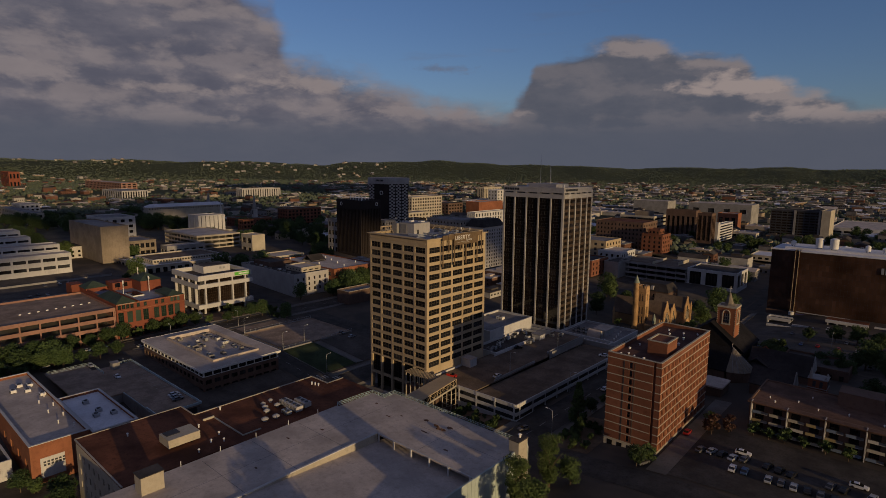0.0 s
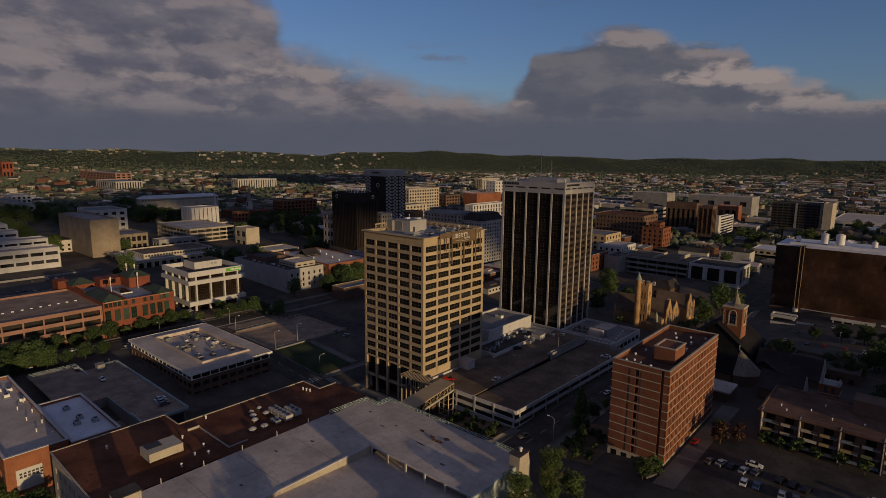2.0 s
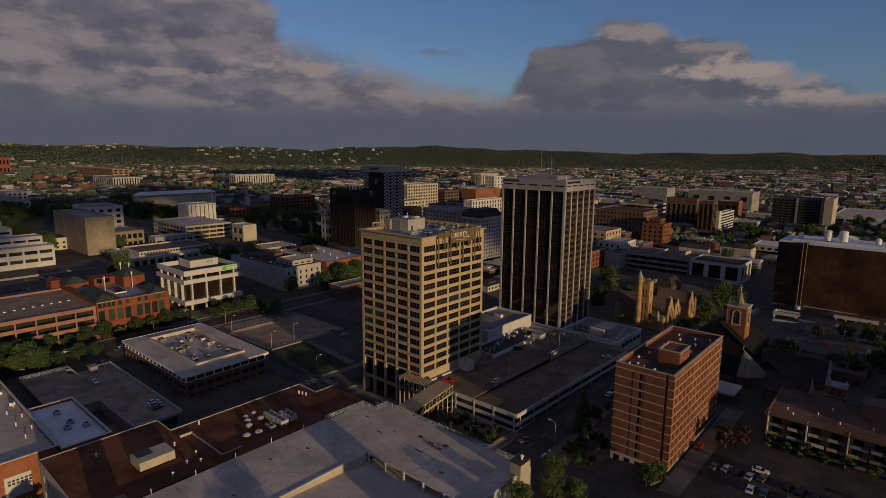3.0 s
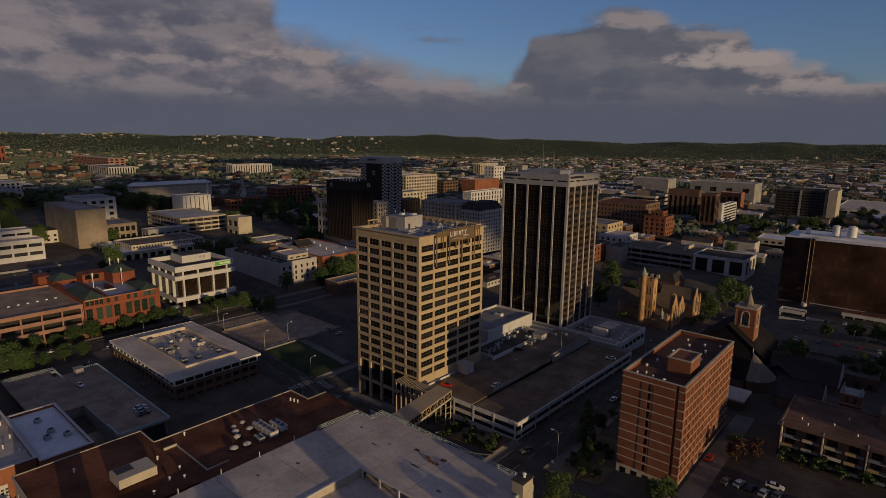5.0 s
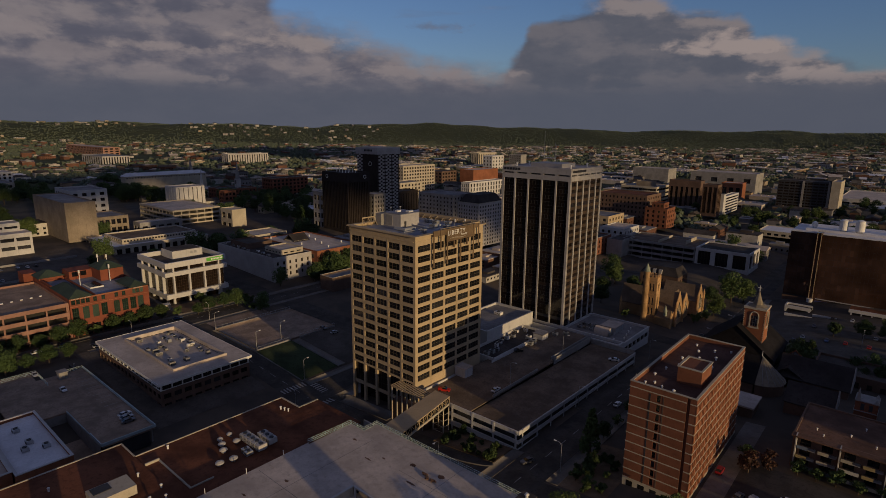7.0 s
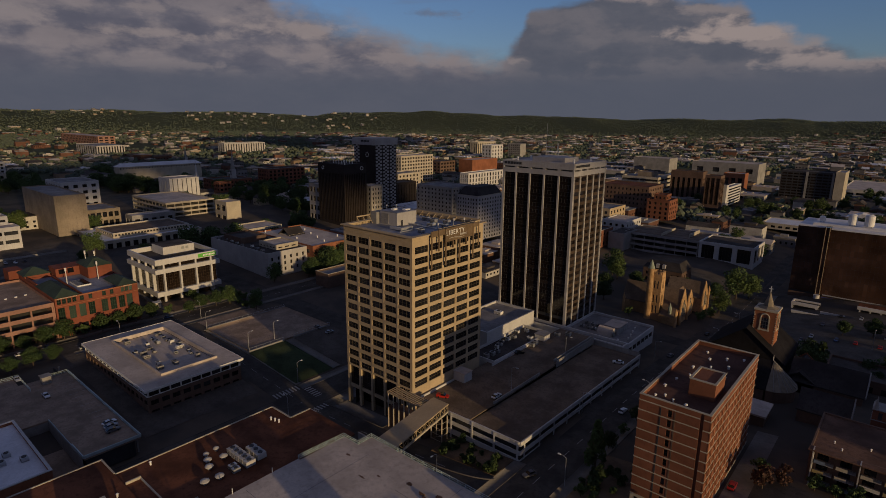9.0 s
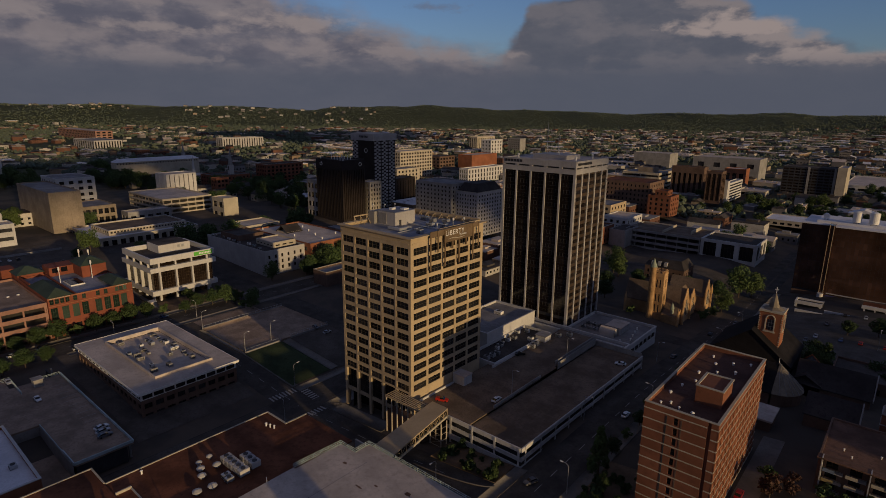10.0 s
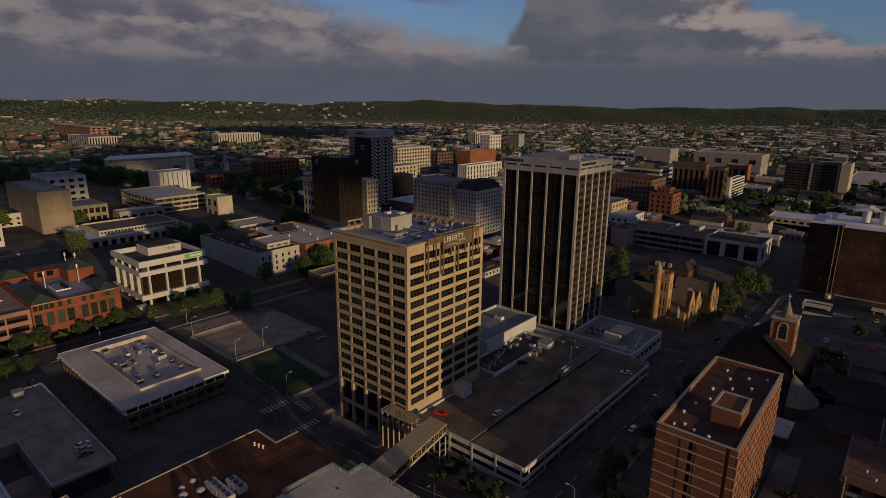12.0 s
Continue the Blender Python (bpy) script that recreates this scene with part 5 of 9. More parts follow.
# plan: from the pale deck building (south) to the garage (north)
A, B, C, D = (13.5, -35.9), (21.5, -35.9), (15.2, 1.9), (8.2, 1.9)
slanted("roof", [A, B, C, D], 9.0, 9.35, "tan", "tan flat roof")
ins = lambda k: [(A[0] + k, A[1] + 0.1), (B[0] - k, B[1] + 0.1), (C[0] - k, C[1] - 0.1), (D[0] + k, D[1] - 0.1)]  # noqa: E731
slanted("glazing", ins(0.45), 6.6, 8.99, "window_dark", "dark glazed sides")
slanted("floor", ins(0.1), 5.9, 6.59, "cream")
for (xa, ya), (xb, yb) in ((A, D), (B, C)):
    bm = bmesh.new()
    for i in range(17):
        x, y = xa + (xb - xa) * i / 16, ya + (yb - ya) * i / 16
        k = 0.3 if xa == A[0] else -0.3
        rod(bm, (x + k, y, 6.6), (x + k, y, 9.0), 0.1, n=5)
        if i < 16:
            x2, y2 = xa + (xb - xa) * (i + 1) / 16, ya + (yb - ya) * (i + 1) / 16
            rod(bm, (x + k, y, 6.7 if i % 2 else 8.9), (x2 + k, y2, 8.9 if i % 2 else 6.7), 0.07, n=4)
    part("truss", bm, M["tan"], br, "tan steel truss")
for px, py in ((11.2, -2.5), (16.0, -2.5), (11.2, 0.3), (16.0, 0.3)):
    bm = bmesh.new()
    rod(bm, (px, py, -5), (px, py, 5.9), 0.22, n=8)
    part("leg", bm, M["cream"], br)
bm = bmesh.new()
for k in range(4):
    z = -3 + 2.3 * k
    rod(bm, (11.2, -2.5, z), (16.0, -2.5, z), 0.1, n=5)
    rod(bm, (16.0, -2.5, z), (16.0, 0.3, z), 0.1, n=5)
    rod(bm, (11.2, -2.5, z), (16.0, -2.5, z + 2.3), 0.07, n=5)
part("cross_brace", bm, M["cream"], br)
pg = thing("pergola", "tan slatted entrance pergola on round columns beside a tower", "pergola")
boxes("beam", [(-7.5, 11.5, -5.2, -4.8, 8.3, 8.8), (-7.5, 11.5, -0.9, -0.5, 8.3, 8.8)], M["tan"], pg)
for k in range(20):
    boxes("slat", [(-7.4 + k * 0.99, -7.1 + k * 0.99, -5.6, -0.2, 8.803, 9.1)], M["tan"], pg)
for k in range(7):
    for y in (-5.0, -0.7):
        bm = bmesh.new()
        rod(bm, (-7.2 + k * 2.6, y, -7), (-7.2 + k * 2.6, y, 8.3), 0.24, n=10)
        part("column", bm, M["cream"], pg)
boxes("stair_wall", [(-7.2, 9.5, -4.6, -1.2, -7, 3.2)], M["brick_brown"], pg)

# ---- west side: red hall, its garage, white office ----
rh = thing("red_hall", "orange-red painted hall with green hipped roofs and tall green windows", "hall")
HX0, HX1, HY0, HY1, HT = -232.0, -181.7, -58.5, -20.8, 17.2
f = Face("E", HX0, HX1, HY0, HY1)
low = [-56.3, -51.6, -47.2, -43.1, -37.2, -33.1, -29.1, -25.3]
wall_part("wall", grid_wall(f, low, [9.0], 2.9, 6.4, HY0 + 0.5, HY1 - 0.5, -4, 13.195, 0.5), M["red_paint"], rh)
windows(rh, f, low, [9.0], 2.9, 6.4, -0.4, 3, 3, "green_window", "roof_green")
high = [-56.9, -54.7, -52.5, -50.3, -47.0, -43.2, -37.0, -33.4, -28.2, -26.3, -24.4]
wall_part("wall", grid_wall(f, high, [15.2], 1.7, 2.4, HY0 + 0.5, HY1 - 0.5, 13.2, HT, 0.5), M["red_paint"], rh)
windows(rh, f, high, [15.2], 1.7, 2.4, -0.3, 2, 2, "green_window", "roof_green")
for u in low:
    boxes("shopfront", [f.block(u - 1.6, u + 1.6, -4, 2.6, 0.004, 0.05)], M["window_dark"], rh, "dark shopfront glass")
boxes("lettering_bar", [f.block(-57.6 + 0.62 * k, -57.15 + 0.62 * k, 16.75, 17.15, 0.255, 0.3) for k in range(14)], M["cream"], rh, "pale row of lettering bars")
boxes("lettering_bar", [f.block(-28.6 + 0.6 * k, -28.2 + 0.6 * k, 16.75, 17.15, 0.255, 0.3) for k in range(9)], M["cream"], rh, "pale row of lettering bars")
f = Face("S", HX0, HX1, HY0, HY1)
boxes("wall", [f.block(HX0, HX1, -4, HT, -0.5, 0)], M["red_paint"], rh)
boxes("wall", [(HX0, HX1, HY1 - 0.5, HY1, -4, HT), (HX0, HX0 + 0.5, HY0 + 0.5, HY1 - 0.5, -4, HT)], M["red_paint"], rh)
boxes("floor_band", [(HX1 + 0.004, HX1 + 0.2, HY0, HY1, 13.0, 13.3), (HX1 + 0.004, HX1 + 0.25, HY0, HY1, 16.6, 17.2)], M["brick_orange"], rh)
boxes("roof", [(HX0 + 0.5, HX1 - 0.5, HY0 + 0.5, HY1 - 0.5, 15.6, 16.2)], M["roof_blue"], rh)


def hipped(name, x0, x1, y0, y1, z0, z1, inset, mat, parent, over=0.8, label=""):
    """A hipped roof over a rectangle."""
    bm = bmesh.new()
    lo = [bm.verts.new(p) for p in ((x0 - over, y0 - over, z0), (x1 + over, y0 - over, z0), (x1 + over, y1 + over, z0), (x0 - over, y1 + over, z0))]
    hi = [bm.verts.new(p) for p in ((x0 + inset, y0 + inset, z1), (x1 - inset, y0 + inset, z1), (x1 - inset, y1 - inset, z1), (x0 + inset, y1 - inset, z1))]
    bm.faces.new(lo[::-1])
    bm.faces.new(hi)
    for i in range(4):
        j = (i + 1) % 4
        bm.faces.new((lo[i], lo[j], hi[j], hi[i]))
    return part(name, bm, M[mat], parent, label)


def gabled(name, x0, x1, y0, y1, z0, z1, mat, parent, along="x", over=0.5, thick=0.35, label=""):
    """Two roof slopes with thickness; the ridge runs along x or y."""
    bm = bmesh.new()
    if along == "x":
        c = (y0 + y1) / 2
        sec = [(y0 - over, z0), (c, z1), (y1 + over, z0), (y1 + over, z0 - thick), (c, z1 - thick), (y0 - over, z0 - thick)]
        ends = [[bm.verts.new((x, y, z)) for y, z in sec] for x in (x0 - over, x1 + over)]
    else:
        c = (x0 + x1) / 2
        sec = [(x0 - over, z0), (c, z1), (x1 + over, z0), (x1 + over, z0 - thick), (c, z1 - thick), (x0 - over, z0 - thick)]
        ends = [[bm.verts.new((x, y, z)) for x, z in sec] for y in (y0 - over, y1 + over)]
    a, b = ends
    for q in ((0, 1, 4, 5), (1, 2, 3, 4)):
        bm.faces.new([a[i] for i in q])
        bm.faces.new([b[i] for i in q][::-1])
    for i in range(6):
        j = (i + 1) % 6
        bm.faces.new((a[j], a[i], b[i], b[j]))
    bmesh.ops.recalc_face_normals(bm, faces=bm.faces[:])
    return part(name, bm, M[mat], parent, label)


hipped("hipped_roof", -212, -182.5, -57.8, -48.4, 17.3, 20.6, 4.6, "roof_green", rh, label="green hipped roof")
hipped("hipped_roof", -202, -182.5, -29.6, -21.4, 17.3, 20.0, 4.0, "roof_green", rh, label="green hipped roof")
boxes("upper_storey", [(-256, -245, -62.5, -56, 0, 19.6), (-244.9, -232.1, -58.2, -46.6, 0, 18.5), (-238, -226, -45.4, -22, 16.21, 21.0), (-228, -212, -34, -22, 16.21, 22.6)], M["red_paint"], rh)
boxes("upper_window", [(-225.99, -225.9, -44 + 4.2 * k, -41 + 4.2 * k, 18.0, 20.6) for k in range(2)], M["window_dark"], rh)
hipped("hipped_roof", -228, -212, -34, -22, 22.61, 26, 5, "roof_green", rh, label="green hipped roof")
hipped("hipped_roof", -244.9, -232.1, -58.2, -46.6, 18.51, 21.8, 5, "roof_green", rh, label="green hipped roof")
boxes("party_wall", [(-231.5, -212.8, -57.9, -57.3, 16.21, 18.2), (-231.5, -182.6, -46.6, -46.2, 16.21, 17.4)], M["red_paint"], rh)
boxes("skylight_curb", [(-211, -199, -43.5, -37, 16.21, 16.9)], M["metal_white"], rh)
boxes("skylight_pane", [(-210.8 + 1.95 * k, -209.1 + 1.95 * k, -43.3 + 3.2 * j, -40.4 + 3.2 * j, 16.9, 17.15) for k in range(6) for j in range(2)], M["window_dark"], rh)
for x, y, zb, zt in ((-207.4, -45.6, 16.21, 25.5), (-208.1, -30.6, 16.21, 26), (-223.6, -31.0, 25.0, 29.5), (-221.5, -27.0, 24.6, 29.0)):
    bm = bmesh.new()
    rod(bm, (x, y, zb), (x, y, zt), 0.22, 0.16, 8)
    rod(bm, (x, y, zt - 1.8), (x, y, zt), 0.45, 0.45, 8)
    part("roof_mast", bm, M["metal_white"], rh, "white roof-top mast")
boxes("core", [(HX0 + 0.6, HX1 - 0.6, HY0 + 0.6, HY1 - 0.6, -4, 15.59)], M["metal_and_shade"], rh, "block coloured dark for the unlit interior")


def open_garage(name, label, x0, x1, y0, y1, z0, z1, levels, wall, deck, sides="SE", band=0.42, gap=8.0):
    """A parking building: bands of parapet with open slots between, columns, a dark block for the shade inside."""
    g = thing(name, label, "parking garage")
    h = (z1 - z0) / levels
    for side in "SENW":
        f = Face(side, x0, x1, y0, y1)
        ua, ub = (f.a, f.b) if side in "SN" else (f.a + 0.4, f.b - 0.4)
        if side not in sides:
            boxes("wall", [f.block(ua, ub, z0, z1, -0.4, 0)], M[wall], g)
            continue
        for k in range(levels):
            top = z1 - k * h
            boxes("parapet_band", [f.block(ua, ub, top - h * band, top, -0.4, 0)], M[wall], g)
        n = max(2, int((ub - ua) / gap))
        for i in range(n + 1):
            c = ua + 0.4 + (ub - ua - 0.8) * i / n
            boxes("column", [f.block(c - 0.35, c + 0.35, z0, z1 - h * band - 0.005, -0.8, -0.41)], M[wall], g)
    # a dark block stands for the deep shade behind the open slots
    boxes("inner_wall", [(x0 * 0.65 + x1 * 0.35, x1 * 0.65 + x0 * 0.35, y0 * 0.65 + y1 * 0.35, y1 * 0.65 + y0 * 0.35, z0, z1 - 1.6)], M["metal_and_shade"], g, "block coloured dark for the shade in the parking levels")
    boxes("deck", [(x0 + 0.4, x1 - 0.4, y0 + 0.4, y1 - 0.4, z1 - 1.5, z1 - 1.1)], M[deck], g, "worn concrete roof deck")
    for k in range(1, levels):
        boxes("floor_slab", [(x0 + 0.4, x1 - 0.4, y0 + 0.4, y1 - 0.4, z1 - k * h - 1.3, z1 - k * h - 1.05)], M["concrete"], g)
    return g


open_garage("parking_garage", "pinkish concrete parking garage with open levels beside a red hall", -240, -182.2, -112, -58.8, -4, 15.6, 4, "pink_concrete", "old_deck", "SE", 0.4)
pal = thing("skylight_strip", "row of white roof-light hoods across a roof deck", "skylight")
for k in range(9):
    boxes("hood", [(-206 - 0.4 * k, -205.3 - 0.4 * k, -98 + 4.2 * k, -96.9 + 4.2 * k, 14.5, 15.0)], M["metal_white"], pal)
can = thing("arched_canopy", "white arched canopy over a garage entrance", "canopy")
bm = bmesh.new()
for k in range(9):
    a0, a1 = math.pi * k / 9, math.pi * (k + 1) / 9
    v = [bm.verts.new((-200 + 7 * math.cos(a), y, 11 + 3.2 * math.sin(a))) for a, y in ((a0, -122), (a1, -122), (a1, -113), (a0, -113))]
    bm.faces.new(v)
part("shell", bm, M["white"], can)
boxes("post", [(-207, -206.6, -122, -121.6, -4, 11), (-193.4, -193, -122, -121.6, -4, 11)], M["white"], can)


def white_office():
    """Raised glass box with white fins between two heavy bands."""
    t = thing("office_building", "white concrete office building with tall dark glass between white fins", "office building")
    x0, x1, y0, y1 = -236.6, -197.4, -4.6, 33.0
    boxes("roof", [(x0 + 1.2, x1 - 1.2, y0 + 1.2, y1 - 1.2, 20.0, 20.4)], M["roof_dark"], t)
    for side in "SENW":
        f = Face(side, x0, x1, y0, y1)
        ua, ub = (f.a, f.b) if side in "SN" else (f.a + 1.2, f.b - 1.2)
        span, whole = f.b - f.a, side in "SN"
        e = 0.5 if whole else 0.0
        boxes("roof_band", [f.block(ua, ub, 19.9, 23.2, -1.2, 0)], M["white"], t)
        boxes("slot_band", [f.block(ua - e, ub + e, 14.9, 17.5, -1.7 if not whole else -1.2, 0.5)], M["white"], t)
        boxes("base_band", [f.block(ua - e, ub + e, 1.4, 4.2, -3.0 if not whole else -1.2, 0.5)], M["white"], t)
        at = [f.a + span * q for q in (0.125, 0.375, 0.625, 0.875)]
        for c in at:
            boxes("fin", [f.block(c - 0.5, c + 0.5, 4.205, 14.895, -1.6, 0.25)], M["white"], t)
            boxes("attic_post", [f.block(c - 0.45, c + 0.45, 17.505, 19.895, -1.2, -0.1)], M["white"], t)
            boxes("column", [f.block(c - 0.6, c + 0.6, -4, 1.395, -2.6, -1.4)], M["white"], t)
        for c in at[:-1]:
            windows(t, f, [c + span / 8], [9.55], span / 4 - 1.05, 10.6, -1.5, 6, 6, "glass_black", "bronze_dark")
            boxes("attic_glass", [f.block(c + 0.5, c + span / 4 - 0.5, 17.51, 19.89, -1.9, -1.8)], M["glass_black"], t)
        for c in (f.a + span / 16 + 0.4, f.b - span / 16 - 0.4):
            windows(t, f, [c], [9.55], span / 8 - 1.9, 10.6, -1.5, 3, 6, "glass_black", "bronze_dark")
        boxes("ground_floor_glass", [f.block(f.a + 4, f.b - 4, -4, 1.39, -4.2, -4.0)], M["glass_black"], t)
    boxes("core", [(x0 + 2.0, x1 - 2.0, y0 + 2.0, y1 - 2.0, 1.4, 19.99)], M["metal_and_shade"], t, "block coloured dark for the unlit interior")
    boxes("plant_room", [(-233, -217.5, 8.8, 28, 20.41, 25.3)], M["white"], t)
    boxes("plant_room_roof", [(-232.4, -218.1, 9.4, 27.4, 25.303, 25.5)], M["roof_dark"], t)
    boxes("plant_vent", [(-217.499, -217.3, 20 + 2.6 * k, 21.6 + 2.6 * k, 22.6, 24.2) for k in range(2)], M["metal"], t)
    f = Face("E", x0, x1, y0, y1)
    boxes("sign_panel", [f.block(20.5, 31.6, 20.4, 22.6, 0.004, 0.2)], M["green_sign"], t, "green sign panel with pale lettering bars")
    boxes("lettering_bar", [f.block(23.4 + k * 0.95, 24.1 + k * 0.95, 21.0, 22.0, 0.205, 0.26) for k in range(8)], M["metal_white"], t)
    return t


white_office()
kio = thing("kiosk", "small pale ticket kiosk on a pavement", "kiosk")
boxes("walls", [(-194, -190, -9.5, -6.5, -4, 0.6)], M["cream"], kio)
boxes("roof", [(-194.3, -189.7, -9.8, -6.2, 0.603, 0.9)], M["white"], kio)

# low white library with a clerestory
building("library", -400, -338, 16, 92, -2, 9.2, "cream", "roof_white", "long low cream building with a white flat roof", "library", cols=(8, 12), rows=1, zlo=0, zhi=8, wide=0.6, tall=0.75, cap="white")
building("clerestory", -386, -348, 26, 86, 8.31, 12.4, "cream", "roof_umber", "raised roof lantern with a row of small windows", "roof lantern", cols=(8, 24), rows=1, zlo=9.4, zhi=12, wide=0.65, tall=0.55, cap="white")
# plain concrete theatre block
building("theatre_block", -487, -398.5, 3.2, 26, 6, 39, "warm_concrete", "roof_grey", "blank beige concrete block with vertical streaks", "theatre", cols=(0, 0), rows=0)
building("theatre_plinth", -482, -401, 5.5, 24, 0, 5.99, "metal_and_shade", "roof_dark", "dark recessed ground storey under a concrete block", "plinth", cols=(0, 0), rows=0, parapet=0.01)
building("office_building", -560, -513, 40, 74, 4, 37, "white", "roof_grey", "white concrete office building with square windows", "office building", cols=(6, 4), rows=5, wide=0.5, tall=0.5)
building("annex", -470, -430, 31, 62, 3, 20, "warm_concrete", "roof_grey", "beige framed annex with dark openings", "building", cols=(4, 6), rows=2, wide=0.7, tall=0.6)
building("hall", -420, -405, 62, 100, 3, 15, "concrete", "roof_light", "low grey hall with a pale roof", "hall", cols=(2, 5), rows=1)
# terraced white offices
for x0, x1, y1, z1 in ((-400, -382, -25, 21.3), (-418, -400.1, -28, 27.0), (-436, -418.1, -44, 32.7), (-462, -436.1, -47, 36.6)):
    building("terrace_block", x0, x1, -165, y1, 0, z1, "white", "roof_light", "stepped white office terrace with ribbon windows", "office building", cols=(1, 14), rows=2 if x1 == -382 else 1, zlo=7 if x1 == -382 else z1 - 5.6, zhi=z1 - 1.5, wide=0.86, tall=0.42, group="stepped office terraces")
# grey store with blank wall, brick shop row behind
building("store", -272.3, -196.6, 66.7, 98, -4, 14.6, "grey_white", "roof_dark", "department store with a blank pale grey wall", "store", cols=(0, 6), rows=3, zlo=0, zhi=12, wide=0.3, tall=0.6, sides="E")
building("store_loft", -262, -238, 72, 92, 13.71, 18.0, "brick_brown", "roof_dark", "dark penthouse on a store roof", "building", cols=(0, 0), rows=0)
building("store_loft", -225, -204, 78, 96, 13.71, 17.4, "cream", "roof_light", "cream penthouse on a store roof", "building", cols=(5, 3), rows=1)
building("shop_row", -262, -190, 98.2, 140, -4, 15.5, "brick_orange", "roof_light", "orange brick shop building with a pale roof", "shop", cols=(6, 11), rows=3, wide=0.42, tall=0.5)
sg = thing("roof_gable", "dark-slated gable rising from a pale shop roof", "roof gable")
gabled("slope", -246, -232, 108, 122, 14.7, 20, "slate", sg, "y", 0.3)
boxes("gable_wall", [(-245.5, -232.5, 108.2, 121.8, 14.6, 15.4)], M["cream"], sg)
for k in range(9):
    roof_vent(-258 + 7.4 * k, 104 + (k * 13) % 31, 14.6, 0.7, 1.2)
for k in range(8):
    ac_unit(-266 + 8.2 * k, 69.5 + (k * 7) % 4, 13.7, 2.4, 1.8, 1.4, ("metal", "concrete", "metal_white")[k % 3])
building("cream_loft", -300, -275, 100, 130, -2, 15.5, "cream", "roof_light", "small cream building with a flat roof", "building", cols=(4, 5), rows=2)
building("mall_box", -163, -150, 80, 108, -5, 6.5, "brick_brown", "roof_grey", "blank brown brick shop box with a pale coping", "shop", cols=(0, 0), rows=0, cap="cream")
# bank with slit windows, its garage, post block
building("bank_tower", -535.8, -508.2, 142.6, 176.2, 3, 33.5, "white", "roof_light", "white concrete bank with tall slit windows", "bank", cols=(4, 6), rows=1, zlo=12, zhi=33, wide=0.16, tall=0.95, thick=0.8, nx=1)
open_garage("parking_garage", "beige concrete parking garage with four open levels", -505, -425, 101, 150, 2, 20, 4, "cream", "roof_light", "SE")
building("post_block", -399.7, -377.7, 137.3, 152.3, 0, 22, "cream", "roof_light", "cream concrete block with a blank sunlit wall", "building", cols=(2, 0), rows=2, sides="S")
building("brick_row", -616, -575, 234.6, 283.2, 2, 19, "brick", "roof_dark", "long dark brick row with a pale cornice", "building", cols=(6, 9), rows=3, wide=0.4, tall=0.5, cap="concrete")
building("brick_loft", -526, -512.9, 202.6, 218.4, 2, 24, "brick_orange", "roof_dark", "square red brick block", "building", cols=(3, 3), rows=4)

# ---- towers behind ----
dk = building("office_tower", -323.4, -284.4, 205.5, 233.1, 0, 59.5, "dark_rib", "roof_dark", "dark brown ribbed office block with a plain top storey", "office tower", cols=(17, 12), rows=1, zlo=4, zhi=50.5, wide=0.45, tall=0.99, thick=0.7, nx=1, glass="glass_black")
for x, y, h in [(-320 + 3.4 * k, 209 + (k * 5 % 11) * 2, 3 + (k * 7 % 4)) for k in range(10)]:
    roof_vent(x, y, 58.6, 0.6, h * 0.7)


def ring_sign(face, u, z, r, parent):
    bm = bmesh.new()
    for k in range(14):
        a0, a1 = 2 * math.pi * k / 14, 2 * math.pi * (k + 1) / 14
        rod(bm, (r * math.cos(a0), 0, r * math.sin(a0)), (r * math.cos(a1), 0, r * math.sin(a1)), 0.28, n=5)
    ob = part("ring_sign", bm, M["metal_white"], parent, "pale ring-shaped sign")
    ob.matrix_basis = face.stand(u, z, 0.35)


def striped_tower():
    """Dark tower with white checkered window bands and a pale crown."""
    t = thing("office_tower", "dark office tower with white checkered window strips and a pale crown", "office tower")
    x0, x1, y0, y1, top = -343.2, -309.7, 267.9, 299.5, 81.0
    boxes("core", [(x0 + 0.5, x1 - 0.5, y0 + 0.5, y1 - 0.5, 0, 74)], M["dark_rib"], t, "dark body")
    boxes("crown", [(x0 - 0.8, x1 + 0.8, y0 - 0.8, y1 + 0.8, 74.01, top)], M["grey_white"], t, "pale plain crown")
    boxes("roof", [(x0 + 1, x1 - 1, y0 + 1, y1 - 1, top + 0.003, top + 0.3)], M["roof_light"], t)
    for side in "SENW":
        f = Face(side, x0, x1, y0, y1)
        ua, ub = (f.a, f.b) if side in "SN" else (f.a + 0.6, f.b - 0.6)
        strips = spread(ua, ub, 3) if side in "EW" else [ua + 5]
        if side in "SN":
            boxes("dark_panel", [f.block(ua + 10.5, ub - 0.5, 0, 74, -0.6, 0.1)], M["dark_rib"], t)
        for c in strips:
            for k in range(19):
                z = 4 + k * 3.7
                boxes("white_panel", [f.block(c - 4.1, c - 1.5, z, z + 2.2, -0.6, 0), f.block(c - 1.2, c + 1.2, z + 1.85, z + 3.6, -0.6, 0), f.block(c + 1.5, c + 4.1, z, z + 2.2, -0.6, 0)], M["grey_white"], t)
    ring_sign(Face("S", x0, x1, y0, y1), x0 + 22, 64, 2.2, t)
    boxes("name_board", [Face("S", x0, x1, y0, y1).block(-330 + k * 2.2, -328.4 + k * 2.2, 77, 79, 0.805, 1.0) for k in range(6)], M["metal_and_shade"], t, "dark lettering bars on the crown")
    return t


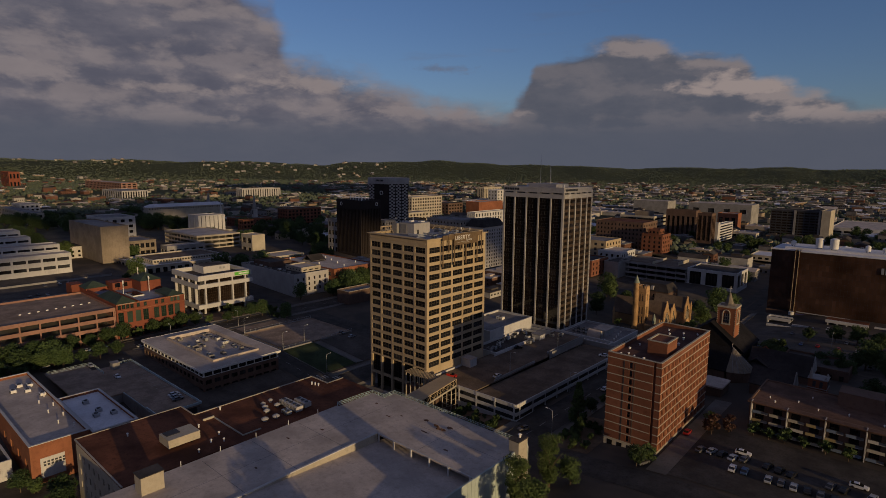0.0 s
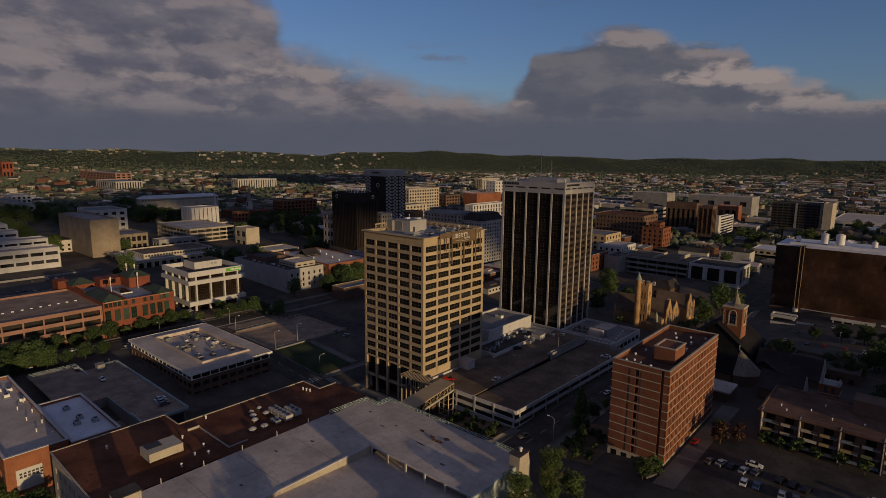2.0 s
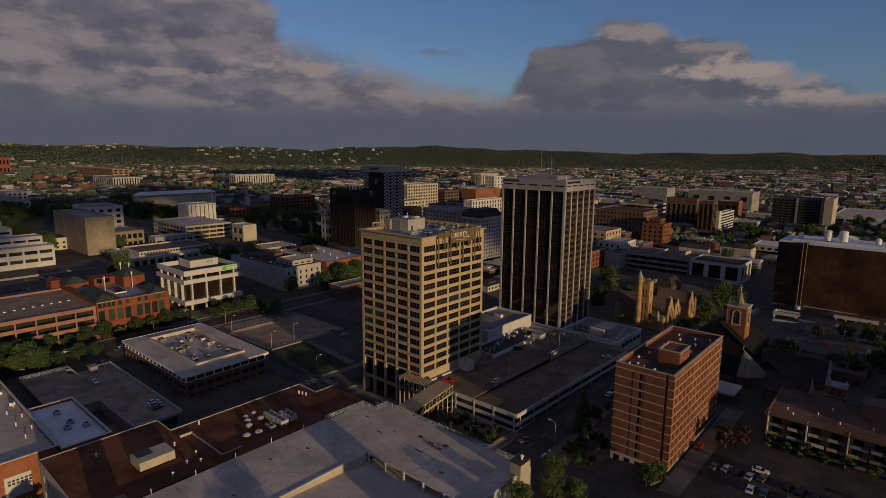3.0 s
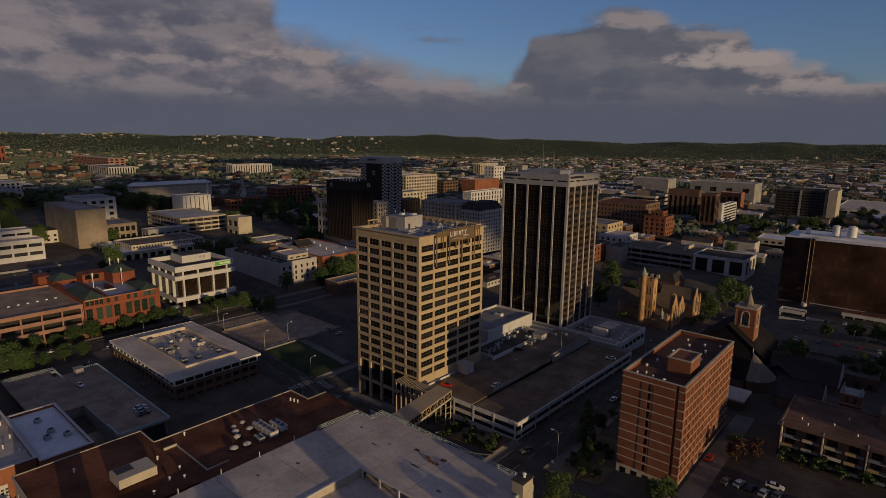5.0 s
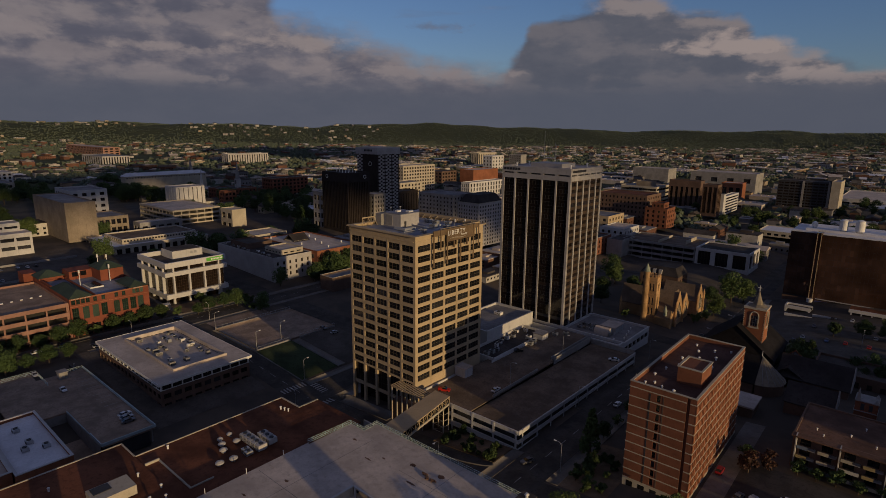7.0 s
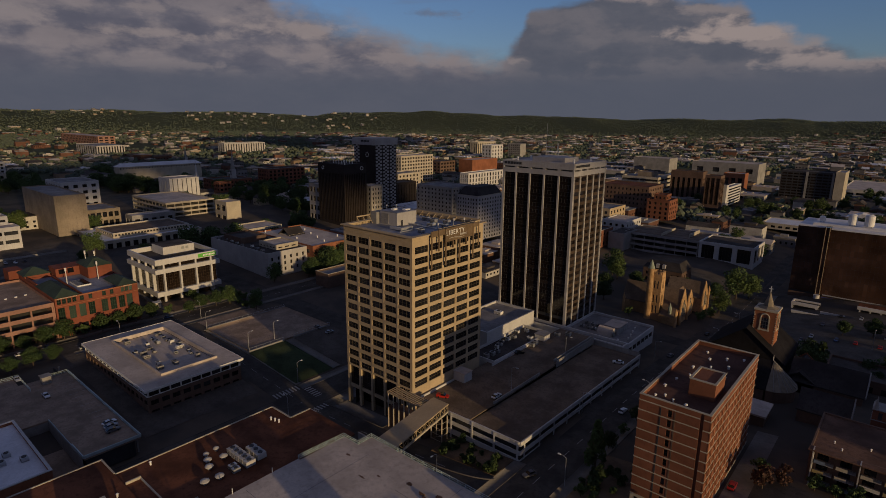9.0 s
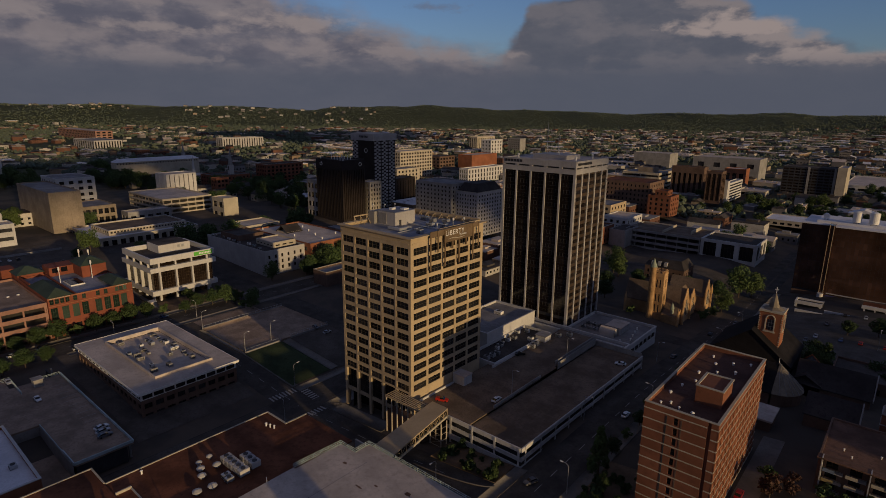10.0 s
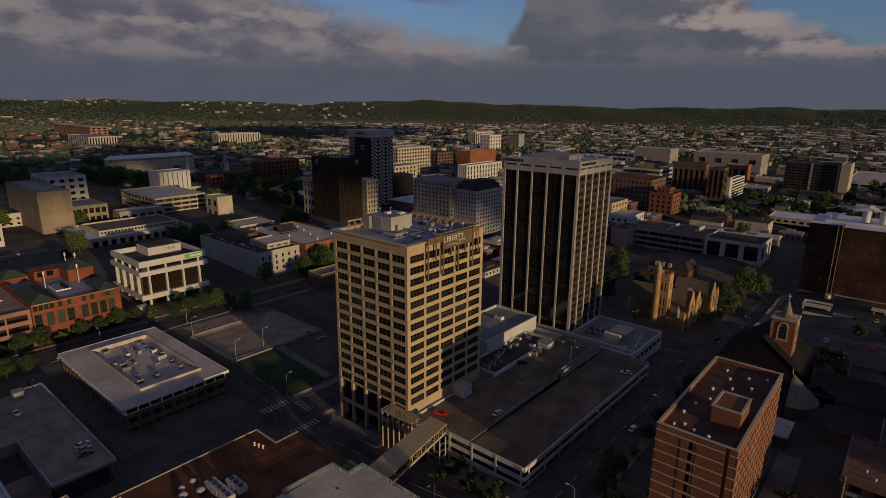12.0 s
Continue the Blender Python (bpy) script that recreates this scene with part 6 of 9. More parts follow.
striped_tower()
ring_sign(Face("S", -323.4, -284.4, 205.5, 233.1), -315, 55, 1.6, dk)
ring_sign(Face("E", -323.4, -284.4, 205.5, 233.1), 227, 55, 1.6, dk)
building("office_block", -470, -441, 438, 506, 3, 48, "cream", "roof_light", "cream office block with rows of square windows", "office building", cols=(6, 12), rows=9, wide=0.55, tall=0.55)
building("office_block", -425, -399.7, 390.8, 431.9, 3, 29.5, "cream", "roof_grey", "cream stone corner block with rows of windows", "building", cols=(7, 6), rows=5, wide=0.45)
building("dark_block", -350, -329.7, 319.4, 351, 0, 29.5, "dark_rib", "roof_dark", "dark brown block with narrow bays", "building", cols=(4, 7), rows=1, wide=0.3, tall=0.9, nx=1)
building("hotel", -223, -181.1, 238.8, 268.9, 0, 44.5, "concrete", "roof_grey", "old grey stone hotel with many small windows", "hotel", cols=(10, 7), rows=12, wide=0.4, tall=0.5)
ho = building("hotel", -180.9, -157.6, 244.7, 281, 0, 38.5, "grey_white", "roof_grey", "pale terracotta hotel with a heavy cornice", "hotel", cols=(8, 9), rows=11, wide=0.42, tall=0.55, cap="cream")
hipped("mansard_roof", -180, -158.5, 246, 280, 38.8, 45.5, 4.0, "slate", ho, 0.2, "dark slate mansard roof")
building("cream_block", -297, -281.1, 236, 251.7, 0, 37.5, "cream", "roof_light", "slim cream stone block", "building", cols=(3, 4), rows=8, wide=0.4)
building("brick_block", -591, -565, 302.5, 362.9, 3, 30, "brick", "roof_dark", "brown brick warehouse block with arched window rows", "office building", cols=(6, 9), rows=5, wide=0.55, tall=0.6, cap="cream")
building("glass_annex", -341, -324, 207, 224, 0, 38, "concrete", "roof_light", "small pale blue-grey annex", "building", cols=(3, 4), rows=4)
building("white_row", -358, -343, 467.9, 549.2, 3, 29, "white", "roof_light", "white office row with tall windows", "office building", cols=(4, 12), rows=4, wide=0.4, tall=0.75)
building("orange_hall", -504, -473.5, 645, 719, 3, 30, "brick_orange", "roof_light", "blank red brick hall", "hall", cols=(0, 0), rows=0)
building("dark_hall", -548, -508, 600, 640, 3, 28, "brick_brown", "roof_dark", "dark brown brick hall", "hall", cols=(5, 5), rows=4)
ch = building("court_house", -769, -753, 179, 301, 3, 27.5, "cream", "roof_light", "long pale court house with a light pitched roof", "court house", cols=(0, 30), rows=1, zlo=23, zhi=27, wide=0.4, tall=0.5, parapet=0.4, sides="E")
hipped("pitched_roof", -769, -753, 179, 301, 27.51, 32.0, 6.5, "roof_white", ch, 1.0, "pale pitched roof")
building("civic_block", -806, -781.5, 1064, 1145, 3, 37, "cream", "roof_light", "tall cream block with fluted walls far across the town", "office building", cols=(4, 10), rows=1, wide=0.4, tall=0.85)
building("civic_block", -692, -664, 964, 1011, 3, 37.5, "white", "roof_white", "bright white square block far across the town", "office building", cols=(3, 4), rows=4, wide=0.35)
building("civic_block", -699, -663, 1086, 1112, 3, 36.5, "concrete", "roof_grey", "grey slab with a sunlit yellow end far across the town", "office building", cols=(6, 0), rows=6, wide=0.5, sides="S")
# slim pale obelisk steeple
ob_ = thing("steeple", "slim pale spire rising over rooftops", "steeple")
bm = bmesh.new()
box(bm, -598, -594, 214, 218, 3, 26)
rod(bm, (-596, 216, 26), (-596, 216, 46), 2.0, 0.15, 8)
part("spire", bm, M["white"], ob_)

# ---- east side ----
gr = building("office_building", -4, 36.2, 338, 372, -10, 8.9, "white", "roof_dark", "low white-framed office block with large dark panels", "office building", cols=(3, 3), rows=1, zlo=-6, zhi=8, wide=0.72, tall=0.78, nx=4, thick=0.9)
open_garage("parking_garage", "grey concrete parking garage with open levels and a ramp roof", -66, -4.4, 337, 378, -10, 8.6, 4, "concrete", "deck", "SE")
rampw = thing("ramp_wall", "pale sloping ramp parapet on a garage roof", "ramp")
boxes("parapet", [(-36, -35.4, 341, 375, 7.6, 9.9), (-16, -15.4, 350, 377, 7.6, 10.6)], M["cream"], rampw)
building("brick_hotel", -156, -97.6, 469.3, 512, 0, 32, "brick_dull", "roof_brown", "large dark red brick hotel", "hotel", cols=(13, 8), rows=6, wide=0.4, tall=0.5)
building("brick_tower", -93.5, -70, 456, 480, 0, 21.5, "brick", "roof_dark", "red brick corner tower", "building", cols=(4, 4), rows=4, wide=0.4, cap="brick")
building("lantern_block", -88, -75, 460, 474, 20.6, 27, "brick", "roof_dark", "small brick lantern storey", "building", cols=(3, 3), rows=1, wide=0.5)
building("band_office", -194, -143.8, 622.7, 671, 2, 27, "cream", "roof_grey", "cream office with dark ribbon windows", "office building", cols=(2, 2), rows=4, wide=0.97, tall=0.45)
building("rooftop_block", -177, -154.9, 634.7, 650, 26.1, 33, "warm_concrete", "roof_grey", "set-back beige plant storey", "building", cols=(0, 0), rows=0)
building("dark_office", -74.8, -57.3, 586.5, 603, 0, 38.5, "brick_brown", "roof_dark", "slim dark brown tower with pale edges", "office building", cols=(3, 3), rows=1, zlo=3, zhi=36, wide=0.7, tall=0.96, glass="glass_black")
building("dark_office", -130, -90, 629.5, 647, 0, 38, "brick_brown", "roof_dark", "dark brown office block with slit windows", "office building", cols=(6, 4), rows=1, zlo=3, zhi=30, wide=0.5, tall=0.95, glass="glass_black")
building("stair_tower", -62, -54, 604, 612, 0, 26, "white", "roof_light", "slim blank white tower", "building", cols=(0, 0), rows=0)
building("white_deck", -62, -54, 612.1, 672, 0, 23, "white", "roof_light", "white block with dark ribbon bands", "building", cols=(1, 1), rows=6, wide=0.96, tall=0.5, sides="E")
building("arena", -171.6, -72.7, 850, 900, 0, 36, "concrete", "roof_light", "large grey arena hall with a pale sunlit end", "arena", cols=(4, 0), rows=1, zlo=18, zhi=30, wide=0.4, tall=0.6, sides="S")
building("brick_hall", -104, -76, 780, 806, 0, 26, "brick_orange", "roof_light", "red brick hall with a pale roof", "hall", cols=(3, 0), rows=1)
building("arena", -315.5, -246, 958, 1002, 0, 29.5, "concrete", "roof_light", "wide blank grey exhibition hall", "hall", cols=(0, 0), rows=0)
ht = building("hotel", -20, 40, 726, 760, 0, 39, "metal_and_shade", "roof_dark", "dark glass hotel slab with ribbon windows", "hotel", cols=(9, 4), rows=10, wide=0.86, tall=0.55, glass="glass_black")
boxes("pier", [(8, 10.6, 725.4, 725.99, 0, 39), (36.5, 39, 725.4, 725.99, 0, 39)], M["concrete"], ht, "pale concrete pier")
building("hotel_core", 40.2, 50, 722, 762, 0, 41, "cream", "roof_light", "tall blank cream stair slab", "building", cols=(0, 0), rows=0)
building("convention_hall", 40, 220, 815, 960, 0, 12, "white", "roof_light", "wide low convention hall with a pale roof", "hall", cols=(12, 0), rows=1, zlo=3, zhi=9, wide=0.8, tall=0.5)
building("corner_block", -135, -97, 373, 409, -2, 20, "tan", "roof_grey", "tan stone corner block", "building", cols=(5, 5), rows=4, wide=0.4)
building("white_house", -96, -72, 354, 388, -3, 13, "white", "roof_light", "small white office building", "office building", cols=(4, 6), rows=3, wide=0.4)
building("brick_row", -110, -75.5, 300, 334, -4, 11, "brick", "roof_dark", "brick row with a pale cornice", "building", cols=(6, 5), rows=3, wide=0.35, cap="cream")
building("slate_block", -74, -60, 322, 350, -6, 9, "concrete", "roof_dark", "small dark grey stone block", "building", cols=(0, 0), rows=0)
building("low_store", 8, 60, 500, 540, -2, 4, "cream", "roof_white", "low cream store with a white roof", "store", cols=(8, 4), rows=1)

# slim church steeples among the western blocks
for x, y, z, h in ((-595, 267, 20, 34.0), (-847, 321, 22, 26.0)):
    sp = thing("church_steeple", "slim grey church steeple above the town roofs", "steeple", "slim town steeples")
    w = h * 0.09
    boxes("tower", [(x - w, x + w, y - w, y + w, 0, z + h * 0.3)], M["grey_white"], sp)
    boxes("belfry_opening", [(x - w * 0.4, x + w * 0.4, y - w - 0.1, y - w - 0.004, z + h * 0.08, z + h * 0.24)], M["metal_and_shade"], sp)
    bm = bmesh.new()
    rod(bm, (x, y, z + h * 0.3), (x, y, z + h), w * 1.05, 0.1, 8)
    part("spire", bm, M["concrete"], sp)
# far blocks on the plain before the ridge
building("hospital", -2124, -1785, 497, 545, 0, 32, "pink_concrete", "roof_light", "long pinkish hospital block far across the town", "hospital", cols=(24, 3), rows=4, wide=0.6)
building("hospital", -1512, -1372, 356, 418, 0, 26, "grey_white", "roof_grey", "grey-white hospital wing with tall window bays", "hospital", cols=(9, 10), rows=1, wide=0.45, tall=0.9)
building("court_block", -1270, -1237, 604, 720, 0, 30, "grey_white", "roof_light", "grey-white block with tall slit windows", "office building", cols=(3, 16), rows=1, wide=0.35, tall=0.9)
building("school", -1015, -822, 45, 62, 0, 22, "cream", "roof_grey", "long cream stone block with rows of windows", "school", cols=(16, 2), rows=3, wide=0.4)
building("clinic", -1066, -1010, 72, 101, 0, 24, "white", "roof_light", "white clinic block with rows of windows", "clinic", cols=(7, 4), rows=4, wide=0.5)
building("storage_tower", -2465, -2344, 322, 355, 0, 60, "red_paint", "roof_dark", "tall red block near the foot of the ridge", "building", cols=(6, 3), rows=2, wide=0.5)


def gold_building():
    """Bronze mirror-glass block with a golden column and a white roof."""
    t = thing("office_building", "bronze mirror-glass office block with a white roof and cooling tanks", "office building")
    for x0, x1, y0, y1 in ((69, 83.5, 290, 325), (87, 152, 286.1, 330)):
        n, m = max(3, int((x1 - x0) / 1.9)), 11
        w, h = (x1 - x0) / n, 42.5 / m
        boxes("core", [(x0 + 0.2, x1 - 0.2, y0 + 0.2, y1, -8, 38.2)], M["metal_and_shade"], t, "dark core")
        bm = bmesh.new()
        box(bm, -w / 2 + 0.03, w / 2 - 0.03, -0.12, 0, -h / 2 + 0.04, h / 2 - 0.04)
        me = mesh_of("pane", bm, M["glass_brown"])
        f = Face("S", x0, x1, y0, y1)
        rr = random.Random(3)
        for i in range(n):
            for k in range(m):
                put("pane", me, f.stand(x0 + w * (i + 0.5), -4.5 + h * (k + 0.5), -0.19) @ pose(0, 0, 0, rr.uniform(-0.8, 0.8), 0, rr.uniform(-0.9, 0.9)), t)
        boxes("roof", [(x0 - 0.3, x1 + 0.3, y0 - 0.3, y1, 38.21, 38.9)], M["roof_white"], t, "white roof")
    boxes("side_wall", [(68.6, 69.1, 290.2, 325, -8, 38.2)], M["glass_brown"], t)
    boxes("column", [(83.6, 86.9, 285.2, 292, -8, 39.4)], M["glass_brown"], t)
    boxes("column_edge", [(84.0, 84.3, 284.9, 285.195, -8, 39.4), (86.2, 86.5, 284.9, 285.195, -8, 39.4)], M["tan"], t, "pale gold column edge")
    boxes("upper_roof", [(76, 135, 294, 320, 38.91, 40.3)], M["roof_white"], t)
    boxes("canopy", [(88, 150, 284.6, 285.6, -4.0, -3.55)], M["grey_white"], t)
    boxes("base_wall", [(69, 152, 286.0, 286.08, -8, -4.55)], M["brick_brown"], t)
    bm = bmesh.new()
    rod(bm, (85.2, 283.6, -13), (85.2, 283.6, -4.0), 1.7, 1.7, 18)
    part("round_pier", bm, M["white"], t, "pale round entrance pier")
    # the blue light on the entrance wall is put into this panel's colour
    boxes("blue_panel", [(87.6, 96.5, 285.7, 285.98, -9.5, -5.2)], M["blue_panel"], t, "panel coloured blue for a blue-lit wall by the entrance")
    boxes("louvre_panel", [(132 + k * 2.2, 133.4 + k * 2.2, 285.7, 285.98, 28.5, 32.5) for k in range(8)], M["metal"], t)
    return t


gold_building()
for x, y, r, h in ((96, 297, 2.4, 7), (104.5, 297, 2.6, 7.4), (123, 300, 1.6, 4), (80, 300, 1.6, 3.5), (132, 303, 1.6, 3)):
    tk = thing("water_tank", "pale round metal tank on a flat roof", "tank", "roof-top tanks")
    bm = bmesh.new()
    rod(bm, (0, 0, 0.8), (0, 0, h), r, r, 20)
    rod(bm, (0, 0, h + 0.003), (0, 0, h + 0.7), r * 1.02, r * 0.4, 20)
    part("drum", bm, M["metal_white"], tk)
    for k in range(4):
        bm = bmesh.new()
        a = math.pi / 4 + k * math.pi / 2
        rod(bm, (r * 0.7 * math.cos(a), r * 0.7 * math.sin(a), 0), (r * 0.7 * math.cos(a), r * 0.7 * math.sin(a), 0.8), 0.15, n=6)
        part("leg", bm, M["metal_and_shade"], tk)
    tk.matrix_basis = pose(x, y, 40.3)
st = thing("drive_in_canopy", "low pale drive-in canopy with heavy fascia beside an office", "canopy")
boxes("fascia", [(76, 90, 262.0, 262.8, -5.2, -3.2), (76, 76.8, 256, 262, -5.2, -3.2), (76, 90, 255.2, 256, -5.2, -3.2)], M["white"], st)
boxes("canopy_roof", [(76.8, 90, 256, 262, -4.6, -4.2)], M["roof_dark"], st)
boxes("pier", [(76.1, 77.1, 255.3, 256.3, -12, -5.205), (88.6, 89.6, 255.3, 256.3, -12, -5.205), (88.6, 89.6, 261.7, 262.7, -12, -5.205), (76.1, 77.1, 261.7, 262.7, -12, -5.205)], M["white"], st)
fr = thing("entrance_canopy", "pale framed entrance canopy with a brown tiled top", "canopy")
for k in range(5):
    boxes("pier", [(109 + k * 5, 109.7 + k * 5, 262, 262.7, -12, -2.6)], M["white"], fr)
boxes("beam", [(108, 130.5, 261.6, 263.1, -2.595, -0.8)], M["white"], fr)
boxes("tiled_top", [(108.3, 130.2, 263.2, 270, -1.6, -0.6)], M["roof_brown"], fr)
boxes("back_wall", [(108.5, 130, 270.1, 270.5, -12, -1.0)], M["brick_brown"], fr)
for x0, x1, y0, y1 in ((78, 92, 244, 245), (92, 104, 247, 248), (133, 146, 268, 268.8), (145.2, 146, 240, 268)):
    ly = thing("planter_wall", "low pale wall round a planted parking lot", "wall", "lot walls")
    z = float(ground((x0 + x1) / 2, (y0 + y1) / 2))
    boxes("wall_run", [(x0, x1, y0, y1, z - 1, z + 1.0)], M["white"], ly)


# ---- sandstone church ----
def sandstone_church():
    t = thing("church", "golden sandstone church with a square tower and steep gables", "church")
    x0, x1, y0, y1, top = 20.4, 26.0, 169.5, 175.3, 21.5
    for side in "SENW":
        f = Face(side, x0, x1, y0, y1)
        ua, ub = (f.a, f.b) if side in "SN" else (f.a + 0.6, f.b - 0.6)
        us = spread(ua, ub, 2, 1.0)
        wall_part("tower_wall", grid_wall(f, us, [1.5, 7.5, 15.6], 0.75, 4.4, ua, ub, -6, top, 0.6), M["sandstone"], t)
        boxes("belfry_louvre", [f.block(u - 0.37, u + 0.37, z - 2.2, z + 2.2, -0.55, -0.3) for u in us for z in (1.5, 7.5, 15.6)], M["metal_and_shade"], t)
        boxes("string_course", [f.block(ua, ub, z, z + 0.35, 0.004, 0.16) for z in (4.4, 11.2, 19.2)], M["sandstone"], t)
        for k in range(3):
            a = ua + (ub - ua) * k / 3
            boxes("merlon", [f.block(a + 0.25, a + 1.2, top + 0.005, top + 1.4, -0.6, 0.1)], M["sandstone"], t)
    boxes("tower_core", [(x0 + 0.6, x1 - 0.6, y0 + 0.6, y1 - 0.6, -6, top - 0.5)], M["metal_and_shade"], t)
    bm = bmesh.new()
    rod(bm, (19.9, 169.3, -6), (19.9, 169.3, 24.6), 1.75, 1.6, 14)
    for z in (6.0, 13.0, 19.5, 24.0):
        rod(bm, (19.9, 169.3, z), (19.9, 169.3, z + 0.4), 1.95, 1.95, 14)
    part("turret", bm, M["sandstone"], t)
    bm = bmesh.new()
    rod(bm, (19.9, 169.3, 24.6), (19.9, 169.3, 29.4), 1.85, 0.1, 12)
    part("turret_cap", bm, M["copper_pale"], t, "pale green pointed turret cap")

    def gable_block(ax0, ax1, ay0, ay1, eave, ridge, along, lancets=()):
        bm = bmesh.new()
        box(bm, ax0, ax1, ay0, ay1, -6, eave)
        if along == "x":
            c = (ay0 + ay1) / 2
            tri = [[bm.verts.new(p) for p in ((x, ay0, eave), (x, ay1, eave), (x, c, ridge))] for x in (ax0, ax1)]
        else:
            c = (ax0 + ax1) / 2
            tri = [[bm.verts.new(p) for p in ((ax0, y, eave), (ax1, y, eave), (c, y, ridge))] for y in (ay0, ay1)]
        for a in tri:
            bm.faces.new(a)
        part("gable_wall", bm, M["sandstone"], t)
        gabled("roof", ax0, ax1 - 0.9, ay0, ay1, eave + 0.3, ridge + 0.2, "roof_umber", t, along, 0.3)
        if along == "x":
            # raised coping along the east gable and its tall windows
            bm = bmesh.new()
            for (ya, za), (yb, zb) in (((ay0 - 0.3, eave + 0.2), (c, ridge + 0.8)), ((ay1 + 0.3, eave + 0.2), (c, ridge + 0.8))):
                rod(bm, (ax1 - 0.2, ya, za), (ax1 - 0.2, yb, zb), 0.42, 0.42, 6)
            part("gable_coping", bm, M["sandstone"], t)
            f = Face("E", ax0, ax1, ay0, ay1)
            for u, z, w, h in lancets:
                bm = bmesh.new()
                box(bm, *f.block(u - w / 2, u + w / 2, z, z + h, 0.02, 0.1))
                box(bm, *f.block(u - w / 3.2, u + w / 3.2, z + h, z + h + w * 0.55, 0.02, 0.1))
                part("lancet_window", bm, M["window_dark"], t)
                boxes("window_surround", [f.block(u - w / 2 - 0.3, u - w / 2 - 0.02, z - 0.3, z + h, 0.02, 0.22), f.block(u + w / 2 + 0.02, u + w / 2 + 0.3, z - 0.3, z + h, 0.02, 0.22)], M["cream"], t)

    gable_block(3, 35.6, 174.5, 186.2, 2.4, 12.4, "x", ((177.6, -2.5, 1.1, 6.0), (180.35, -2.5, 1.3, 8.6), (183.1, -2.5, 1.1, 6.0)))
    gable_block(22, 35.0, 188.5, 199.5, 1.0, 8.6, "x", ((191.6, -3, 1.4, 3.4), (196.0, -3, 1.4, 3.4), (193.8, 1.6, 1.2, 2.4)))
    gable_block(18, 38.6, 203.2, 214.4, 2.4, 11.2, "x", ((206.0, -3, 1.2, 5.4), (208.8, -3, 1.6, 8.2), (211.6, -3, 1.2, 5.4)))
    gable_block(24, 32, 186.5, 203, 0.6, 8.0, "y")
    # lean-to aisle with a small spirelet, buttresses and pinnacles
    bm = bmesh.new()
    v = [bm.verts.new(p) for p in ((26.4, 168.6, -0.6), (35.0, 168.6, -0.6), (35.0, 174.3, 3.0), (26.4, 174.3, 3.0), (26.4, 168.6, -6), (35.0, 168.6, -6), (35.0, 174.3, -6), (26.4, 174.3, -6))]
    for q, mi in (((0, 1, 2, 3), 1), ((4, 5, 1, 0), 0), ((5, 6, 2, 1), 0), ((7, 4, 0, 3), 0)):
        bm.faces.new([v[i] for i in q]).material_index = mi
    part("aisle", bm, [M["sandstone"], M["roof_umber"]], t)
    bm = bmesh.new()
    rod(bm, (31.5, 170.6, 0.4), (31.5, 170.6, 3.2), 1.0, 1.0, 8)
    rod(bm, (31.5, 170.6, 3.2), (31.5, 170.6, 6.6), 1.25, 0.06, 8)
    part("spirelet", bm, M["copper_pale"], t, "small pale green spirelet")
    for x, y, h in ((36.0, 174.3, 5.5), (36.0, 186.4, 5.5), (39.0, 203.0, 5.0), (39.0, 214.6, 5.0), (5.2, 171.2, 3.8), (35.5, 168.4, 1.6)):
        bm = bmesh.new()
        rod(bm, (x, y, -6), (x, y, h), 0.8, 0.65, 8)
        rod(bm, (x, y, h), (x, y, h + 3.2), 0.85, 0.05, 8)
        part("pinnacle", bm, M["sandstone"], t)
    return t


sandstone_church()


# ---- orange brick church with conical apse ----
M["apse_metal"] = material("weathered_apse_sheet", (0.20, 0.17, 0.13), 0.8, vary=0.35, streaks=0.4)


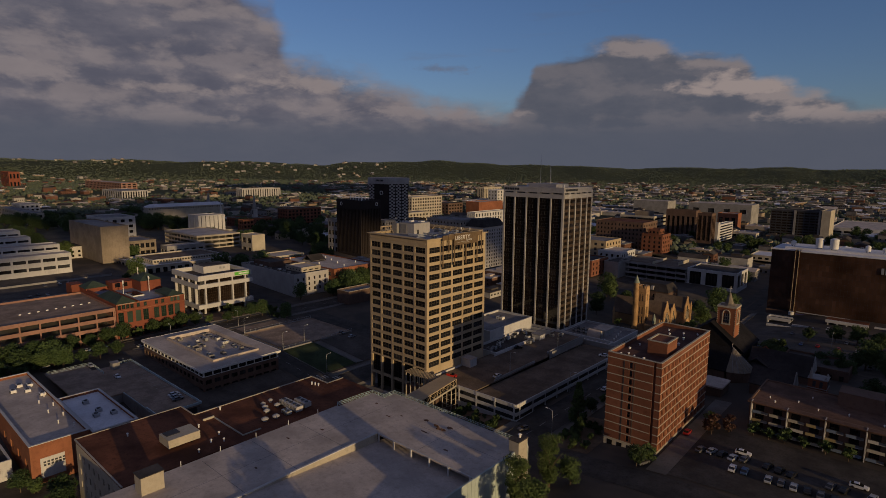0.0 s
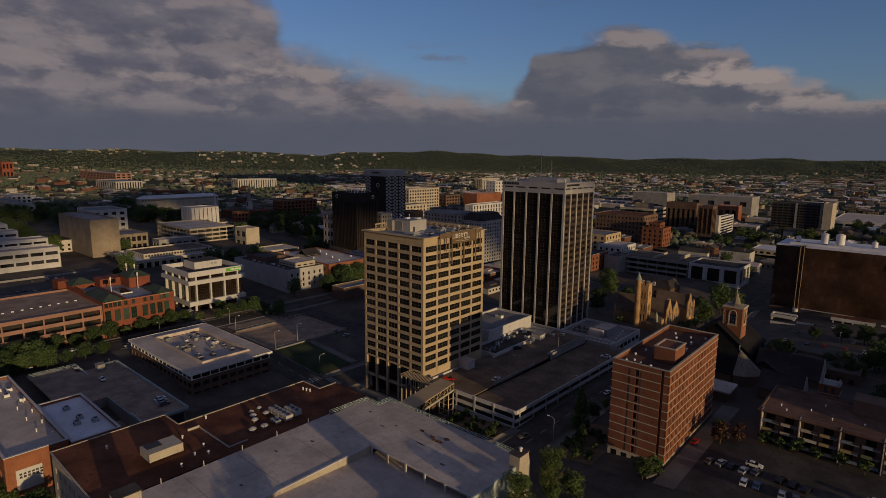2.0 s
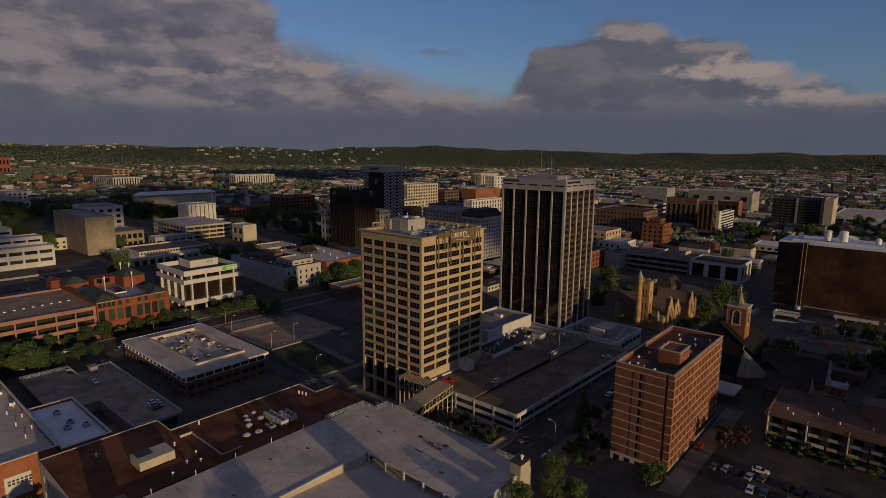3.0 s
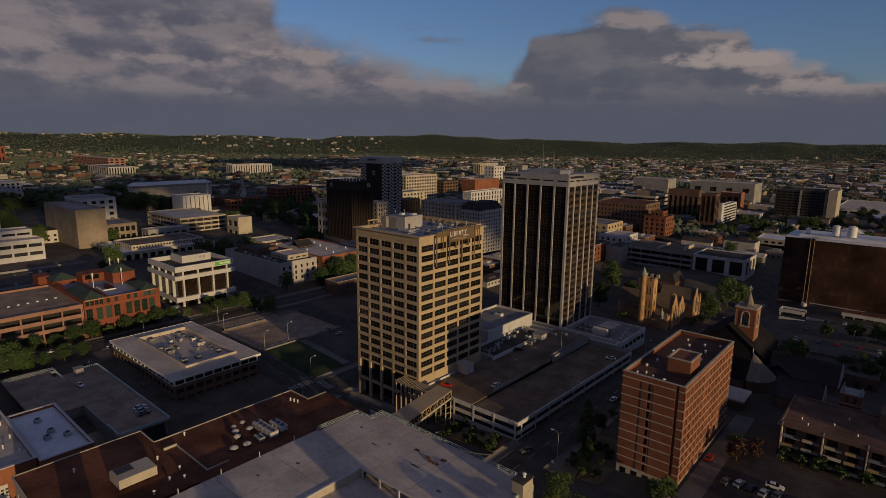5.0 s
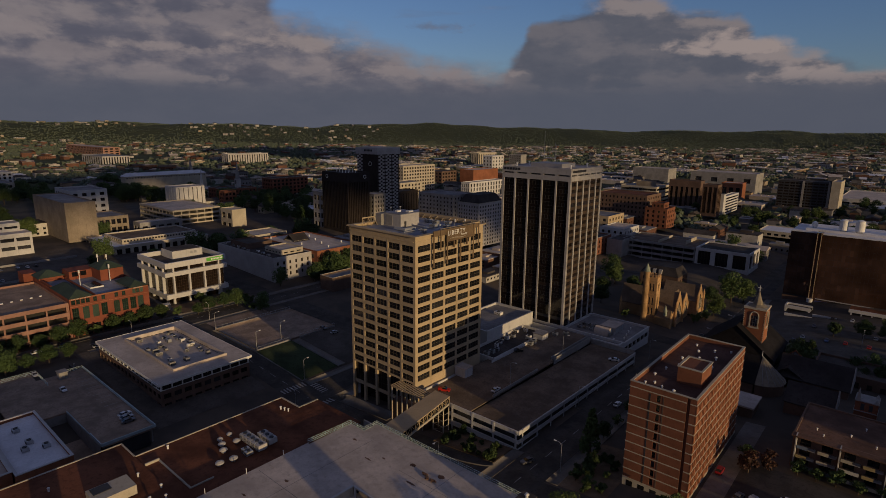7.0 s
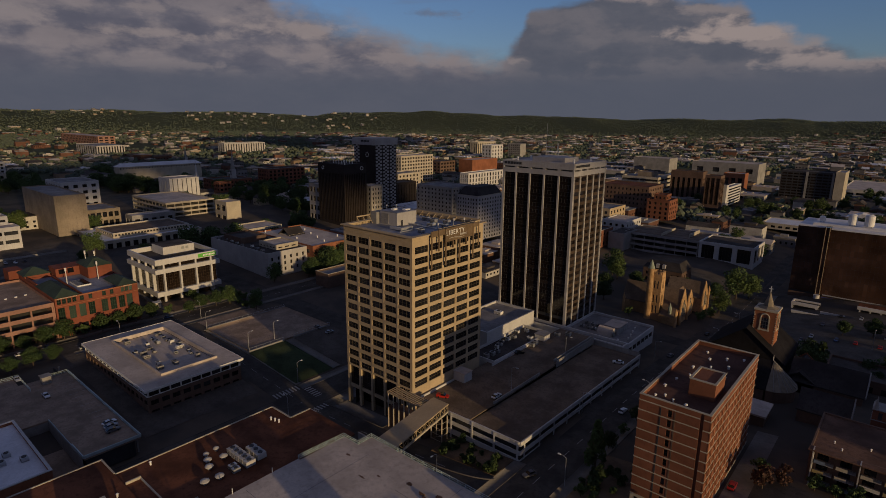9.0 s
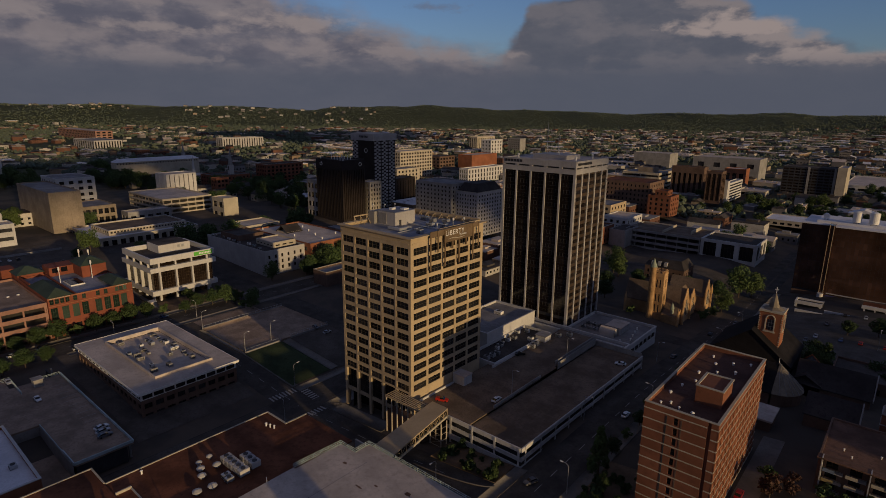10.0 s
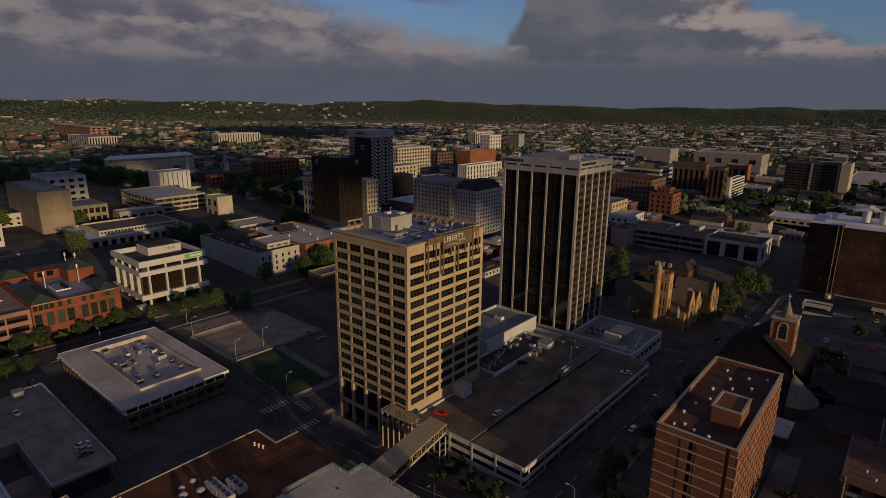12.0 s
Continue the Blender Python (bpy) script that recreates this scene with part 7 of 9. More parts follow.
def brick_church():
    t = thing("church", "orange brick church with bell tower and conical apse roof", "church")
    x0, x1, y0, y1 = 83.6, 91.4, 107.6, 115.4
    for side in "SENW":
        f = Face(side, x0, x1, y0, y1)
        ua, ub = (f.a, f.b) if side in "SN" else (f.a + 0.5, f.b - 0.5)
        c = (ua + ub) / 2
        wall_part("tower_wall", grid_wall(f, [c], [27.2], 2.6, 4.4, ua, ub, 0, 32.1, 0.5), M["brick_orange"], t)
        boxes("belfry_surround", [f.block(c - 1.75, c - 1.3, 24.8, 29.6, 0.004, 0.2), f.block(c + 1.3, c + 1.75, 24.8, 29.6, 0.004, 0.2), f.block(c - 2.0, c + 2.0, 24.2, 24.795, 0.004, 0.25)], M["cream"], t, "pale stone window surround")
        bm = bmesh.new()
        for k in range(8):
            a0, a1 = math.pi * k / 8, math.pi * (k + 1) / 8
            rod(bm, (1.5 * math.cos(a0), -0.1, 1.5 * math.sin(a0)), (1.5 * math.cos(a1), -0.1, 1.5 * math.sin(a1)), 0.25, n=5)
        ar = part("arch", bm, M["cream"], t)
        ar.matrix_basis = f.stand(c, 29.6, 0.0)
        windows(t, f, [c], [27.2], 2.6, 4.4, -0.4, 3, 3, "metal_and_shade", "cream")
    boxes("tower_core", [(x0 + 0.5, x1 - 0.5, y0 + 0.5, y1 - 0.5, 0, 31.7)], M["metal_and_shade"], t)
    boxes("cornice", [(x0 - 0.3, x1 + 0.3, y0 - 0.3, y1 + 0.3, 32.11, 32.8)], M["cream"], t)
    bm = bmesh.new()
    cx, cy = (x0 + x1) / 2, (y0 + y1) / 2
    rod(bm, (cx, cy, 32.805), (cx, cy, 33.6), 3.9, 1.9, 8)
    rod(bm, (cx, cy, 33.6), (cx, cy, 39.0), 1.9, 0.12, 8)
    part("spire", bm, M["apse_metal"], t)
    boxes("quoin", [(x1 - 0.4 + 0.2 * (k % 2), x1 + 0.08, y0 - 0.08, y0 - 0.004, 1 + 0.9 * k, 1.45 + 0.9 * k) for k in range(34)] + [(x0 - 0.08, x0 + 0.4 - 0.2 * (k % 2), y0 - 0.08, y0 - 0.004, 1 + 0.9 * k, 1.45 + 0.9 * k) for k in range(34)] + [(x1 + 0.004, x1 + 0.08, y1 - 0.4 + 0.2 * (k % 2), y1 + 0.08, 1 + 0.9 * k, 1.45 + 0.9 * k) for k in range(34)], M["cream"], t, "pale corner stones")
    boxes("cross", [(cx - 0.12, cx + 0.12, cy - 0.1, cy + 0.1, 39, 41.4), (cx - 0.7, cx + 0.7, cy - 0.1, cy + 0.1, 40.3, 40.55)], M["metal_white"], t, "white cross on the spire")
    bm = bmesh.new()
    box(bm, 68.2, 96.8, 103, 130, 0, 13.6)
    ends = [[bm.verts.new(p) for p in ((68.2, y, 13.6), (96.8, y, 13.6), (82.5, y, 25.2))] for y in (103, 130)]
    for e in ends:
        bm.faces.new(e)
    # gable and roofs take the darkened slate, so their shade is in the colour
    part("nave_wall", bm, M["slate_shaded"], t, "nave with a broad gable, slate coloured dark for its shade")
    gabled("nave_roof", 68.2, 96.8, 103, 130, 13.9, 25.6, "slate_shaded", t, "y", 0.5, label="slate nave roof coloured darker for its shade")
    boxes("chancel_wall", [(70, 94.0, 86.0, 102.9, 0, 9.4)], M["brick_brown"], t)
    gabled("chancel_roof", 70, 94.0, 86.0, 102.9, 9.6, 17.9, "slate_shaded", t, "x", 0.5, label="slate chancel roof coloured darker for its shade")
    bm = bmesh.new()
    n, cx, cy, r = 11, 94.6, 94.4, 8.8
    top = bm.verts.new((cx, cy, 18.1))
    ring = [bm.verts.new((cx + r * math.cos(a), cy + r * math.sin(a), 9.4)) for a in [-math.pi / 2 + math.pi * k / n for k in range(n + 1)]]
    for a, b in zip(ring, ring[1:]):
        bm.faces.new((a, b, top))
    bm.faces.new([top, ring[-1], ring[0]])
    part("apse_roof", bm, M["apse_metal"], t, "weathered grey-brown conical apse roof")
    bm = bmesh.new()
    prism(bm, [(cx + (r - 0.6) * math.cos(a), cy + (r - 0.6) * math.sin(a)) for a in [-math.pi / 2 + math.pi * k / n for k in range(n + 1)]], 0, 9.39)
    part("apse_wall", bm, M["brick_brown"], t)
    bm = bmesh.new()
    for k in range(1, n):
        a = -math.pi / 2 + math.pi * k / n
        rod(bm, (cx + r * math.cos(a), cy + r * math.sin(a), 9.48), (cx, cy, 18.2), 0.12, 0.05, 4)
    part("seam", bm, M["roof_grey"], t)
    bm = bmesh.new()
    rod(bm, (cx - 0.2, cy, 18.0), (cx - 0.2, cy, 20.0), 0.1, n=5)
    rod(bm, (cx - 0.2, cy - 0.5, 19.4), (cx - 0.2, cy + 0.5, 19.4), 0.08, n=5)
    part("cross", bm, M["metal_white"], t)
    boxes("porch_wall", [(97, 107, 104, 113, 2, 9)], M["brick_orange"], t)
    gabled("porch_roof", 97, 107, 104, 113, 9.2, 12.5, "slate", t, "y", 0.4)
    return t


brick_church()
mn = building("mansard_building", -13, 13, 246, 266, -10, 4, "brick_brown", "roof_dark", "dark brick building under a slate mansard with white dormers", "building", cols=(6, 5), rows=3, wide=0.35)
hipped("mansard_roof", -13, 13, 246, 266, 4.01, 9.5, 3.0, "slate", mn, 0.3, "steep dark slate mansard roof")
for k in range(3):
    boxes("dormer", [(-8.5 + 4.2 * k, -6.5 + 4.2 * k, 245.4, 248.4, 5.0, 7.6)], M["grey_white"], mn, "white dormer")
building("parish_hall", 108, 134, 122, 142, -2, 9, "brick_brown", "roof_dark", "dark brick hall among trees", "hall", cols=(6, 4), rows=2, wide=0.4)


def steep_house(x0, x1, y0, y1, z0, eave, ridge, along, label, gable="cream"):
    """A brick house under a steep roof, with a pale gable that stands above the slopes."""
    t = thing("gabled_house", label, "house", "steep-roofed houses")
    boxes("wall", [(x0, x1, y0, y1, z0, eave)], M["brick_brown"], t)
    gabled("roof", x0, x1, y0, y1, eave + 0.2, ridge, "slate", t, along, 0.4)
    ends = (x0, x1) if along == "x" else (y0, y1)
    for k, e in list(enumerate(ends))[1:]:
        bm = bmesh.new()
        d = 0.25 if k else -0.25
        c, lo, hi = ((y0 + y1) / 2, y0, y1) if along == "x" else ((x0 + x1) / 2, x0, x1)
        pts = [(lo - 0.3, eave), (hi + 0.3, eave), (hi + 0.3, eave + 0.6), (c, ridge + 0.6), (lo - 0.3, eave + 0.6)]
        rings = [[bm.verts.new((q, a, z) if along == "x" else (a, q, z)) for a, z in pts] for q in (e + d * 2.2, e + d * 3.6)]
        bm.faces.new(rings[0])
        bm.faces.new(rings[1][::-1])
        for i in range(5):
            j = (i + 1) % 5
            bm.faces.new((rings[0][i], rings[1][i], rings[1][j], rings[0][j]))
        bmesh.ops.recalc_face_normals(bm, faces=bm.faces[:])
        part("gable", bm, M[gable], t, "pale stone gable")
    return t


steep_house(106, 120, 76, 87, 3, 10.5, 16.5, "x", "dark brick house with a steep slate roof and pale gables", "concrete")
steep_house(99, 122, 104, 118, 1, 8.5, 15.8, "x", "long dark slate-roofed house with a pale gable end", "concrete")
steep_house(96, 106, 118.5, 126, 0, 7, 12.0, "y", "small slate-roofed brick wing beside a church", "brick_orange")
tr = thing("brick_turret", "square red brick turret with pale string courses and a small spire", "turret")
boxes("shaft", [(125.5, 131.5, 74.5, 80.5, 3, 18.1)], M["brick"], tr)
boxes("string_course", [(125.3, 131.7, 74.3, 80.7, 14.7, 14.95), (125.3, 131.7, 74.3, 80.7, 18.103, 18.4)], M["concrete"], tr)
boxes("louvre", [(127 + 2.2 * k, 128 + 2.2 * k, 74.42, 74.49, 15.3, 17.5) for k in range(2)] + [(131.51, 131.58, 76 + 2.0 * k, 77 + 2.0 * k, 15.3, 17.5) for k in range(2)], M["metal_and_shade"], tr)
for dx, dy, h in ((0.7, 0.7, 22.4), (5.5, 0.5, 19.5), (5.5, 5.5, 19.5), (0.5, 5.5, 19.5)):
    bm = bmesh.new()
    rod(bm, (125.5 + dx, 74.5 + dy, 18.403), (125.5 + dx, 74.5 + dy, h), 0.7, 0.08, 6)
    part("pinnacle", bm, M["concrete"], tr)
hp = thing("porch", "low brick porch with a pale flat roof beside a church", "porch")
boxes("roof", [(90.5, 99.2, 63.5, 75.5, 9.3, 9.9)], M["roof_light"], hp, "pale flat porch roof")
boxes("wall", [(91, 98.7, 64, 75, 3, 9.29)], M["brick_brown"], hp)


# ---- motel with coloured balconies ----
def motel():
    t = thing("apartment_building", "brown brick apartments with white fins and coloured balconies", "apartment building")
    x0, x1, y0, y1, z0, top = 114.2, 176.0, 38.7, 62.8, 4, 18.1
    boxes("wall", [(x0, x0 + 0.5, y0, y1, z0, top), (x0 + 0.5, x1, y1 - 0.5, y1, z0, top), (x1, x1 + 0.5, y0, y1, z0, top)], M["brick_dull"], t)
    boxes("roof", [(x0 + 0.5, x1, y0 + 0.5, y1 - 0.5, top - 0.9, top - 0.5)], M["roof_rust"], t)
    boxes("penthouse", [(137, 149, 54, 62, top - 0.49, top + 4.2)], M["brick_dull"], t)
    f = Face("S", x0, x1, y0, y1)
    rows = [6.9 + 2.9 * k for k in range(4)]
    us = [x0 + 3.2 + 5.2 * k for k in range(12)]
    wall_part("wall", grid_wall(f, us, rows, 2.6, 2.0, x0 + 0.5, x1, z0, top, 0.5), M["brick_dull"], t)
    windows(t, f, us, rows, 2.6, 2.0, -0.42, 2, 1)
    boxes("core", [(x0 + 0.6, x1 - 0.1, y0 + 0.6, y1 - 0.6, z0, top - 0.91)], M["metal_and_shade"], t, "block coloured dark for the unlit interior")
    boxes("eave", [(x0 - 0.2, x1, y0 - 2.4, y0 - 0.004, top - 0.35, top)], M["roof_rust"], t)
    tints = [material("balcony_" + n, c, 0.6, vary=0.1) for n, c in (("yellow", (0.33, 0.26, 0.13)), ("green", (0.15, 0.175, 0.10)), ("white", (0.52, 0.49, 0.44)), ("cream", (0.42, 0.38, 0.30)), ("blue", (0.15, 0.19, 0.26)))]
    rr = random.Random(8)
    for k in range(6):
        x = x0 + 1.0 + 10.4 * k
        boxes("fin", [(x - 0.14, x + 0.14, y0 - 2.4, y0 - 0.003, z0, top + 0.1)], M["grey_white"], t, "tall pale fin")
        for z in rows:
            for j in (0, 1):
                a = x + 0.4 + j * 5.0
                boxes("balcony_slab", [(a, a + 4.4, y0 - 1.9, y0 - 0.003, z - 1.3, z - 1.12)], M["concrete"], t)
                boxes("balcony_panel", [(a, a + (2.6 if rr.random() < 0.6 else 4.4), y0 - 2.0, y0 - 1.905, z - 1.3, z - 0.3)], rr.choice(tints), t)
    # rails over the open stretch of each balcony
    for k in range(6):
        x = x0 + 1.0 + 10.4 * k
        boxes("balcony_rail", [(x + 0.4 + j * 5.0, x + 4.8 + j * 5.0, y0 - 1.98, y0 - 1.91, z - 0.29, z - 0.2) for z in rows for j in (0, 1)], M["metal_and_shade"], t)
    return t


motel()
for x, y in ((119, 45), (121, 42), (127, 47), (133, 44), (141, 46), (150, 44), (130, 54)):
    roof_vent(x, y, 17.6, 0.3, 0.6)
# unseen buildings added east behind the viewpoint, closing the town and shading its streets
building("office_block", 90, 112, -90, -72, 0, 18.5, "brick", "roof_dark", "unseen brick office block added to shade the ramp court", "office building", cols=(5, 6), rows=5)
# out of view; added for the narrow shadow strip on the roof deck
building("stair_tower", 128, 146, -86.5, -80, 0, 34.5, "brick", "roof_dark", "unseen slim brick tower added to shade the roof deck", "tower", cols=(0, 0), rows=0)
for x0, x1, y0, y1, z1 in ((262, 300, 22, 56, 41), (262, 300, 57, 108, 37), (262, 300, 110, 158, 29), (240, 280, 176, 236, 7), (262, 300, -142, -82, 30)):
    building("office_block", x0, x1, y0, y1, 0, z1, "brick_brown", "roof_dark", "unseen brown brick block added to shade the streets", "office building", cols=(6, 8), rows=8, sides="SW")

# ---- streets ----
ROADS = [(47, 61, -150, 420), (-56.5, -42.5, -160, 440), (-173, -158, -170, 440), (-330, 47, -19.5, -7.5), (-330, 47, 42, 55), (-420, 60, 140, 152), (61, 300, 118, 130), (61, 300, -22, -10), (-330, -315, -170, 440), (-420, 100, 276, 288)]
for i, (x0, x1, y0, y1) in enumerate(ROADS):
    draped("road", x0, x1, y0, y1, 0.06 + 0.006 * i, M["asphalt"], "dark worn asphalt town street", "road", cell=7)
WALKS = [(42.6, 47, -36, 1.8), (61, 65, -9, 116), (-42.5, -35.6, -7, 139), (-60.5, -56.5, -7, 41), (-158, -154, -60, 139), (-178, -173, -150, 139), (-42, 11, -36, -20), (12, 46, -36, -20), (-140, -61, -7.3, -4.6), (-330, -179, -7.3, -4.8), (-41, -8, -7.3, -1), (61, 65, 131, 280)]
for x0, x1, y0, y1 in WALKS:
    draped("pavement", x0, x1, y0, y1, 0.2, M["pavement"], "grey concrete pavement with a kerb", "pavement", thick=0.2, cell=7)


def flat_marks(name, pieces, label, lift=0.14):
    """Painted marks that lie on the street."""
    t = thing(name, label, "road marking")
    for x0, x1, y0, y1 in pieces:
        z = float(ground((x0 + x1) / 2, (y0 + y1) / 2)) + lift
        bm = bmesh.new()
        v = [bm.verts.new((x, y, float(ground(x, y)) + lift)) for x, y in ((x0, y0), (x1, y0), (x1, y1), (x0, y1))]
        bm.faces.new(v)
        part("stripe", bm, M["paint"], t)
    return t


flat_marks("zebra_crossing", [(-56 + 1.5 * k, -55.3 + 1.5 * k, -6.9, -3.4) for k in range(9)], "worn white zebra crossing on a dark street")
flat_marks("zebra_crossing", [(-41.5, -38, -19 + 1.5 * k, -18.3 + 1.5 * k) for k in range(8)], "worn white zebra crossing on a dark street")
flat_marks("zebra_crossing", [(-60.5, -57, -19 + 1.5 * k, -18.3 + 1.5 * k) for k in range(8)], "worn white zebra crossing on a dark street")
flat_marks("centre_line", [(53.9, 54.1, -60 + 9 * k, -56 + 9 * k) for k in range(38)], "dashed pale centre line of a street")
flat_marks("centre_line", [(-165.6, -165.4, -120 + 9 * k, -116 + 9 * k) for k in range(30)], "dashed pale centre line of a street")
flat_marks("centre_line", [(-310 + 9 * k, -306 + 9 * k, -13.6, -13.4) for k in range(38)], "dashed pale centre line of a street")

# lots, lawn and planting
draped("lawn", -98.4, -62, -6.6, 13, 0.22, M["grass"], "dark mown lawn beside a plaza", "lawn", cell=5)
draped("parking_lot", -140, -99.6, -5.6, 41, 0.5, M["old_deck"], "worn brown parking lot with railings", "parking lot", thick=0.4, cell=5)
draped("walkway", -98.4, -62, 13.2, 17.6, 0.3, M["pavement"], "pale concrete walkway between a lawn and a plaza", "walkway", thick=0.2, cell=5)
draped("parking_lot", -153.5, -141.4, -4, 30, 0.16, M["old_deck"], "narrow brown parking strip", "parking lot", cell=5)
draped("plaza", -98.4, -62, 18, 41, 0.18, M["old_asphalt"], "dark sunken plaza beside a lawn", "plaza", cell=5)
draped("forecourt", -196, -174, -4, 40, 0.16, M["dirt"], "bare brown forecourt with young trees", "bare ground", cell=5)
draped("parking_lot", -157, -66, -66, -21, 0.14, M["old_asphalt"], "faded asphalt round a pavilion", "parking lot", cell=6)
draped("yard", -56, -21, -125, -22, 0.14, M["old_asphalt"], "faded asphalt service yard", "yard", cell=6)
draped("parking_lot", 104, 185, -8, 33, 0.14, M["asphalt"], "dark asphalt parking lot with rows of cars", "parking lot", cell=5)
draped("drive", 98, 104, -9, 60, 0.2, M["pavement"], "pale concrete drive beside apartments", "drive", cell=5)
draped("parking_lot", 66, 160, 142, 250, 0.12, M["old_asphalt"], "dark asphalt parking lot among trees", "parking lot", cell=8)
draped("planting_bed", 17, 42.4, -9, 1.7, 0.3, M["dirt"], "brown planting bed with dark shrubs", "planting bed", thick=0.2, cell=4)
draped("parking_lot", -380, -245, -150, 0, 0.14, M["old_asphalt"], "wide faded parking lot below terraced offices", "parking lot", cell=8)
for k in range(3):
    tw_ = thing("lot_wall", "long pale concrete wall across a parking lot", "wall", "parking lot walls")
    xw = -260 - 45 * k
    boxes("wall_run", [(xw, xw + 0.5, -140, -6, -4, float(ground(xw, -70)) + 1.6)], M["concrete"], tw_)
draped("forecourt", 62, 79, -9, 20, 0.16, M["dirt"], "bare brown earth under shrubs", "bare ground", cell=5)
wl = thing("low_wall", "low pale concrete wall along a sunken lot", "wall")
for x0, x1, y0, y1 in ((-99.5, -99.1, -6, 13.1), (-140.6, -140.2, -5, 41), (-99.5, -99.1, 18.4, 41)):
    z = float(ground((x0 + x1) / 2, (y0 + y1) / 2))
    boxes("wall_run", [(x0, x1, y0, y1, z - 3, z + 0.75)], M["concrete"], wl)
    railing([((x0 + x1) / 2, y0 + 0.3), ((x0 + x1) / 2, y1 - 0.3)], z + 0.75, "metal", wl, height=1.1, gap=3.2, panel=False)
kerb = thing("curved_kerb", "curved pale kerb at a street corner", "kerb")
bm = bmesh.new()
pts = [(18 + 26 * math.sin(a), -9.5 - 5.5 * math.cos(a)) for a in [k * 0.12 - 0.1 for k in range(14)]]
for (xa, ya), (xb, yb) in zip(pts, pts[1:]):
    rod(bm, (xa, ya, float(ground(xa, ya)) + 0.25), (xb, yb, float(ground(xb, yb)) + 0.25), 0.2, n=6)
part("kerb_stone", bm, M["pavement"], kerb)


FOOT += [(-62, 70, 138, 336), (-1000, -490, -90, 140), (-440, -330, 95, 200), (-580, -420, 20, 100), (-330, -290, -20, 66), (-40, 75, -140, 140), (-240, -60, -150, 45), (75, 180, -110, 120), (-5, 64, 140, 300), (-245, -120, 60, 150), (60, 165, 125, 335), (-345, -255, 210, 300), (-245, -175, -125, 0), (-330, -238, -135, 2), (-440, -240, -180, 14)] + [(x0 - 1, x1 + 1, y0, y1) for x0, x1, y0, y1 in ROADS]


def free(x, y, r):
    return not any(a - r < x < b + r and c - r < y < d + r for a, b, c, d in FOOT)



# ---- trees ----
def crown_mesh(name, seed, h, r, lobes, leaves, size, mat, low=0.35, cone=False):
    """A crown of many small leaf sprays, gathered in uneven lobes with gaps between."""
    rg = np.random.RandomState(seed)
    if cone:
        zc = rg.uniform(0.15, 0.98, lobes) * h
        rad = (1 - zc / h) * r + 0.3
        a = rg.uniform(0, 6.283, lobes)
        c = np.stack([np.cos(a) * rad * 0.5, np.sin(a) * rad * 0.5, zc], -1)
        lr = 0.35 * rad + 0.4
    else:
        a, k = rg.uniform(0, 6.283, lobes), rg.uniform(0, 1, lobes) ** 0.6
        zc = h * (low + (1 - low) * rg.uniform(0.12, 0.86, lobes))
        taper = np.sqrt(np.clip(1 - ((zc / h - 0.62) / 0.5) ** 2, 0.1, 1))
        c = np.stack([np.cos(a) * r * 0.68 * k * taper, np.sin(a) * r * 0.68 * k * taper, zc], -1)
        lr = r * rg.uniform(0.26, 0.46, lobes)
    which = rg.randint(0, lobes, leaves)
    d = rg.normal(size=(leaves, 3))
    d /= np.linalg.norm(d, axis=1)[:, None]
    p = c[which] + d * (lr[which] * rg.uniform(0.62, 1.08, leaves))[:, None] * (1, 1, 0.8)
    n = d + rg.normal(size=(leaves, 3)) * 0.7
    n /= np.linalg.norm(n, axis=1)[:, None]
    t = np.cross(n, rg.normal(size=(leaves, 3)))
    t /= np.linalg.norm(t, axis=1)[:, None]
    b = np.cross(n, t)
    s = (size * rg.uniform(0.5, 1.2, leaves))[:, None]
    verts = np.stack([p + t * s, p + b * s * 0.7, p - t * s, p - b * s * 0.7], 1).reshape(-1, 3)
    return arrays_mesh(name, verts, np.arange(leaves * 4).reshape(-1, 4), [mat])


def trunk_mesh(seed, h, r):
    bm, rr = bmesh.new(), random.Random(seed)
    rod(bm, (0, 0, -0.6), (0.1, 0, h * 0.45), r, r * 0.6, 7)
    for k in range(5):
        a = k * 1.26 + rr.random()
        rod(bm, (0.08, 0, h * (0.28 + 0.05 * k)), (math.cos(a) * h * 0.2, math.sin(a) * h * 0.2, h * (0.55 + 0.06 * k)), r * 0.45, r * 0.12, 5)
    return mesh_of("trunk", bm, M["bark"])


KINDS = {}
for key, args in {"broad": (1, 9.0, 4.6, 26, 2800, 0.33, "leaf"), "broad2": (2, 10.5, 5.2, 28, 3000, 0.35, "leaf_light"), "tall": (3, 13.0, 3.6, 18, 1500, 0.48, "leaf"), "small": (4, 6.0, 3.0, 11, 800, 0.42, "leaf_light"), "copper": (5, 6.5, 3.2, 11, 800, 0.42, "leaf_red"), "fir": (6, 13.0, 3.4, 34, 2200, 0.36, "leaf_light"), "column": (7, 16.0, 3.7, 60, 9500, 0.23, "leaf_light")}.items():
    seed, h, r, lobes, leaves, size, mat = args
    KINDS[key] = trunk_mesh(seed, h, h * 0.026), crown_mesh("crown", seed, h, r, lobes, leaves, size, M[mat], cone=key == "fir", low=0.02 if key == "column" else 0.22)
BUSH = [crown_mesh("shrub", 20 + k, 1.7, 1.5, 6, 260, 0.3, M["leaf"], low=0.05) for k in range(3)]
LABEL = {"broad": "broad dark green street tree in full leaf", "broad2": "large fresh green tree in full leaf", "tall": "tall narrow dark green street tree", "small": "small light green street tree", "copper": "small copper-leaved tree beside a drive", "fir": "slim light green tree beside a street", "column": "tall full street tree with light green leaves"}


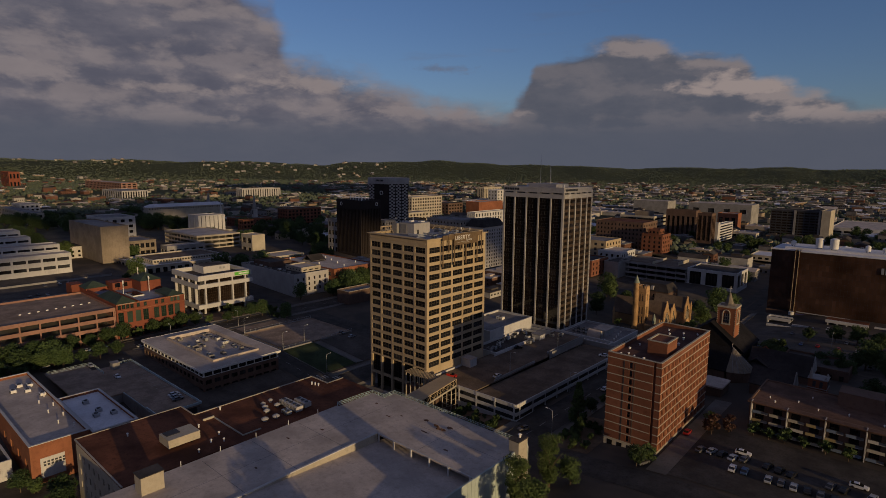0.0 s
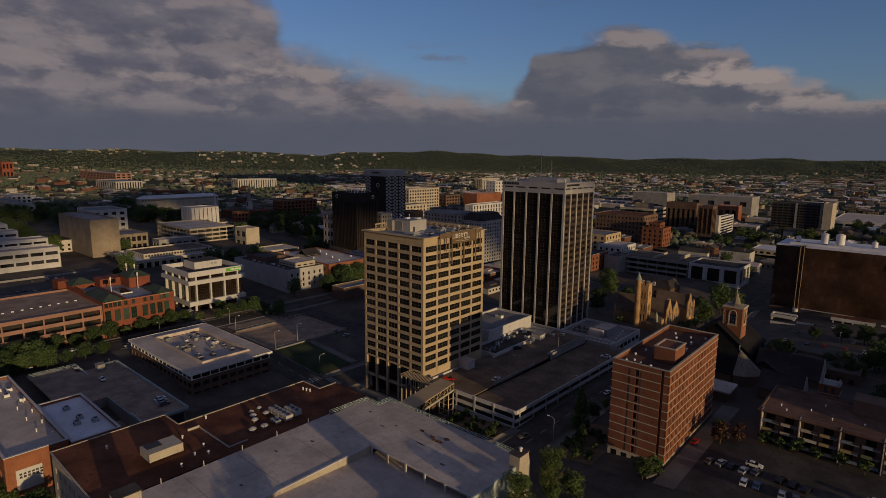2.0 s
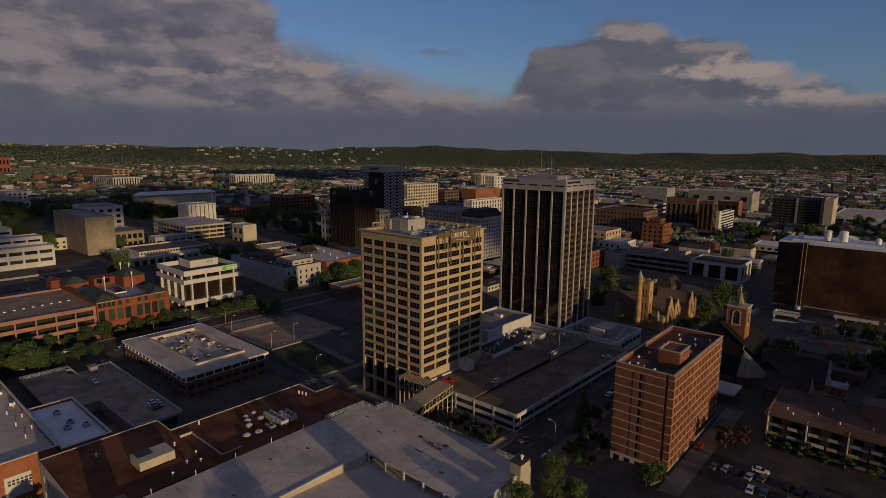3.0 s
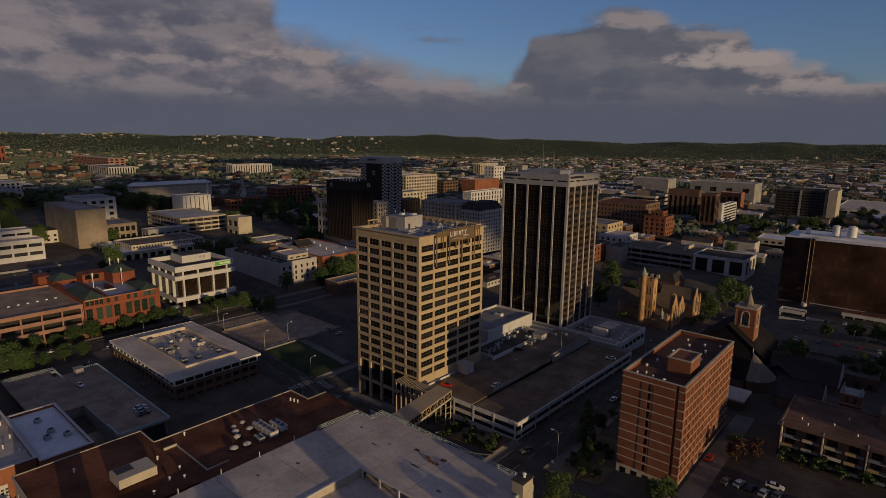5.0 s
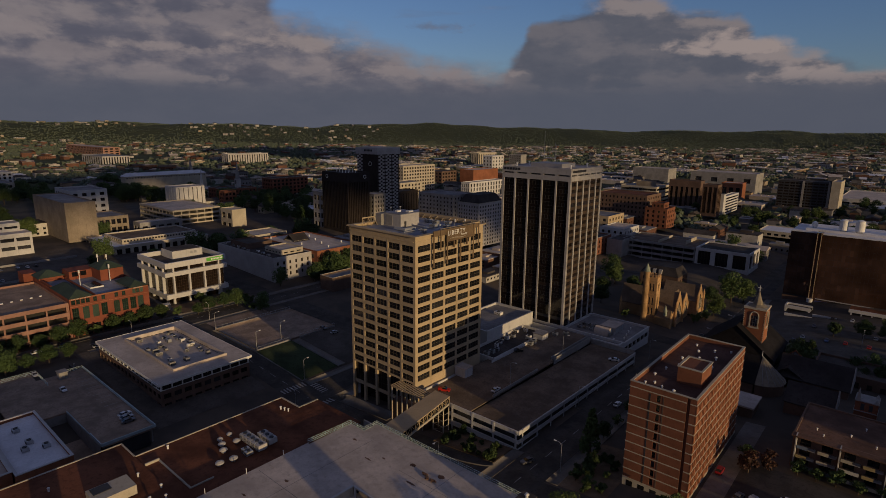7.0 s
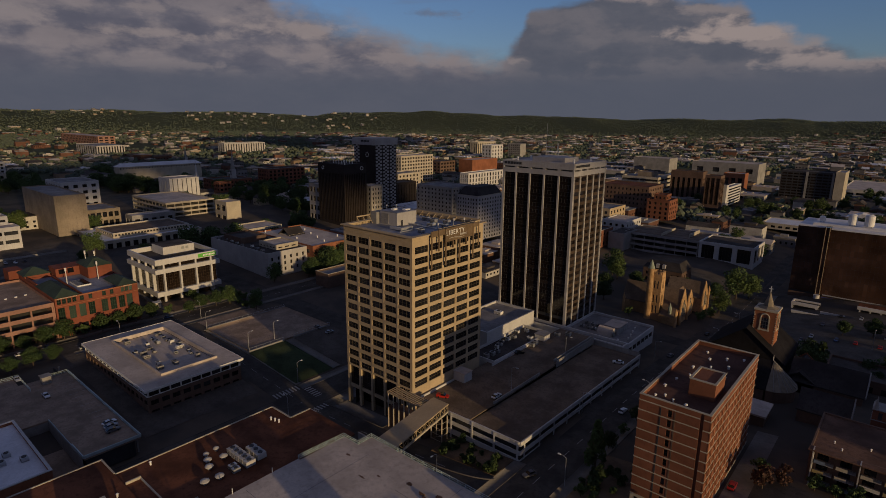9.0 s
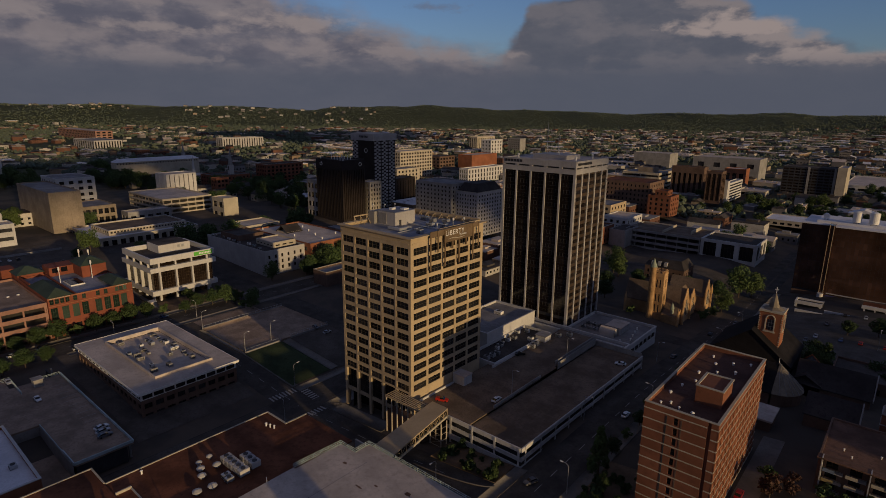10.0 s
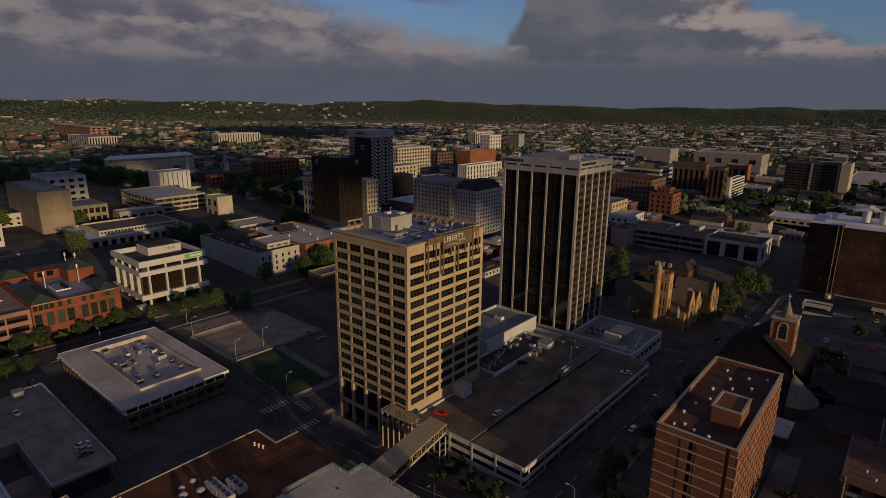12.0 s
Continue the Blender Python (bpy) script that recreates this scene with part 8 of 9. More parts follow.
def tree(kind, x, y, scale=1.0, turn=0.0, z=None):
    t = thing("tree", LABEL[kind], "tree", "town trees")
    tm, cm = KINDS[kind]
    put("trunk", tm, Matrix(), t)
    put("crown", cm, Matrix(), t)
    t.matrix_basis = pose(x, y, float(ground(x, y)) if z is None else z, 0, 0, turn) @ Matrix.Scale(scale, 4)
    return t


rt = random.Random(21)
# the columns at y -104 and -110 are unseen, added for their roof shadows
TREES = [("column", 79, -49, 1.08), ("column", 79.5, -33.5, 1.08), ("broad2", 84, -29, 0.8), ("fir", 65, 11, 1.25), ("column", 85, -104, 1.5), ("column", 87, -110, 1.35), ("column", 90, -59, 1.15), ("tall", 70, 4, 0.6), ("small", 68, -4, 0.7), ("small", 73, -6, 0.7), ("copper", 106, 27, 1.15), ("copper", 110, 32, 0.9), ("small", 104, 34, 0.9), ("small", 117, 34.5, 0.75), ("small", 121.5, 34, 0.7), ("small", 126, 34.6, 0.85), ("small", 131, 34.2, 0.7), ("small", 137, 34.5, 0.8), ("small", 143, 34, 0.75), ("broad", 94.8, -8.2, 0.75), ("small", 96.9, -3.7, 0.9),
         ("broad2", -328, 6, 1.6), ("broad", -316, -6, 0.9), ("small", -186, 10, 1.3), ("broad", -172, 8, 0.95), ("broad", -171, 16, 1.05), ("broad2", -168.5, 23, 1.0), ("broad", -170, 0, 0.8), ("broad2", 12, 200, 1.25), ("broad2", -36, 248, 1.8), ("broad2", -28, 238, 1.5), ("broad2", 45, 256, 1.9), ("broad2", 51, 264, 1.5), ("broad", -14, 186, 1.3), ("broad", -22, 205, 1.4), ("broad", -8, 222, 1.3), ("broad", 36, 240, 1.3), ("broad", 20, 232, 1.2), ("small", 41, 192, 0.9), ("small", 42, 198, 0.9), ("small", 11, 165, 0.9), ("broad2", 45, 218, 1.3), ("small", 44, 205, 1.0)]
for k in range(17):
    y = -140 + k * 8.2
    TREES += [("broad", -176 + rt.uniform(-2, 2), y, rt.uniform(0.85, 1.2)), (rt.choice(("broad", "broad2")), -153 + rt.uniform(-2, 2), y - 2, rt.uniform(0.7, 1.0))] if y < -62 else [(rt.choice(("broad", "broad", "small")), -176 + rt.uniform(-1, 1), y, rt.uniform(0.95, 1.2))]
for k in range(24):
    TREES.append((rt.choice(("broad", "broad2", "broad")), -160 + rt.uniform(-12, 14), -112 + rt.uniform(-40, 24), rt.uniform(0.9, 1.35)))
for k in range(9):
    TREES.append((rt.choice(("small", "broad2")), -186 + 4.6 * k + rt.uniform(-1, 1), 30 + rt.uniform(-6, 6), rt.uniform(0.7, 1.0)))
for k in range(12):
    TREES += [(rt.choice(("broad", "broad2", "tall")), rt.uniform(66, 150), rt.uniform(128, 148), rt.uniform(0.6, 1.0)), (rt.choice(("broad", "broad2", "broad")), rt.uniform(92, 165), rt.choice((rt.uniform(150, 170), rt.uniform(205, 222))), rt.uniform(0.8, 1.35))]
for k in range(12):
    TREES.append((rt.choice(("broad", "broad2")), rt.uniform(136, 172), rt.uniform(66, 112), rt.uniform(0.7, 1.0)))
for k in range(10):
    TREES.append((rt.choice(("broad", "broad2", "small")), rt.uniform(150, 185), rt.uniform(120, 230), rt.uniform(0.8, 1.2)))
for k in range(9):
    TREES.append((rt.choice(("small", "broad")), rt.uniform(-55, -20), rt.uniform(-134, -124), rt.uniform(0.7, 1.0)))
for k in range(12):
    TREES.append((rt.choice(("broad", "broad2")), rt.uniform(-188, -176), rt.uniform(62, 138), rt.uniform(0.9, 1.3)))
for k in range(8):
    TREES.append((rt.choice(("small", "broad")), 63.5, 24 + 11 * k, rt.uniform(0.6, 0.9)))
k = 0
while k < 140:
    s, u = rt.uniform(330, 760), rt.choice((rt.uniform(-0.85, -0.2), rt.uniform(0.1, 0.85), rt.uniform(0.1, 0.85)))
    x, y = -0.661 * s + 0.750 * u * s + 135, 0.750 * s + 0.661 * u * s - 145
    if math.sin(x / 60) + math.sin(y / 45 + 1) + rt.uniform(-1, 1) > 0.1 and free(x, y, 1):
        TREES.append((rt.choice(("broad", "broad2", "broad")), x, y, rt.uniform(0.9, 1.6)))
        k += 1
k = 0
while k < 120:
    s, u = rt.uniform(430, 820), rt.uniform(-0.85, -0.2)
    x, y = -0.661 * s + 0.750 * u * s + 135, 0.750 * s + 0.661 * u * s - 145
    if free(x, y, 1):
        TREES.append((rt.choice(("broad", "broad2", "broad")), x, y, rt.uniform(1.2, 1.9)))
        k += 1
# dark groves of tall trees beside the theatre, behind the court house and along the western streets
for x0, x1, y0, y1, n in ((-640, -500, -75, -2, 34), (-900, -660, 20, 90, 34), (-735, -640, 130, 185, 30), (-930, -800, 190, 290, 34), (-300, -278, 52, 84, 6), (-196, -172, 96, 150, 14)):
    for k in range(n):
        TREES.append((rt.choice(("broad", "broad", "broad2")), rt.uniform(x0, x1), rt.uniform(y0, y1), rt.uniform(1.3, 2.0)))
TREES = [p for p in TREES if not (-508 < p[1] < -422 and 98 < p[2] < 153)]
TREES.sort(key=lambda p: math.hypot(p[1] - 135, p[2] + 145))
for kind, x, y, s in TREES[:285]:
    tree(kind, x, y, s, rt.uniform(0, 360))


def tree_stand(trees):
    """The trees farther off, joined: crowns of leaves on plain trunks."""
    mats, verts, quads, index, count = [M["leaf"], M["leaf_light"], M["bark"]], [], [], [], 0
    for kind, x, y, s in trees:
        me = KINDS[kind][1]
        co = np.empty(len(me.vertices) * 3)
        me.vertices.foreach_get("co", co)
        a = rt.uniform(0, 6.283)
        co = co.reshape(-1, 3) * s
        base = np.array((x, y, float(ground(x, y))))
        turned = np.stack([co[:, 0] * math.cos(a) - co[:, 1] * math.sin(a), co[:, 0] * math.sin(a) + co[:, 1] * math.cos(a), co[:, 2]], -1)
        n = len(turned)
        r, h = 0.25 * s, 5.0 * s
        stem = np.array([(i, j, k) for k in (-0.6, h) for i, j in ((-r, -r), (r, -r), (r, r), (-r, r))])
        verts += [turned + base, stem + base]
        quads += [np.arange(n).reshape(-1, 4) + count, np.array([(0, 1, 5, 4), (1, 2, 6, 5), (2, 3, 7, 6), (3, 0, 4, 7)]) + count + n]
        index += [1 if me.materials[0] == M["leaf_light"] else 0] * (n // 4) + [2] * 4
        count += n + 8
    ob = new("tree_stand", arrays_mesh("tree_stand", np.concatenate(verts), np.concatenate(quads), mats, index))
    tagged(ob, "dark green town trees among far buildings", "trees", kind="stuff")


tree_stand(TREES[285:])
for k in range(46):
    x, y = (rt.uniform(19, 41), rt.uniform(-8, 0.5)) if k < 28 else (rt.uniform(62, 78), rt.uniform(-8, 18))
    b = put("shrub", BUSH[k % 3], pose(x, y, float(ground(x, y)) + 0.2, 0, 0, rt.uniform(0, 360)) @ Matrix.Scale(rt.uniform(0.8, 1.7), 4), None)
    tagged(b, "dark green rounded shrub in a planting bed", "shrub", "shrubs in the beds")


# ---- vehicles ----
def car(colour, name, label, kind="car"):
    t = thing("car" if kind == "car" else "pickup_truck", label, kind, "parked vehicles")
    paint = material(name, colour, 0.35, metal=0.2, vary=0.05, bump=0.0, spec=0.5)

    def shell(sections, width_at):
        bm = bmesh.new()
        rows = []
        for x, z0, z1, w in sections:
            rows.append([bm.verts.new(p) for p in ((x, -w, z0), (x, w, z0), (x, w * 0.97, z1), (x, -w * 0.97, z1))])
        for a, b in zip(rows, rows[1:]):
            for i in range(4):
                j = (i + 1) % 4
                bm.faces.new((a[i], a[j], b[j], b[i]))
        bm.faces.new(rows[0][::-1])
        bm.faces.new(rows[-1])
        bmesh.ops.recalc_face_normals(bm, faces=bm.faces[:])
        return bm

    part("body", shell([(-2.3, 0.45, 0.75, 0.78), (-2.15, 0.3, 0.95, 0.86), (-1.2, 0.28, 1.0, 0.9), (0.9, 0.28, 0.98, 0.9), (2.0, 0.3, 0.82, 0.86), (2.3, 0.42, 0.68, 0.74)], 0), paint, t)
    if kind == "car":
        part("cabin", shell([(-1.9, 0.99, 1.0, 0.78), (-1.3, 0.99, 1.4, 0.7), (-0.1, 0.99, 1.46, 0.7), (1.0, 0.97, 0.99, 0.78)], 0), M["window_dark"], t, "dark glazed cabin")
        part("roof", shell([(-1.25, 1.41, 1.45, 0.66), (-0.1, 1.465, 1.5, 0.68), (0.15, 1.38, 1.45, 0.66)], 0), paint, t)
    else:
        part("cabin", shell([(-0.6, 0.99, 1.0, 0.8), (-0.5, 0.99, 1.6, 0.74), (0.5, 0.99, 1.6, 0.74), (1.1, 0.97, 0.99, 0.78)], 0), M["window_dark"], t, "dark glazed cabin")
        part("bed_rail", shell([(-2.28, 0.96, 1.2, 0.86), (-0.65, 1.0, 1.2, 0.88)], 0), paint, t)
    for x in (-1.4, 1.4):
        for y in (-0.82, 0.82):
            bm = bmesh.new()
            rod(bm, (x, y - 0.1, 0.32), (x, y + 0.1, 0.32), 0.32, n=12)
            part("wheel", bm, M["tyre"], t)
    return t


CARS = [car(c, "car_paint_" + n, f"{n} parked car beside others on asphalt") for n, c in (("white", (0.7, 0.7, 0.7)), ("silver", (0.4, 0.41, 0.43)), ("black", (0.02, 0.02, 0.022)), ("grey", (0.12, 0.12, 0.13)), ("red", (0.35, 0.02, 0.02)), ("blue", (0.05, 0.09, 0.2)))]
PICK = car((0.5, 0.03, 0.02), "truck_paint_red", "bright red pickup truck on the garage deck", "pickup truck")
PICK.matrix_basis = pose(6.5, 9.0, 5.92, 0, 0, 25)
rc = random.Random(31)
SPOTS = [(118, 17.5, None, 5), (147, 18, None, 0), (40, 84, 3.67, 200), (-74, -74, 0.31, 100), (-71, -74.5, 0.31, 95), (-68, -75, 0.31, 90), (-136, -86, 0.31, 0), (-112, -82.5, 0.31, 0), (96, -6, None, 70), (57, 50, None, 90), (51, -3, None, 250), (50, 120, None, 90), (-100, 34, None, 0), (-92, 35, None, 90), (99.6, 23, None, 90), (52, 170, None, 90), (57, 200, None, 270), (30, 98.5, None, 0), (84, -44, None, 60), (6, 60, 5.92, 60), (21, 22, 5.92, 90)]
for k in range(15):
    SPOTS += [(107 + 3.1 * k, 13 + rc.uniform(-0.6, 0.6), None, 80 + rc.uniform(-3, 3))] if rc.random() < 0.9 else []
    SPOTS += [(118 + 3.1 * k, 6 + rc.uniform(-0.6, 0.6), None, 95 + rc.uniform(-3, 3))] if rc.random() < 0.9 else []
for k in range(26):
    SPOTS += [(rc.choice((-268, -292, -313, -340)) + rc.uniform(-2, 2), -140 + 5 * k, None, rc.choice((0, 180)))]
for k in range(10):
    SPOTS += [(-165 + rc.choice((-6, 6)), -110 + 11 * k, None, 90)]
for k in range(32):
    SPOTS += [(rc.uniform(70, 150), rc.choice((160, 172, 186, 196, 216, 224, 246)), None, rc.choice((90, 270)))]
used = {}
for i, (x, y, z, a) in enumerate(SPOTS):
    base = CARS[0 if i in (0, 1, 2, 3) else rc.choice((0, 0, 1, 1, 2, 2, 3, 3, 4, 5))]
    m = pose(x, y, float(ground(x, y)) + 0.18 if z is None else z, 0, 0, a)
    if base.name in used:
        copy_thing(base, m)
    else:
        used[base.name] = True
        base.matrix_basis = m
for i, base in enumerate(CARS):
    if base.name not in used:
        base.matrix_basis = pose(110 + 6 * i, 25, float(ground(110 + 6 * i, 25)) + 0.18, 0, 0, 90)


# ---- street lamps ----
def street_lamp(h=9.0, label="tall grey street lamp with a curved arm"):
    t = thing("street_lamp", label, "street lamp", "street lamps")
    bm = bmesh.new()
    rod(bm, (0, 0, -0.5), (0, 0, h), 0.13, 0.07, 8)
    part("pole", bm, M["metal"], t)
    bm = bmesh.new()
    rod(bm, (0, 0, h), (0.9, 0, h + 0.5), 0.06, 0.05, 6)
    rod(bm, (0.9, 0, h + 0.5), (2.2, 0, h + 0.6), 0.05, 0.05, 6)
    part("arm", bm, M["metal"], t)
    boxes("lamp_head", [(1.8, 2.7, -0.18, 0.18, h + 0.45, h + 0.62)], M["metal_white"], t)
    return t


lamp = street_lamp()
LAMPS = [(62, -2, 180), (22, 30, 0), (22.5, 70, 0), (46, 40, 0), (62, 60, 180), (46, 110, 0), (62, 150, 180), (62, 190, 180), (-57.5, 20, 0), (-41.8, -24, 180), (-62, -5.5, 90), (-100, -5.5, 90), (-140, -5.5, 90), (-157, -40, 180), (-157, 0, 180), (-174, -90, 0), (90, 140, 0), (120, 190, 90), (-103, 10, 90), (30, -21, 270)]
for i, (x, y, a) in enumerate(LAMPS):
    m = pose(x, y, 5.9 if i in (1, 2) else float(ground(x, y)) + 0.1, 0, 0, a)
    if i:
        copy_thing(lamp, m)
    else:
        lamp.matrix_basis = m

# ---- the town beyond ----
def far_house(seed):
    """A small far building: walls, flat or pitched roof and a strip of dark windows."""
    rr = random.Random(seed)
    w, d, h = rr.uniform(10, 26), rr.uniform(10, 30), rr.choice((4, 5, 5, 6, 7, 9))
    bm = bmesh.new()
    box(bm, -w / 2, w / 2, -d / 2, d / 2, -4, h, 0)
    if rr.random() < 0.45:
        v = [bm.verts.new(p) for p in ((-w / 2 - 0.4, -d / 2 - 0.4, h + 0.01), (w / 2 + 0.4, -d / 2 - 0.4, h + 0.01), (w / 2 + 0.4, d / 2 + 0.4, h + 0.01), (-w / 2 - 0.4, d / 2 + 0.4, h + 0.01), (0, -d / 2 - 0.4, h + 3), (0, d / 2 + 0.4, h + 3))]
        for f in ((0, 4, 5, 3), (4, 1, 2, 5), (0, 1, 4), (3, 5, 2)):
            bm.faces.new([v[i] for i in f]).material_index = 1
    else:
        box(bm, -w / 2 - 0.2, w / 2 + 0.2, -d / 2 - 0.2, d / 2 + 0.2, h + 0.005, h + 0.5, 1)
        box(bm, -w / 4, w / 8, -d / 4, d / 8, h + 0.51, h + 1.9, 1)
    for k in range(max(1, int(h / 3.5))):
        z = 1.2 + 3.3 * k
        n = max(2, int(w / 4))
        for i in range(n):
            x = -w / 2 + w * (i + 0.5) / n
            box(bm, x - 0.8, x + 0.8, -d / 2 - 0.06, -d / 2 - 0.005, z, z + 1.5, 2)
        n = max(2, int(d / 4))
        for i in range(n):
            y = -d / 2 + d * (i + 0.5) / n
            box(bm, w / 2 + 0.005, w / 2 + 0.06, y - 0.8, y + 0.8, z, z + 1.5, 2)
    wall = rr.choice(("far_cream", "far_white", "far_white", "far_brick", "far_tan", "far_grey"))
    roof = rr.choice(("roof_light", "roof_white", "roof_grey", "roof_dark", "roof_dark", "roof_dark"))
    return mesh_of("house", bm, M[wall], M[roof], M["window_dark"]), wall


M["far_cream"] = material("cream_house_wall", (0.36, 0.30, 0.22), vary=0.2, each=0.25)
M["far_white"] = material("white_house_wall", (0.42, 0.40, 0.37), vary=0.2, each=0.2)
M["far_brick"] = material("brick_house_wall", (0.16, 0.085, 0.06), vary=0.2, each=0.25)
M["far_tan"] = material("tan_house_wall", (0.26, 0.19, 0.13), vary=0.2, each=0.25)
M["far_grey"] = material("grey_house_wall", (0.20, 0.19, 0.19), vary=0.2, each=0.25)
VARIANTS = [far_house(100 + k) for k in range(28)]
WORDS = {"far_cream": "small cream building with a flat roof in the town", "far_white": "small white building in the far town", "far_brick": "small brick building in the far town", "far_tan": "small tan building in the far town", "far_grey": "small grey building in the far town"}
def far_shed(seed):
    """A wide low far warehouse with a pale roof and a strip of doors."""
    rr = random.Random(seed)
    w, d, h = rr.uniform(30, 60), rr.uniform(22, 40), rr.uniform(5, 8)
    bm = bmesh.new()
    box(bm, -w / 2, w / 2, -d / 2, d / 2, -4, h, 0)
    box(bm, -w / 2 - 0.3, w / 2 + 0.3, -d / 2 - 0.3, d / 2 + 0.3, h + 0.005, h + 0.6, 1)
    for i in range(int(w / 8)):
        x = -w / 2 + 8 * (i + 0.5)
        box(bm, x - 2, x + 2, -d / 2 - 0.06, -d / 2 - 0.005, 0.5, 3.6, 2)
        box(bm, x - 1.2, x + 1.2, -2 + (i % 3) * 3, 0.4 + (i % 3) * 3, h + 0.61, h + 1.9, 1)
    wall = rr.choice(("far_white", "far_cream", "far_white", "far_tan"))
    return mesh_of("house", bm, M[wall], M[rr.choice(("roof_light", "roof_white", "roof_light"))], M["window_dark"]), wall


VARIANTS += [far_shed(300 + k) for k in range(10)]
rf = random.Random(77)
PLOTS = []
while len(PLOTS) < 1900:
    s, u = 330 + 2700 * rf.random() ** 1.05, rf.uniform(-0.92, 0.98)
    x, y = -0.661 * s + 0.750 * u * s + 135, 0.750 * s + 0.661 * u * s - 145
    shed = rf.random() < (0.14 if u < -0.2 else 0.36)
    if not free(x, y, 16 if shed else 9):
        continue
    if s > 1300 and rf.random() < (0.6 if u < -0.2 else 0.12):
        continue
    if s < 1500:
        FOOT.append((x - 9, x + 9, y - 9, y + 9))
    k = rf.uniform(0.75, 1.3)
    m = pose(x, y, float(ground(x, y)), 0, 0, rf.choice((0, 90, 180, 270)) + (0 if s < 1200 else rf.uniform(-12, 12))) @ Matrix.Diagonal((k, k, rf.uniform(0.8, 1.5) if not shed else 1.0, 1))
    PLOTS.append((s, 28 + rf.randrange(10) if shed else rf.randrange(28), m))
PALE = [i for i in range(28) if VARIANTS[i][1] in ("far_white", "far_cream", "far_grey")]
for k in range(110):
    s, u = rf.uniform(3300, 4150), rf.choice((rf.uniform(-0.9, -0.55), rf.uniform(-0.45, -0.1)))
    x, y = -0.661 * s + 0.750 * u * s, 0.750 * s + 0.661 * u * s
    if math.hypot(x, y) < 4500:
        PLOTS.append((s, rf.choice(PALE), pose(x, y, float(ground(x, y)) + 4, 0, 0, rf.uniform(0, 360)) @ Matrix.Scale(rf.uniform(0.7, 1.1), 4)))
PLOTS.sort(key=lambda p: p[0])
for s, i, m in PLOTS[:300]:
    me, wall = VARIANTS[i]
    tagged(put("house", me, m, None), WORDS[wall], "building", "far town buildings")


def joined_town(plots):
    """The rest of the far town, too small to tell apart."""
    mats, verts, faces, index, count = [], [], [], [], 0
    for s, i, m in plots:
        me = VARIANTS[i][0]
        slots = []
        for mt in me.materials:
            if mt not in mats:
                mats.append(mt)
            slots.append(mats.index(mt))
        co = np.array([m @ v.co for v in me.vertices])
        for p in me.polygons:
            c = list(p.vertices)
            faces.append([count + a for a in (c if len(c) == 4 else c + c[-1:])][:4])
            index.append(slots[p.material_index])
        verts.append(co)
        count += len(co)
    quads = [f for f in faces if len(set(f)) == 4]
    ob = new("far_town", arrays_mesh("far_town", np.concatenate(verts), quads, mats, [k for f, k in zip(faces, index) if len(set(f)) == 4]))
    ob.data.shade_flat()
    tagged(ob, "small buildings of the far town", "buildings", kind="stuff")


joined_town(PLOTS[300:])


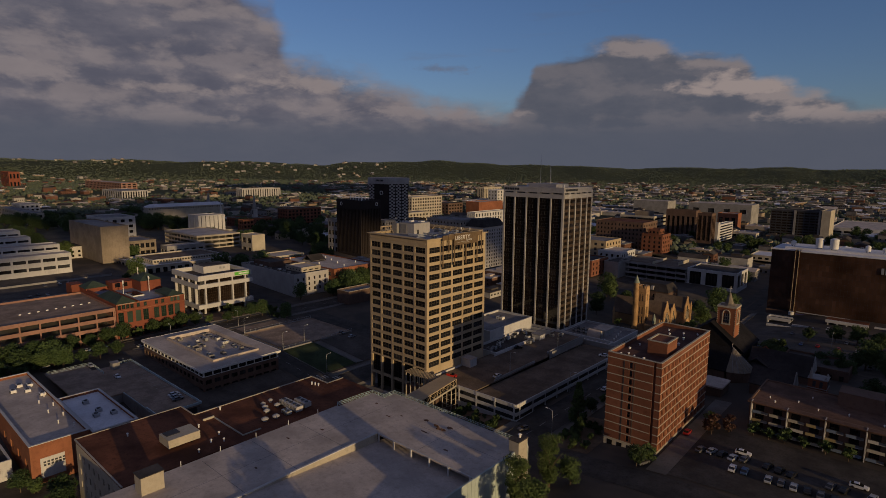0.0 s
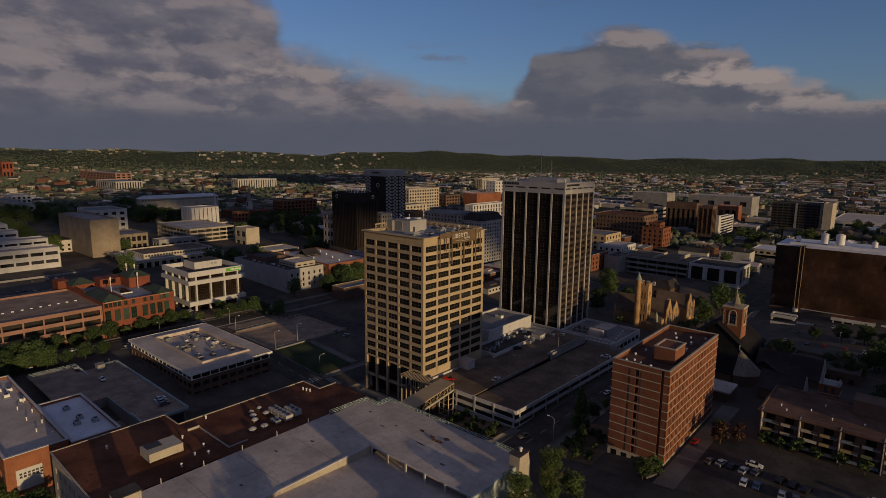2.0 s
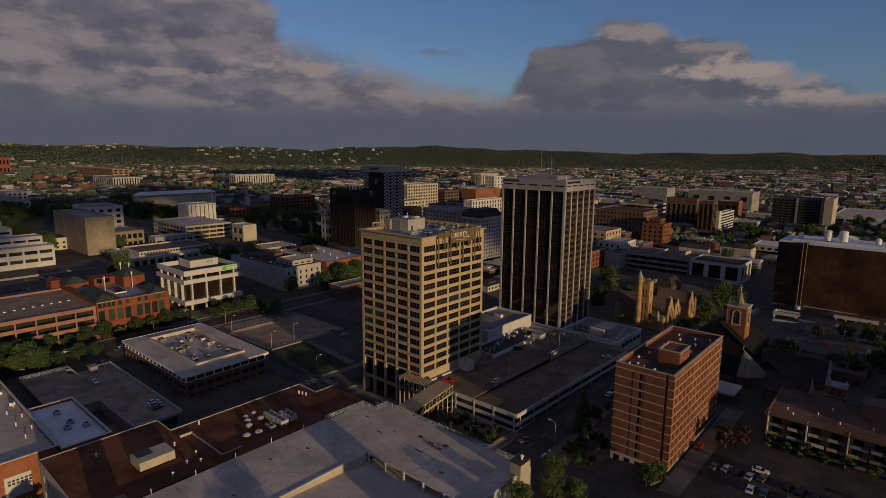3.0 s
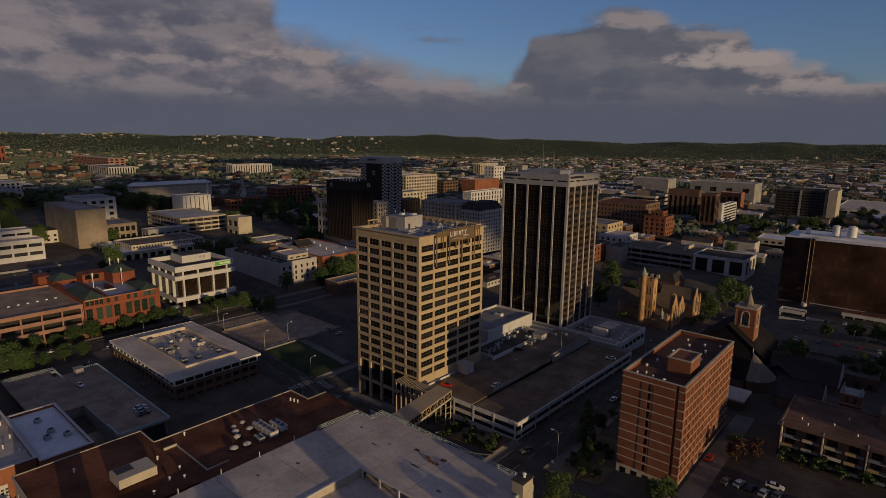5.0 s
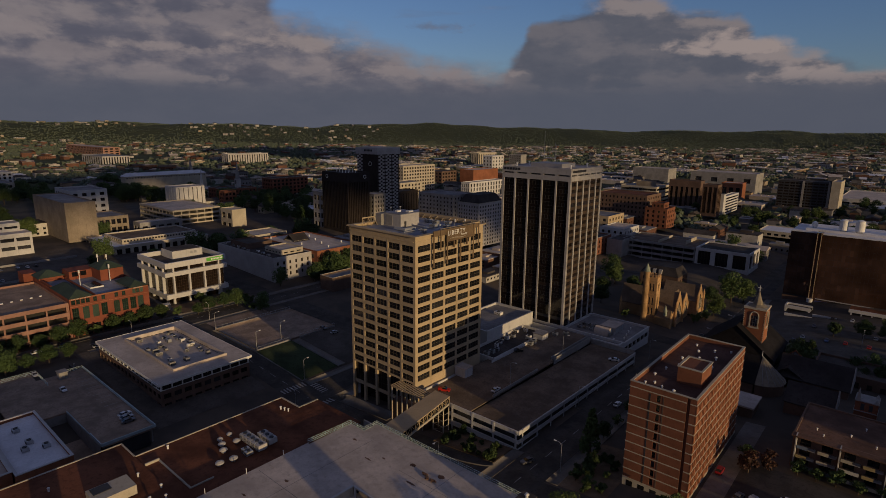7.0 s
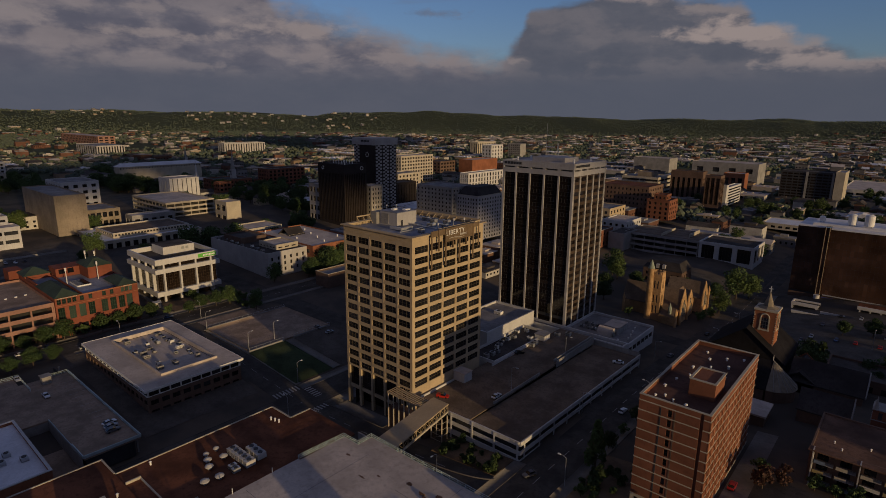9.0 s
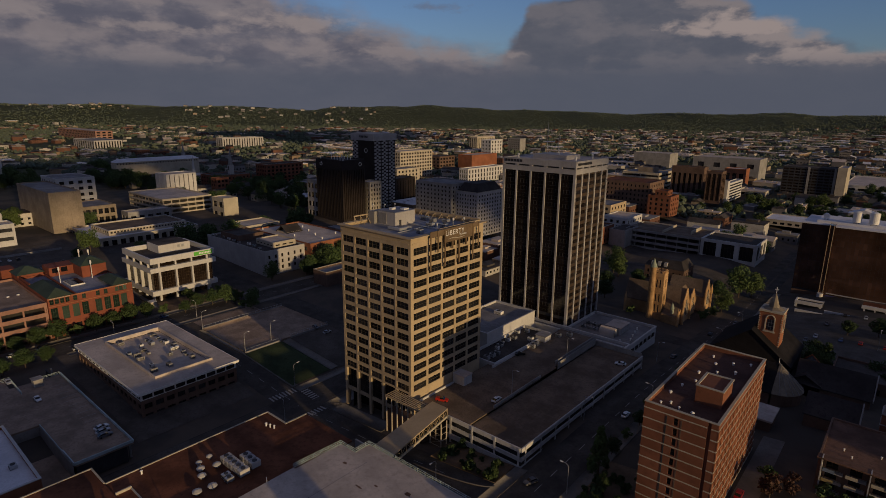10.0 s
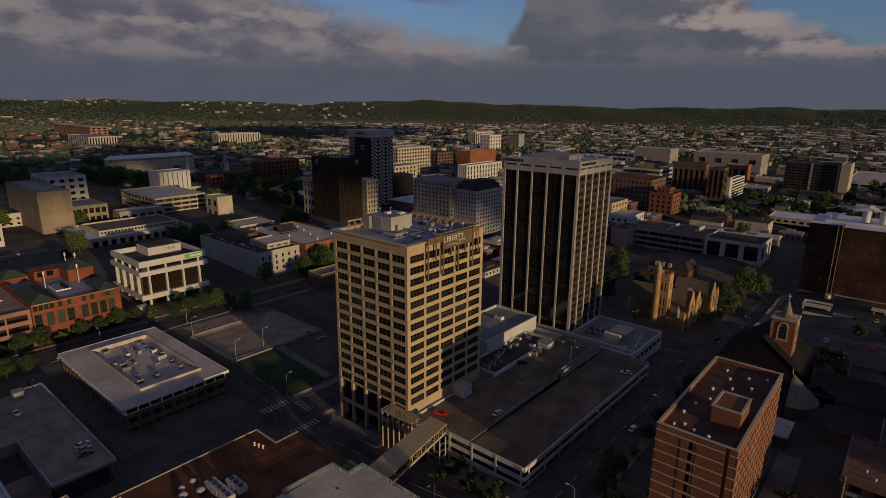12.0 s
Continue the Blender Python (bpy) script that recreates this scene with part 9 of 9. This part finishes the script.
def far_woods(count, seed):
    """Tree crowns of the far town and the ridge, each a few uneven lumps."""
    rg = np.random.RandomState(seed)
    t = (1 + 5**0.5) / 2
    ico = np.array([(-1, t, 0), (1, t, 0), (-1, -t, 0), (1, -t, 0), (0, -1, t), (0, 1, t), (0, -1, -t), (0, 1, -t), (t, 0, -1), (t, 0, 1), (-t, 0, -1), (-t, 0, 1)]) / math.sqrt(1 + t * t)
    tri = np.array([(0, 11, 5), (0, 5, 1), (0, 1, 7), (0, 7, 10), (0, 10, 11), (1, 5, 9), (5, 11, 4), (11, 10, 2), (10, 7, 6), (7, 1, 8), (3, 9, 4), (3, 4, 2), (3, 2, 6), (3, 6, 8), (3, 8, 9), (4, 9, 5), (2, 4, 11), (6, 2, 10), (8, 6, 7), (9, 8, 1)])
    s = 600 + 3900 * rg.uniform(0, 1, count * 3) ** 0.95
    w = rg.uniform(-0.98, 1.02, count * 3) * s
    x, y = -0.661 * s + 0.750 * w + 135, 0.750 * s + 0.661 * w - 145
    patch = np.sin(x / 190 + 1.7 * np.sin(y / 260)) + np.sin(y / 150 + 2.1 * np.sin(x / 310)) + rg.uniform(-1.2, 1.2, len(x)) + 1.2 * step(s, 1500, 3000)
    keep = np.array([(p > -0.15) and a * a + b * b < 4750**2 and free(a, b, 3) for a, b, p in zip(x, y, patch)])
    x, y, s = x[keep][:count], y[keep][:count], s[keep][:count]
    r = rg.uniform(2.8, 5.2, len(x)) * (1 - 0.3 * step(s, 2500, 4000))
    z = ground(x, y)
    verts, faces = [], []
    lumps = 2
    for k in range(lumps):
        v = ico[None] * rg.uniform(0.65, 1.25, (len(x), 12, 1))
        off = rg.uniform(-0.6, 0.6, (len(x), 1, 3)) * (1, 1, 0.5)
        v = (v * rg.uniform(0.6, 1.0, (len(x), 1, 1)) + off) * r[:, None, None] * (1, 1, 0.95) + np.stack([x, y, z + r * 0.85], -1)[:, None]
        verts.append(v.reshape(-1, 3))
        faces.append((tri[None] + 12 * np.arange(len(x))[:, None, None] + k * 12 * len(x)).reshape(-1, 3))
    # crowns take the leaf colour that already holds the distance haze
    ob = new("far_woods", arrays_mesh("far_woods", np.concatenate(verts), np.concatenate(faces), [M["leaf_hazed"]]))
    ob.data.shade_flat()
    return tagged(ob, "green woods and garden trees of the far town", "trees", kind="stuff")


far_woods(42000, 5)


# ---- unseen low clouds added off to the east, to lay shadows over parts of the town ----
def cloud(name, spots, seed):
    """Flattened uneven lumps, lifted towards the sun so that they shade the given spots."""
    rg = np.random.RandomState(seed)
    bm = bmesh.new()
    bmesh.ops.create_icosphere(bm, subdivisions=2, radius=1.0)
    base = np.array([v.co for v in bm.verts])
    tri = np.array([[v.index for v in f.verts] for f in bm.faces])
    bm.free()
    verts, faces = [], []
    k = 0
    for x0, x1, y0, y1, size in spots:
        n = int((x1 - x0) * (y1 - y0) / 8000 / size ** 2) + 5
        for _ in range(n):
            r = rg.uniform(55, 110) * size
            c = np.array([rg.uniform(x0, x1), rg.uniform(y0, y1), 15])
            v = base * (1 + 0.25 * rg.uniform(-1, 1, (len(base), 1))) * (r * 1.6, r, 24) + c
            verts.append(v)
            faces.append(tri + k)
            k += len(base)
    lift = (460 - 15) / to_sun.z
    verts = np.concatenate(verts) + np.array(to_sun) * lift
    m = material("cloud_vapour", (0.8, 0.8, 0.82), 1.0, vary=0.05, scale=0.01, fine=0.05, bump=0.0, spec=0.0)
    ob = new(name, arrays_mesh(name, verts, np.concatenate(faces), [m]))
    return tagged(ob, "unseen cloud lumps added to shade parts of the town", "cloud", kind="stuff")


# each spot is ground to be shaded; the lumps stay out of view
cloud("shading_clouds", [(-800, -480, -330, -90, 1.0), (-350, -200, 284, 304, 0.3), (-950, -660, 60, 165, 0.5), (-1100, -600, 270, 400, 1.0), (-1900, -1300, 900, 1500, 1.0)], 9)
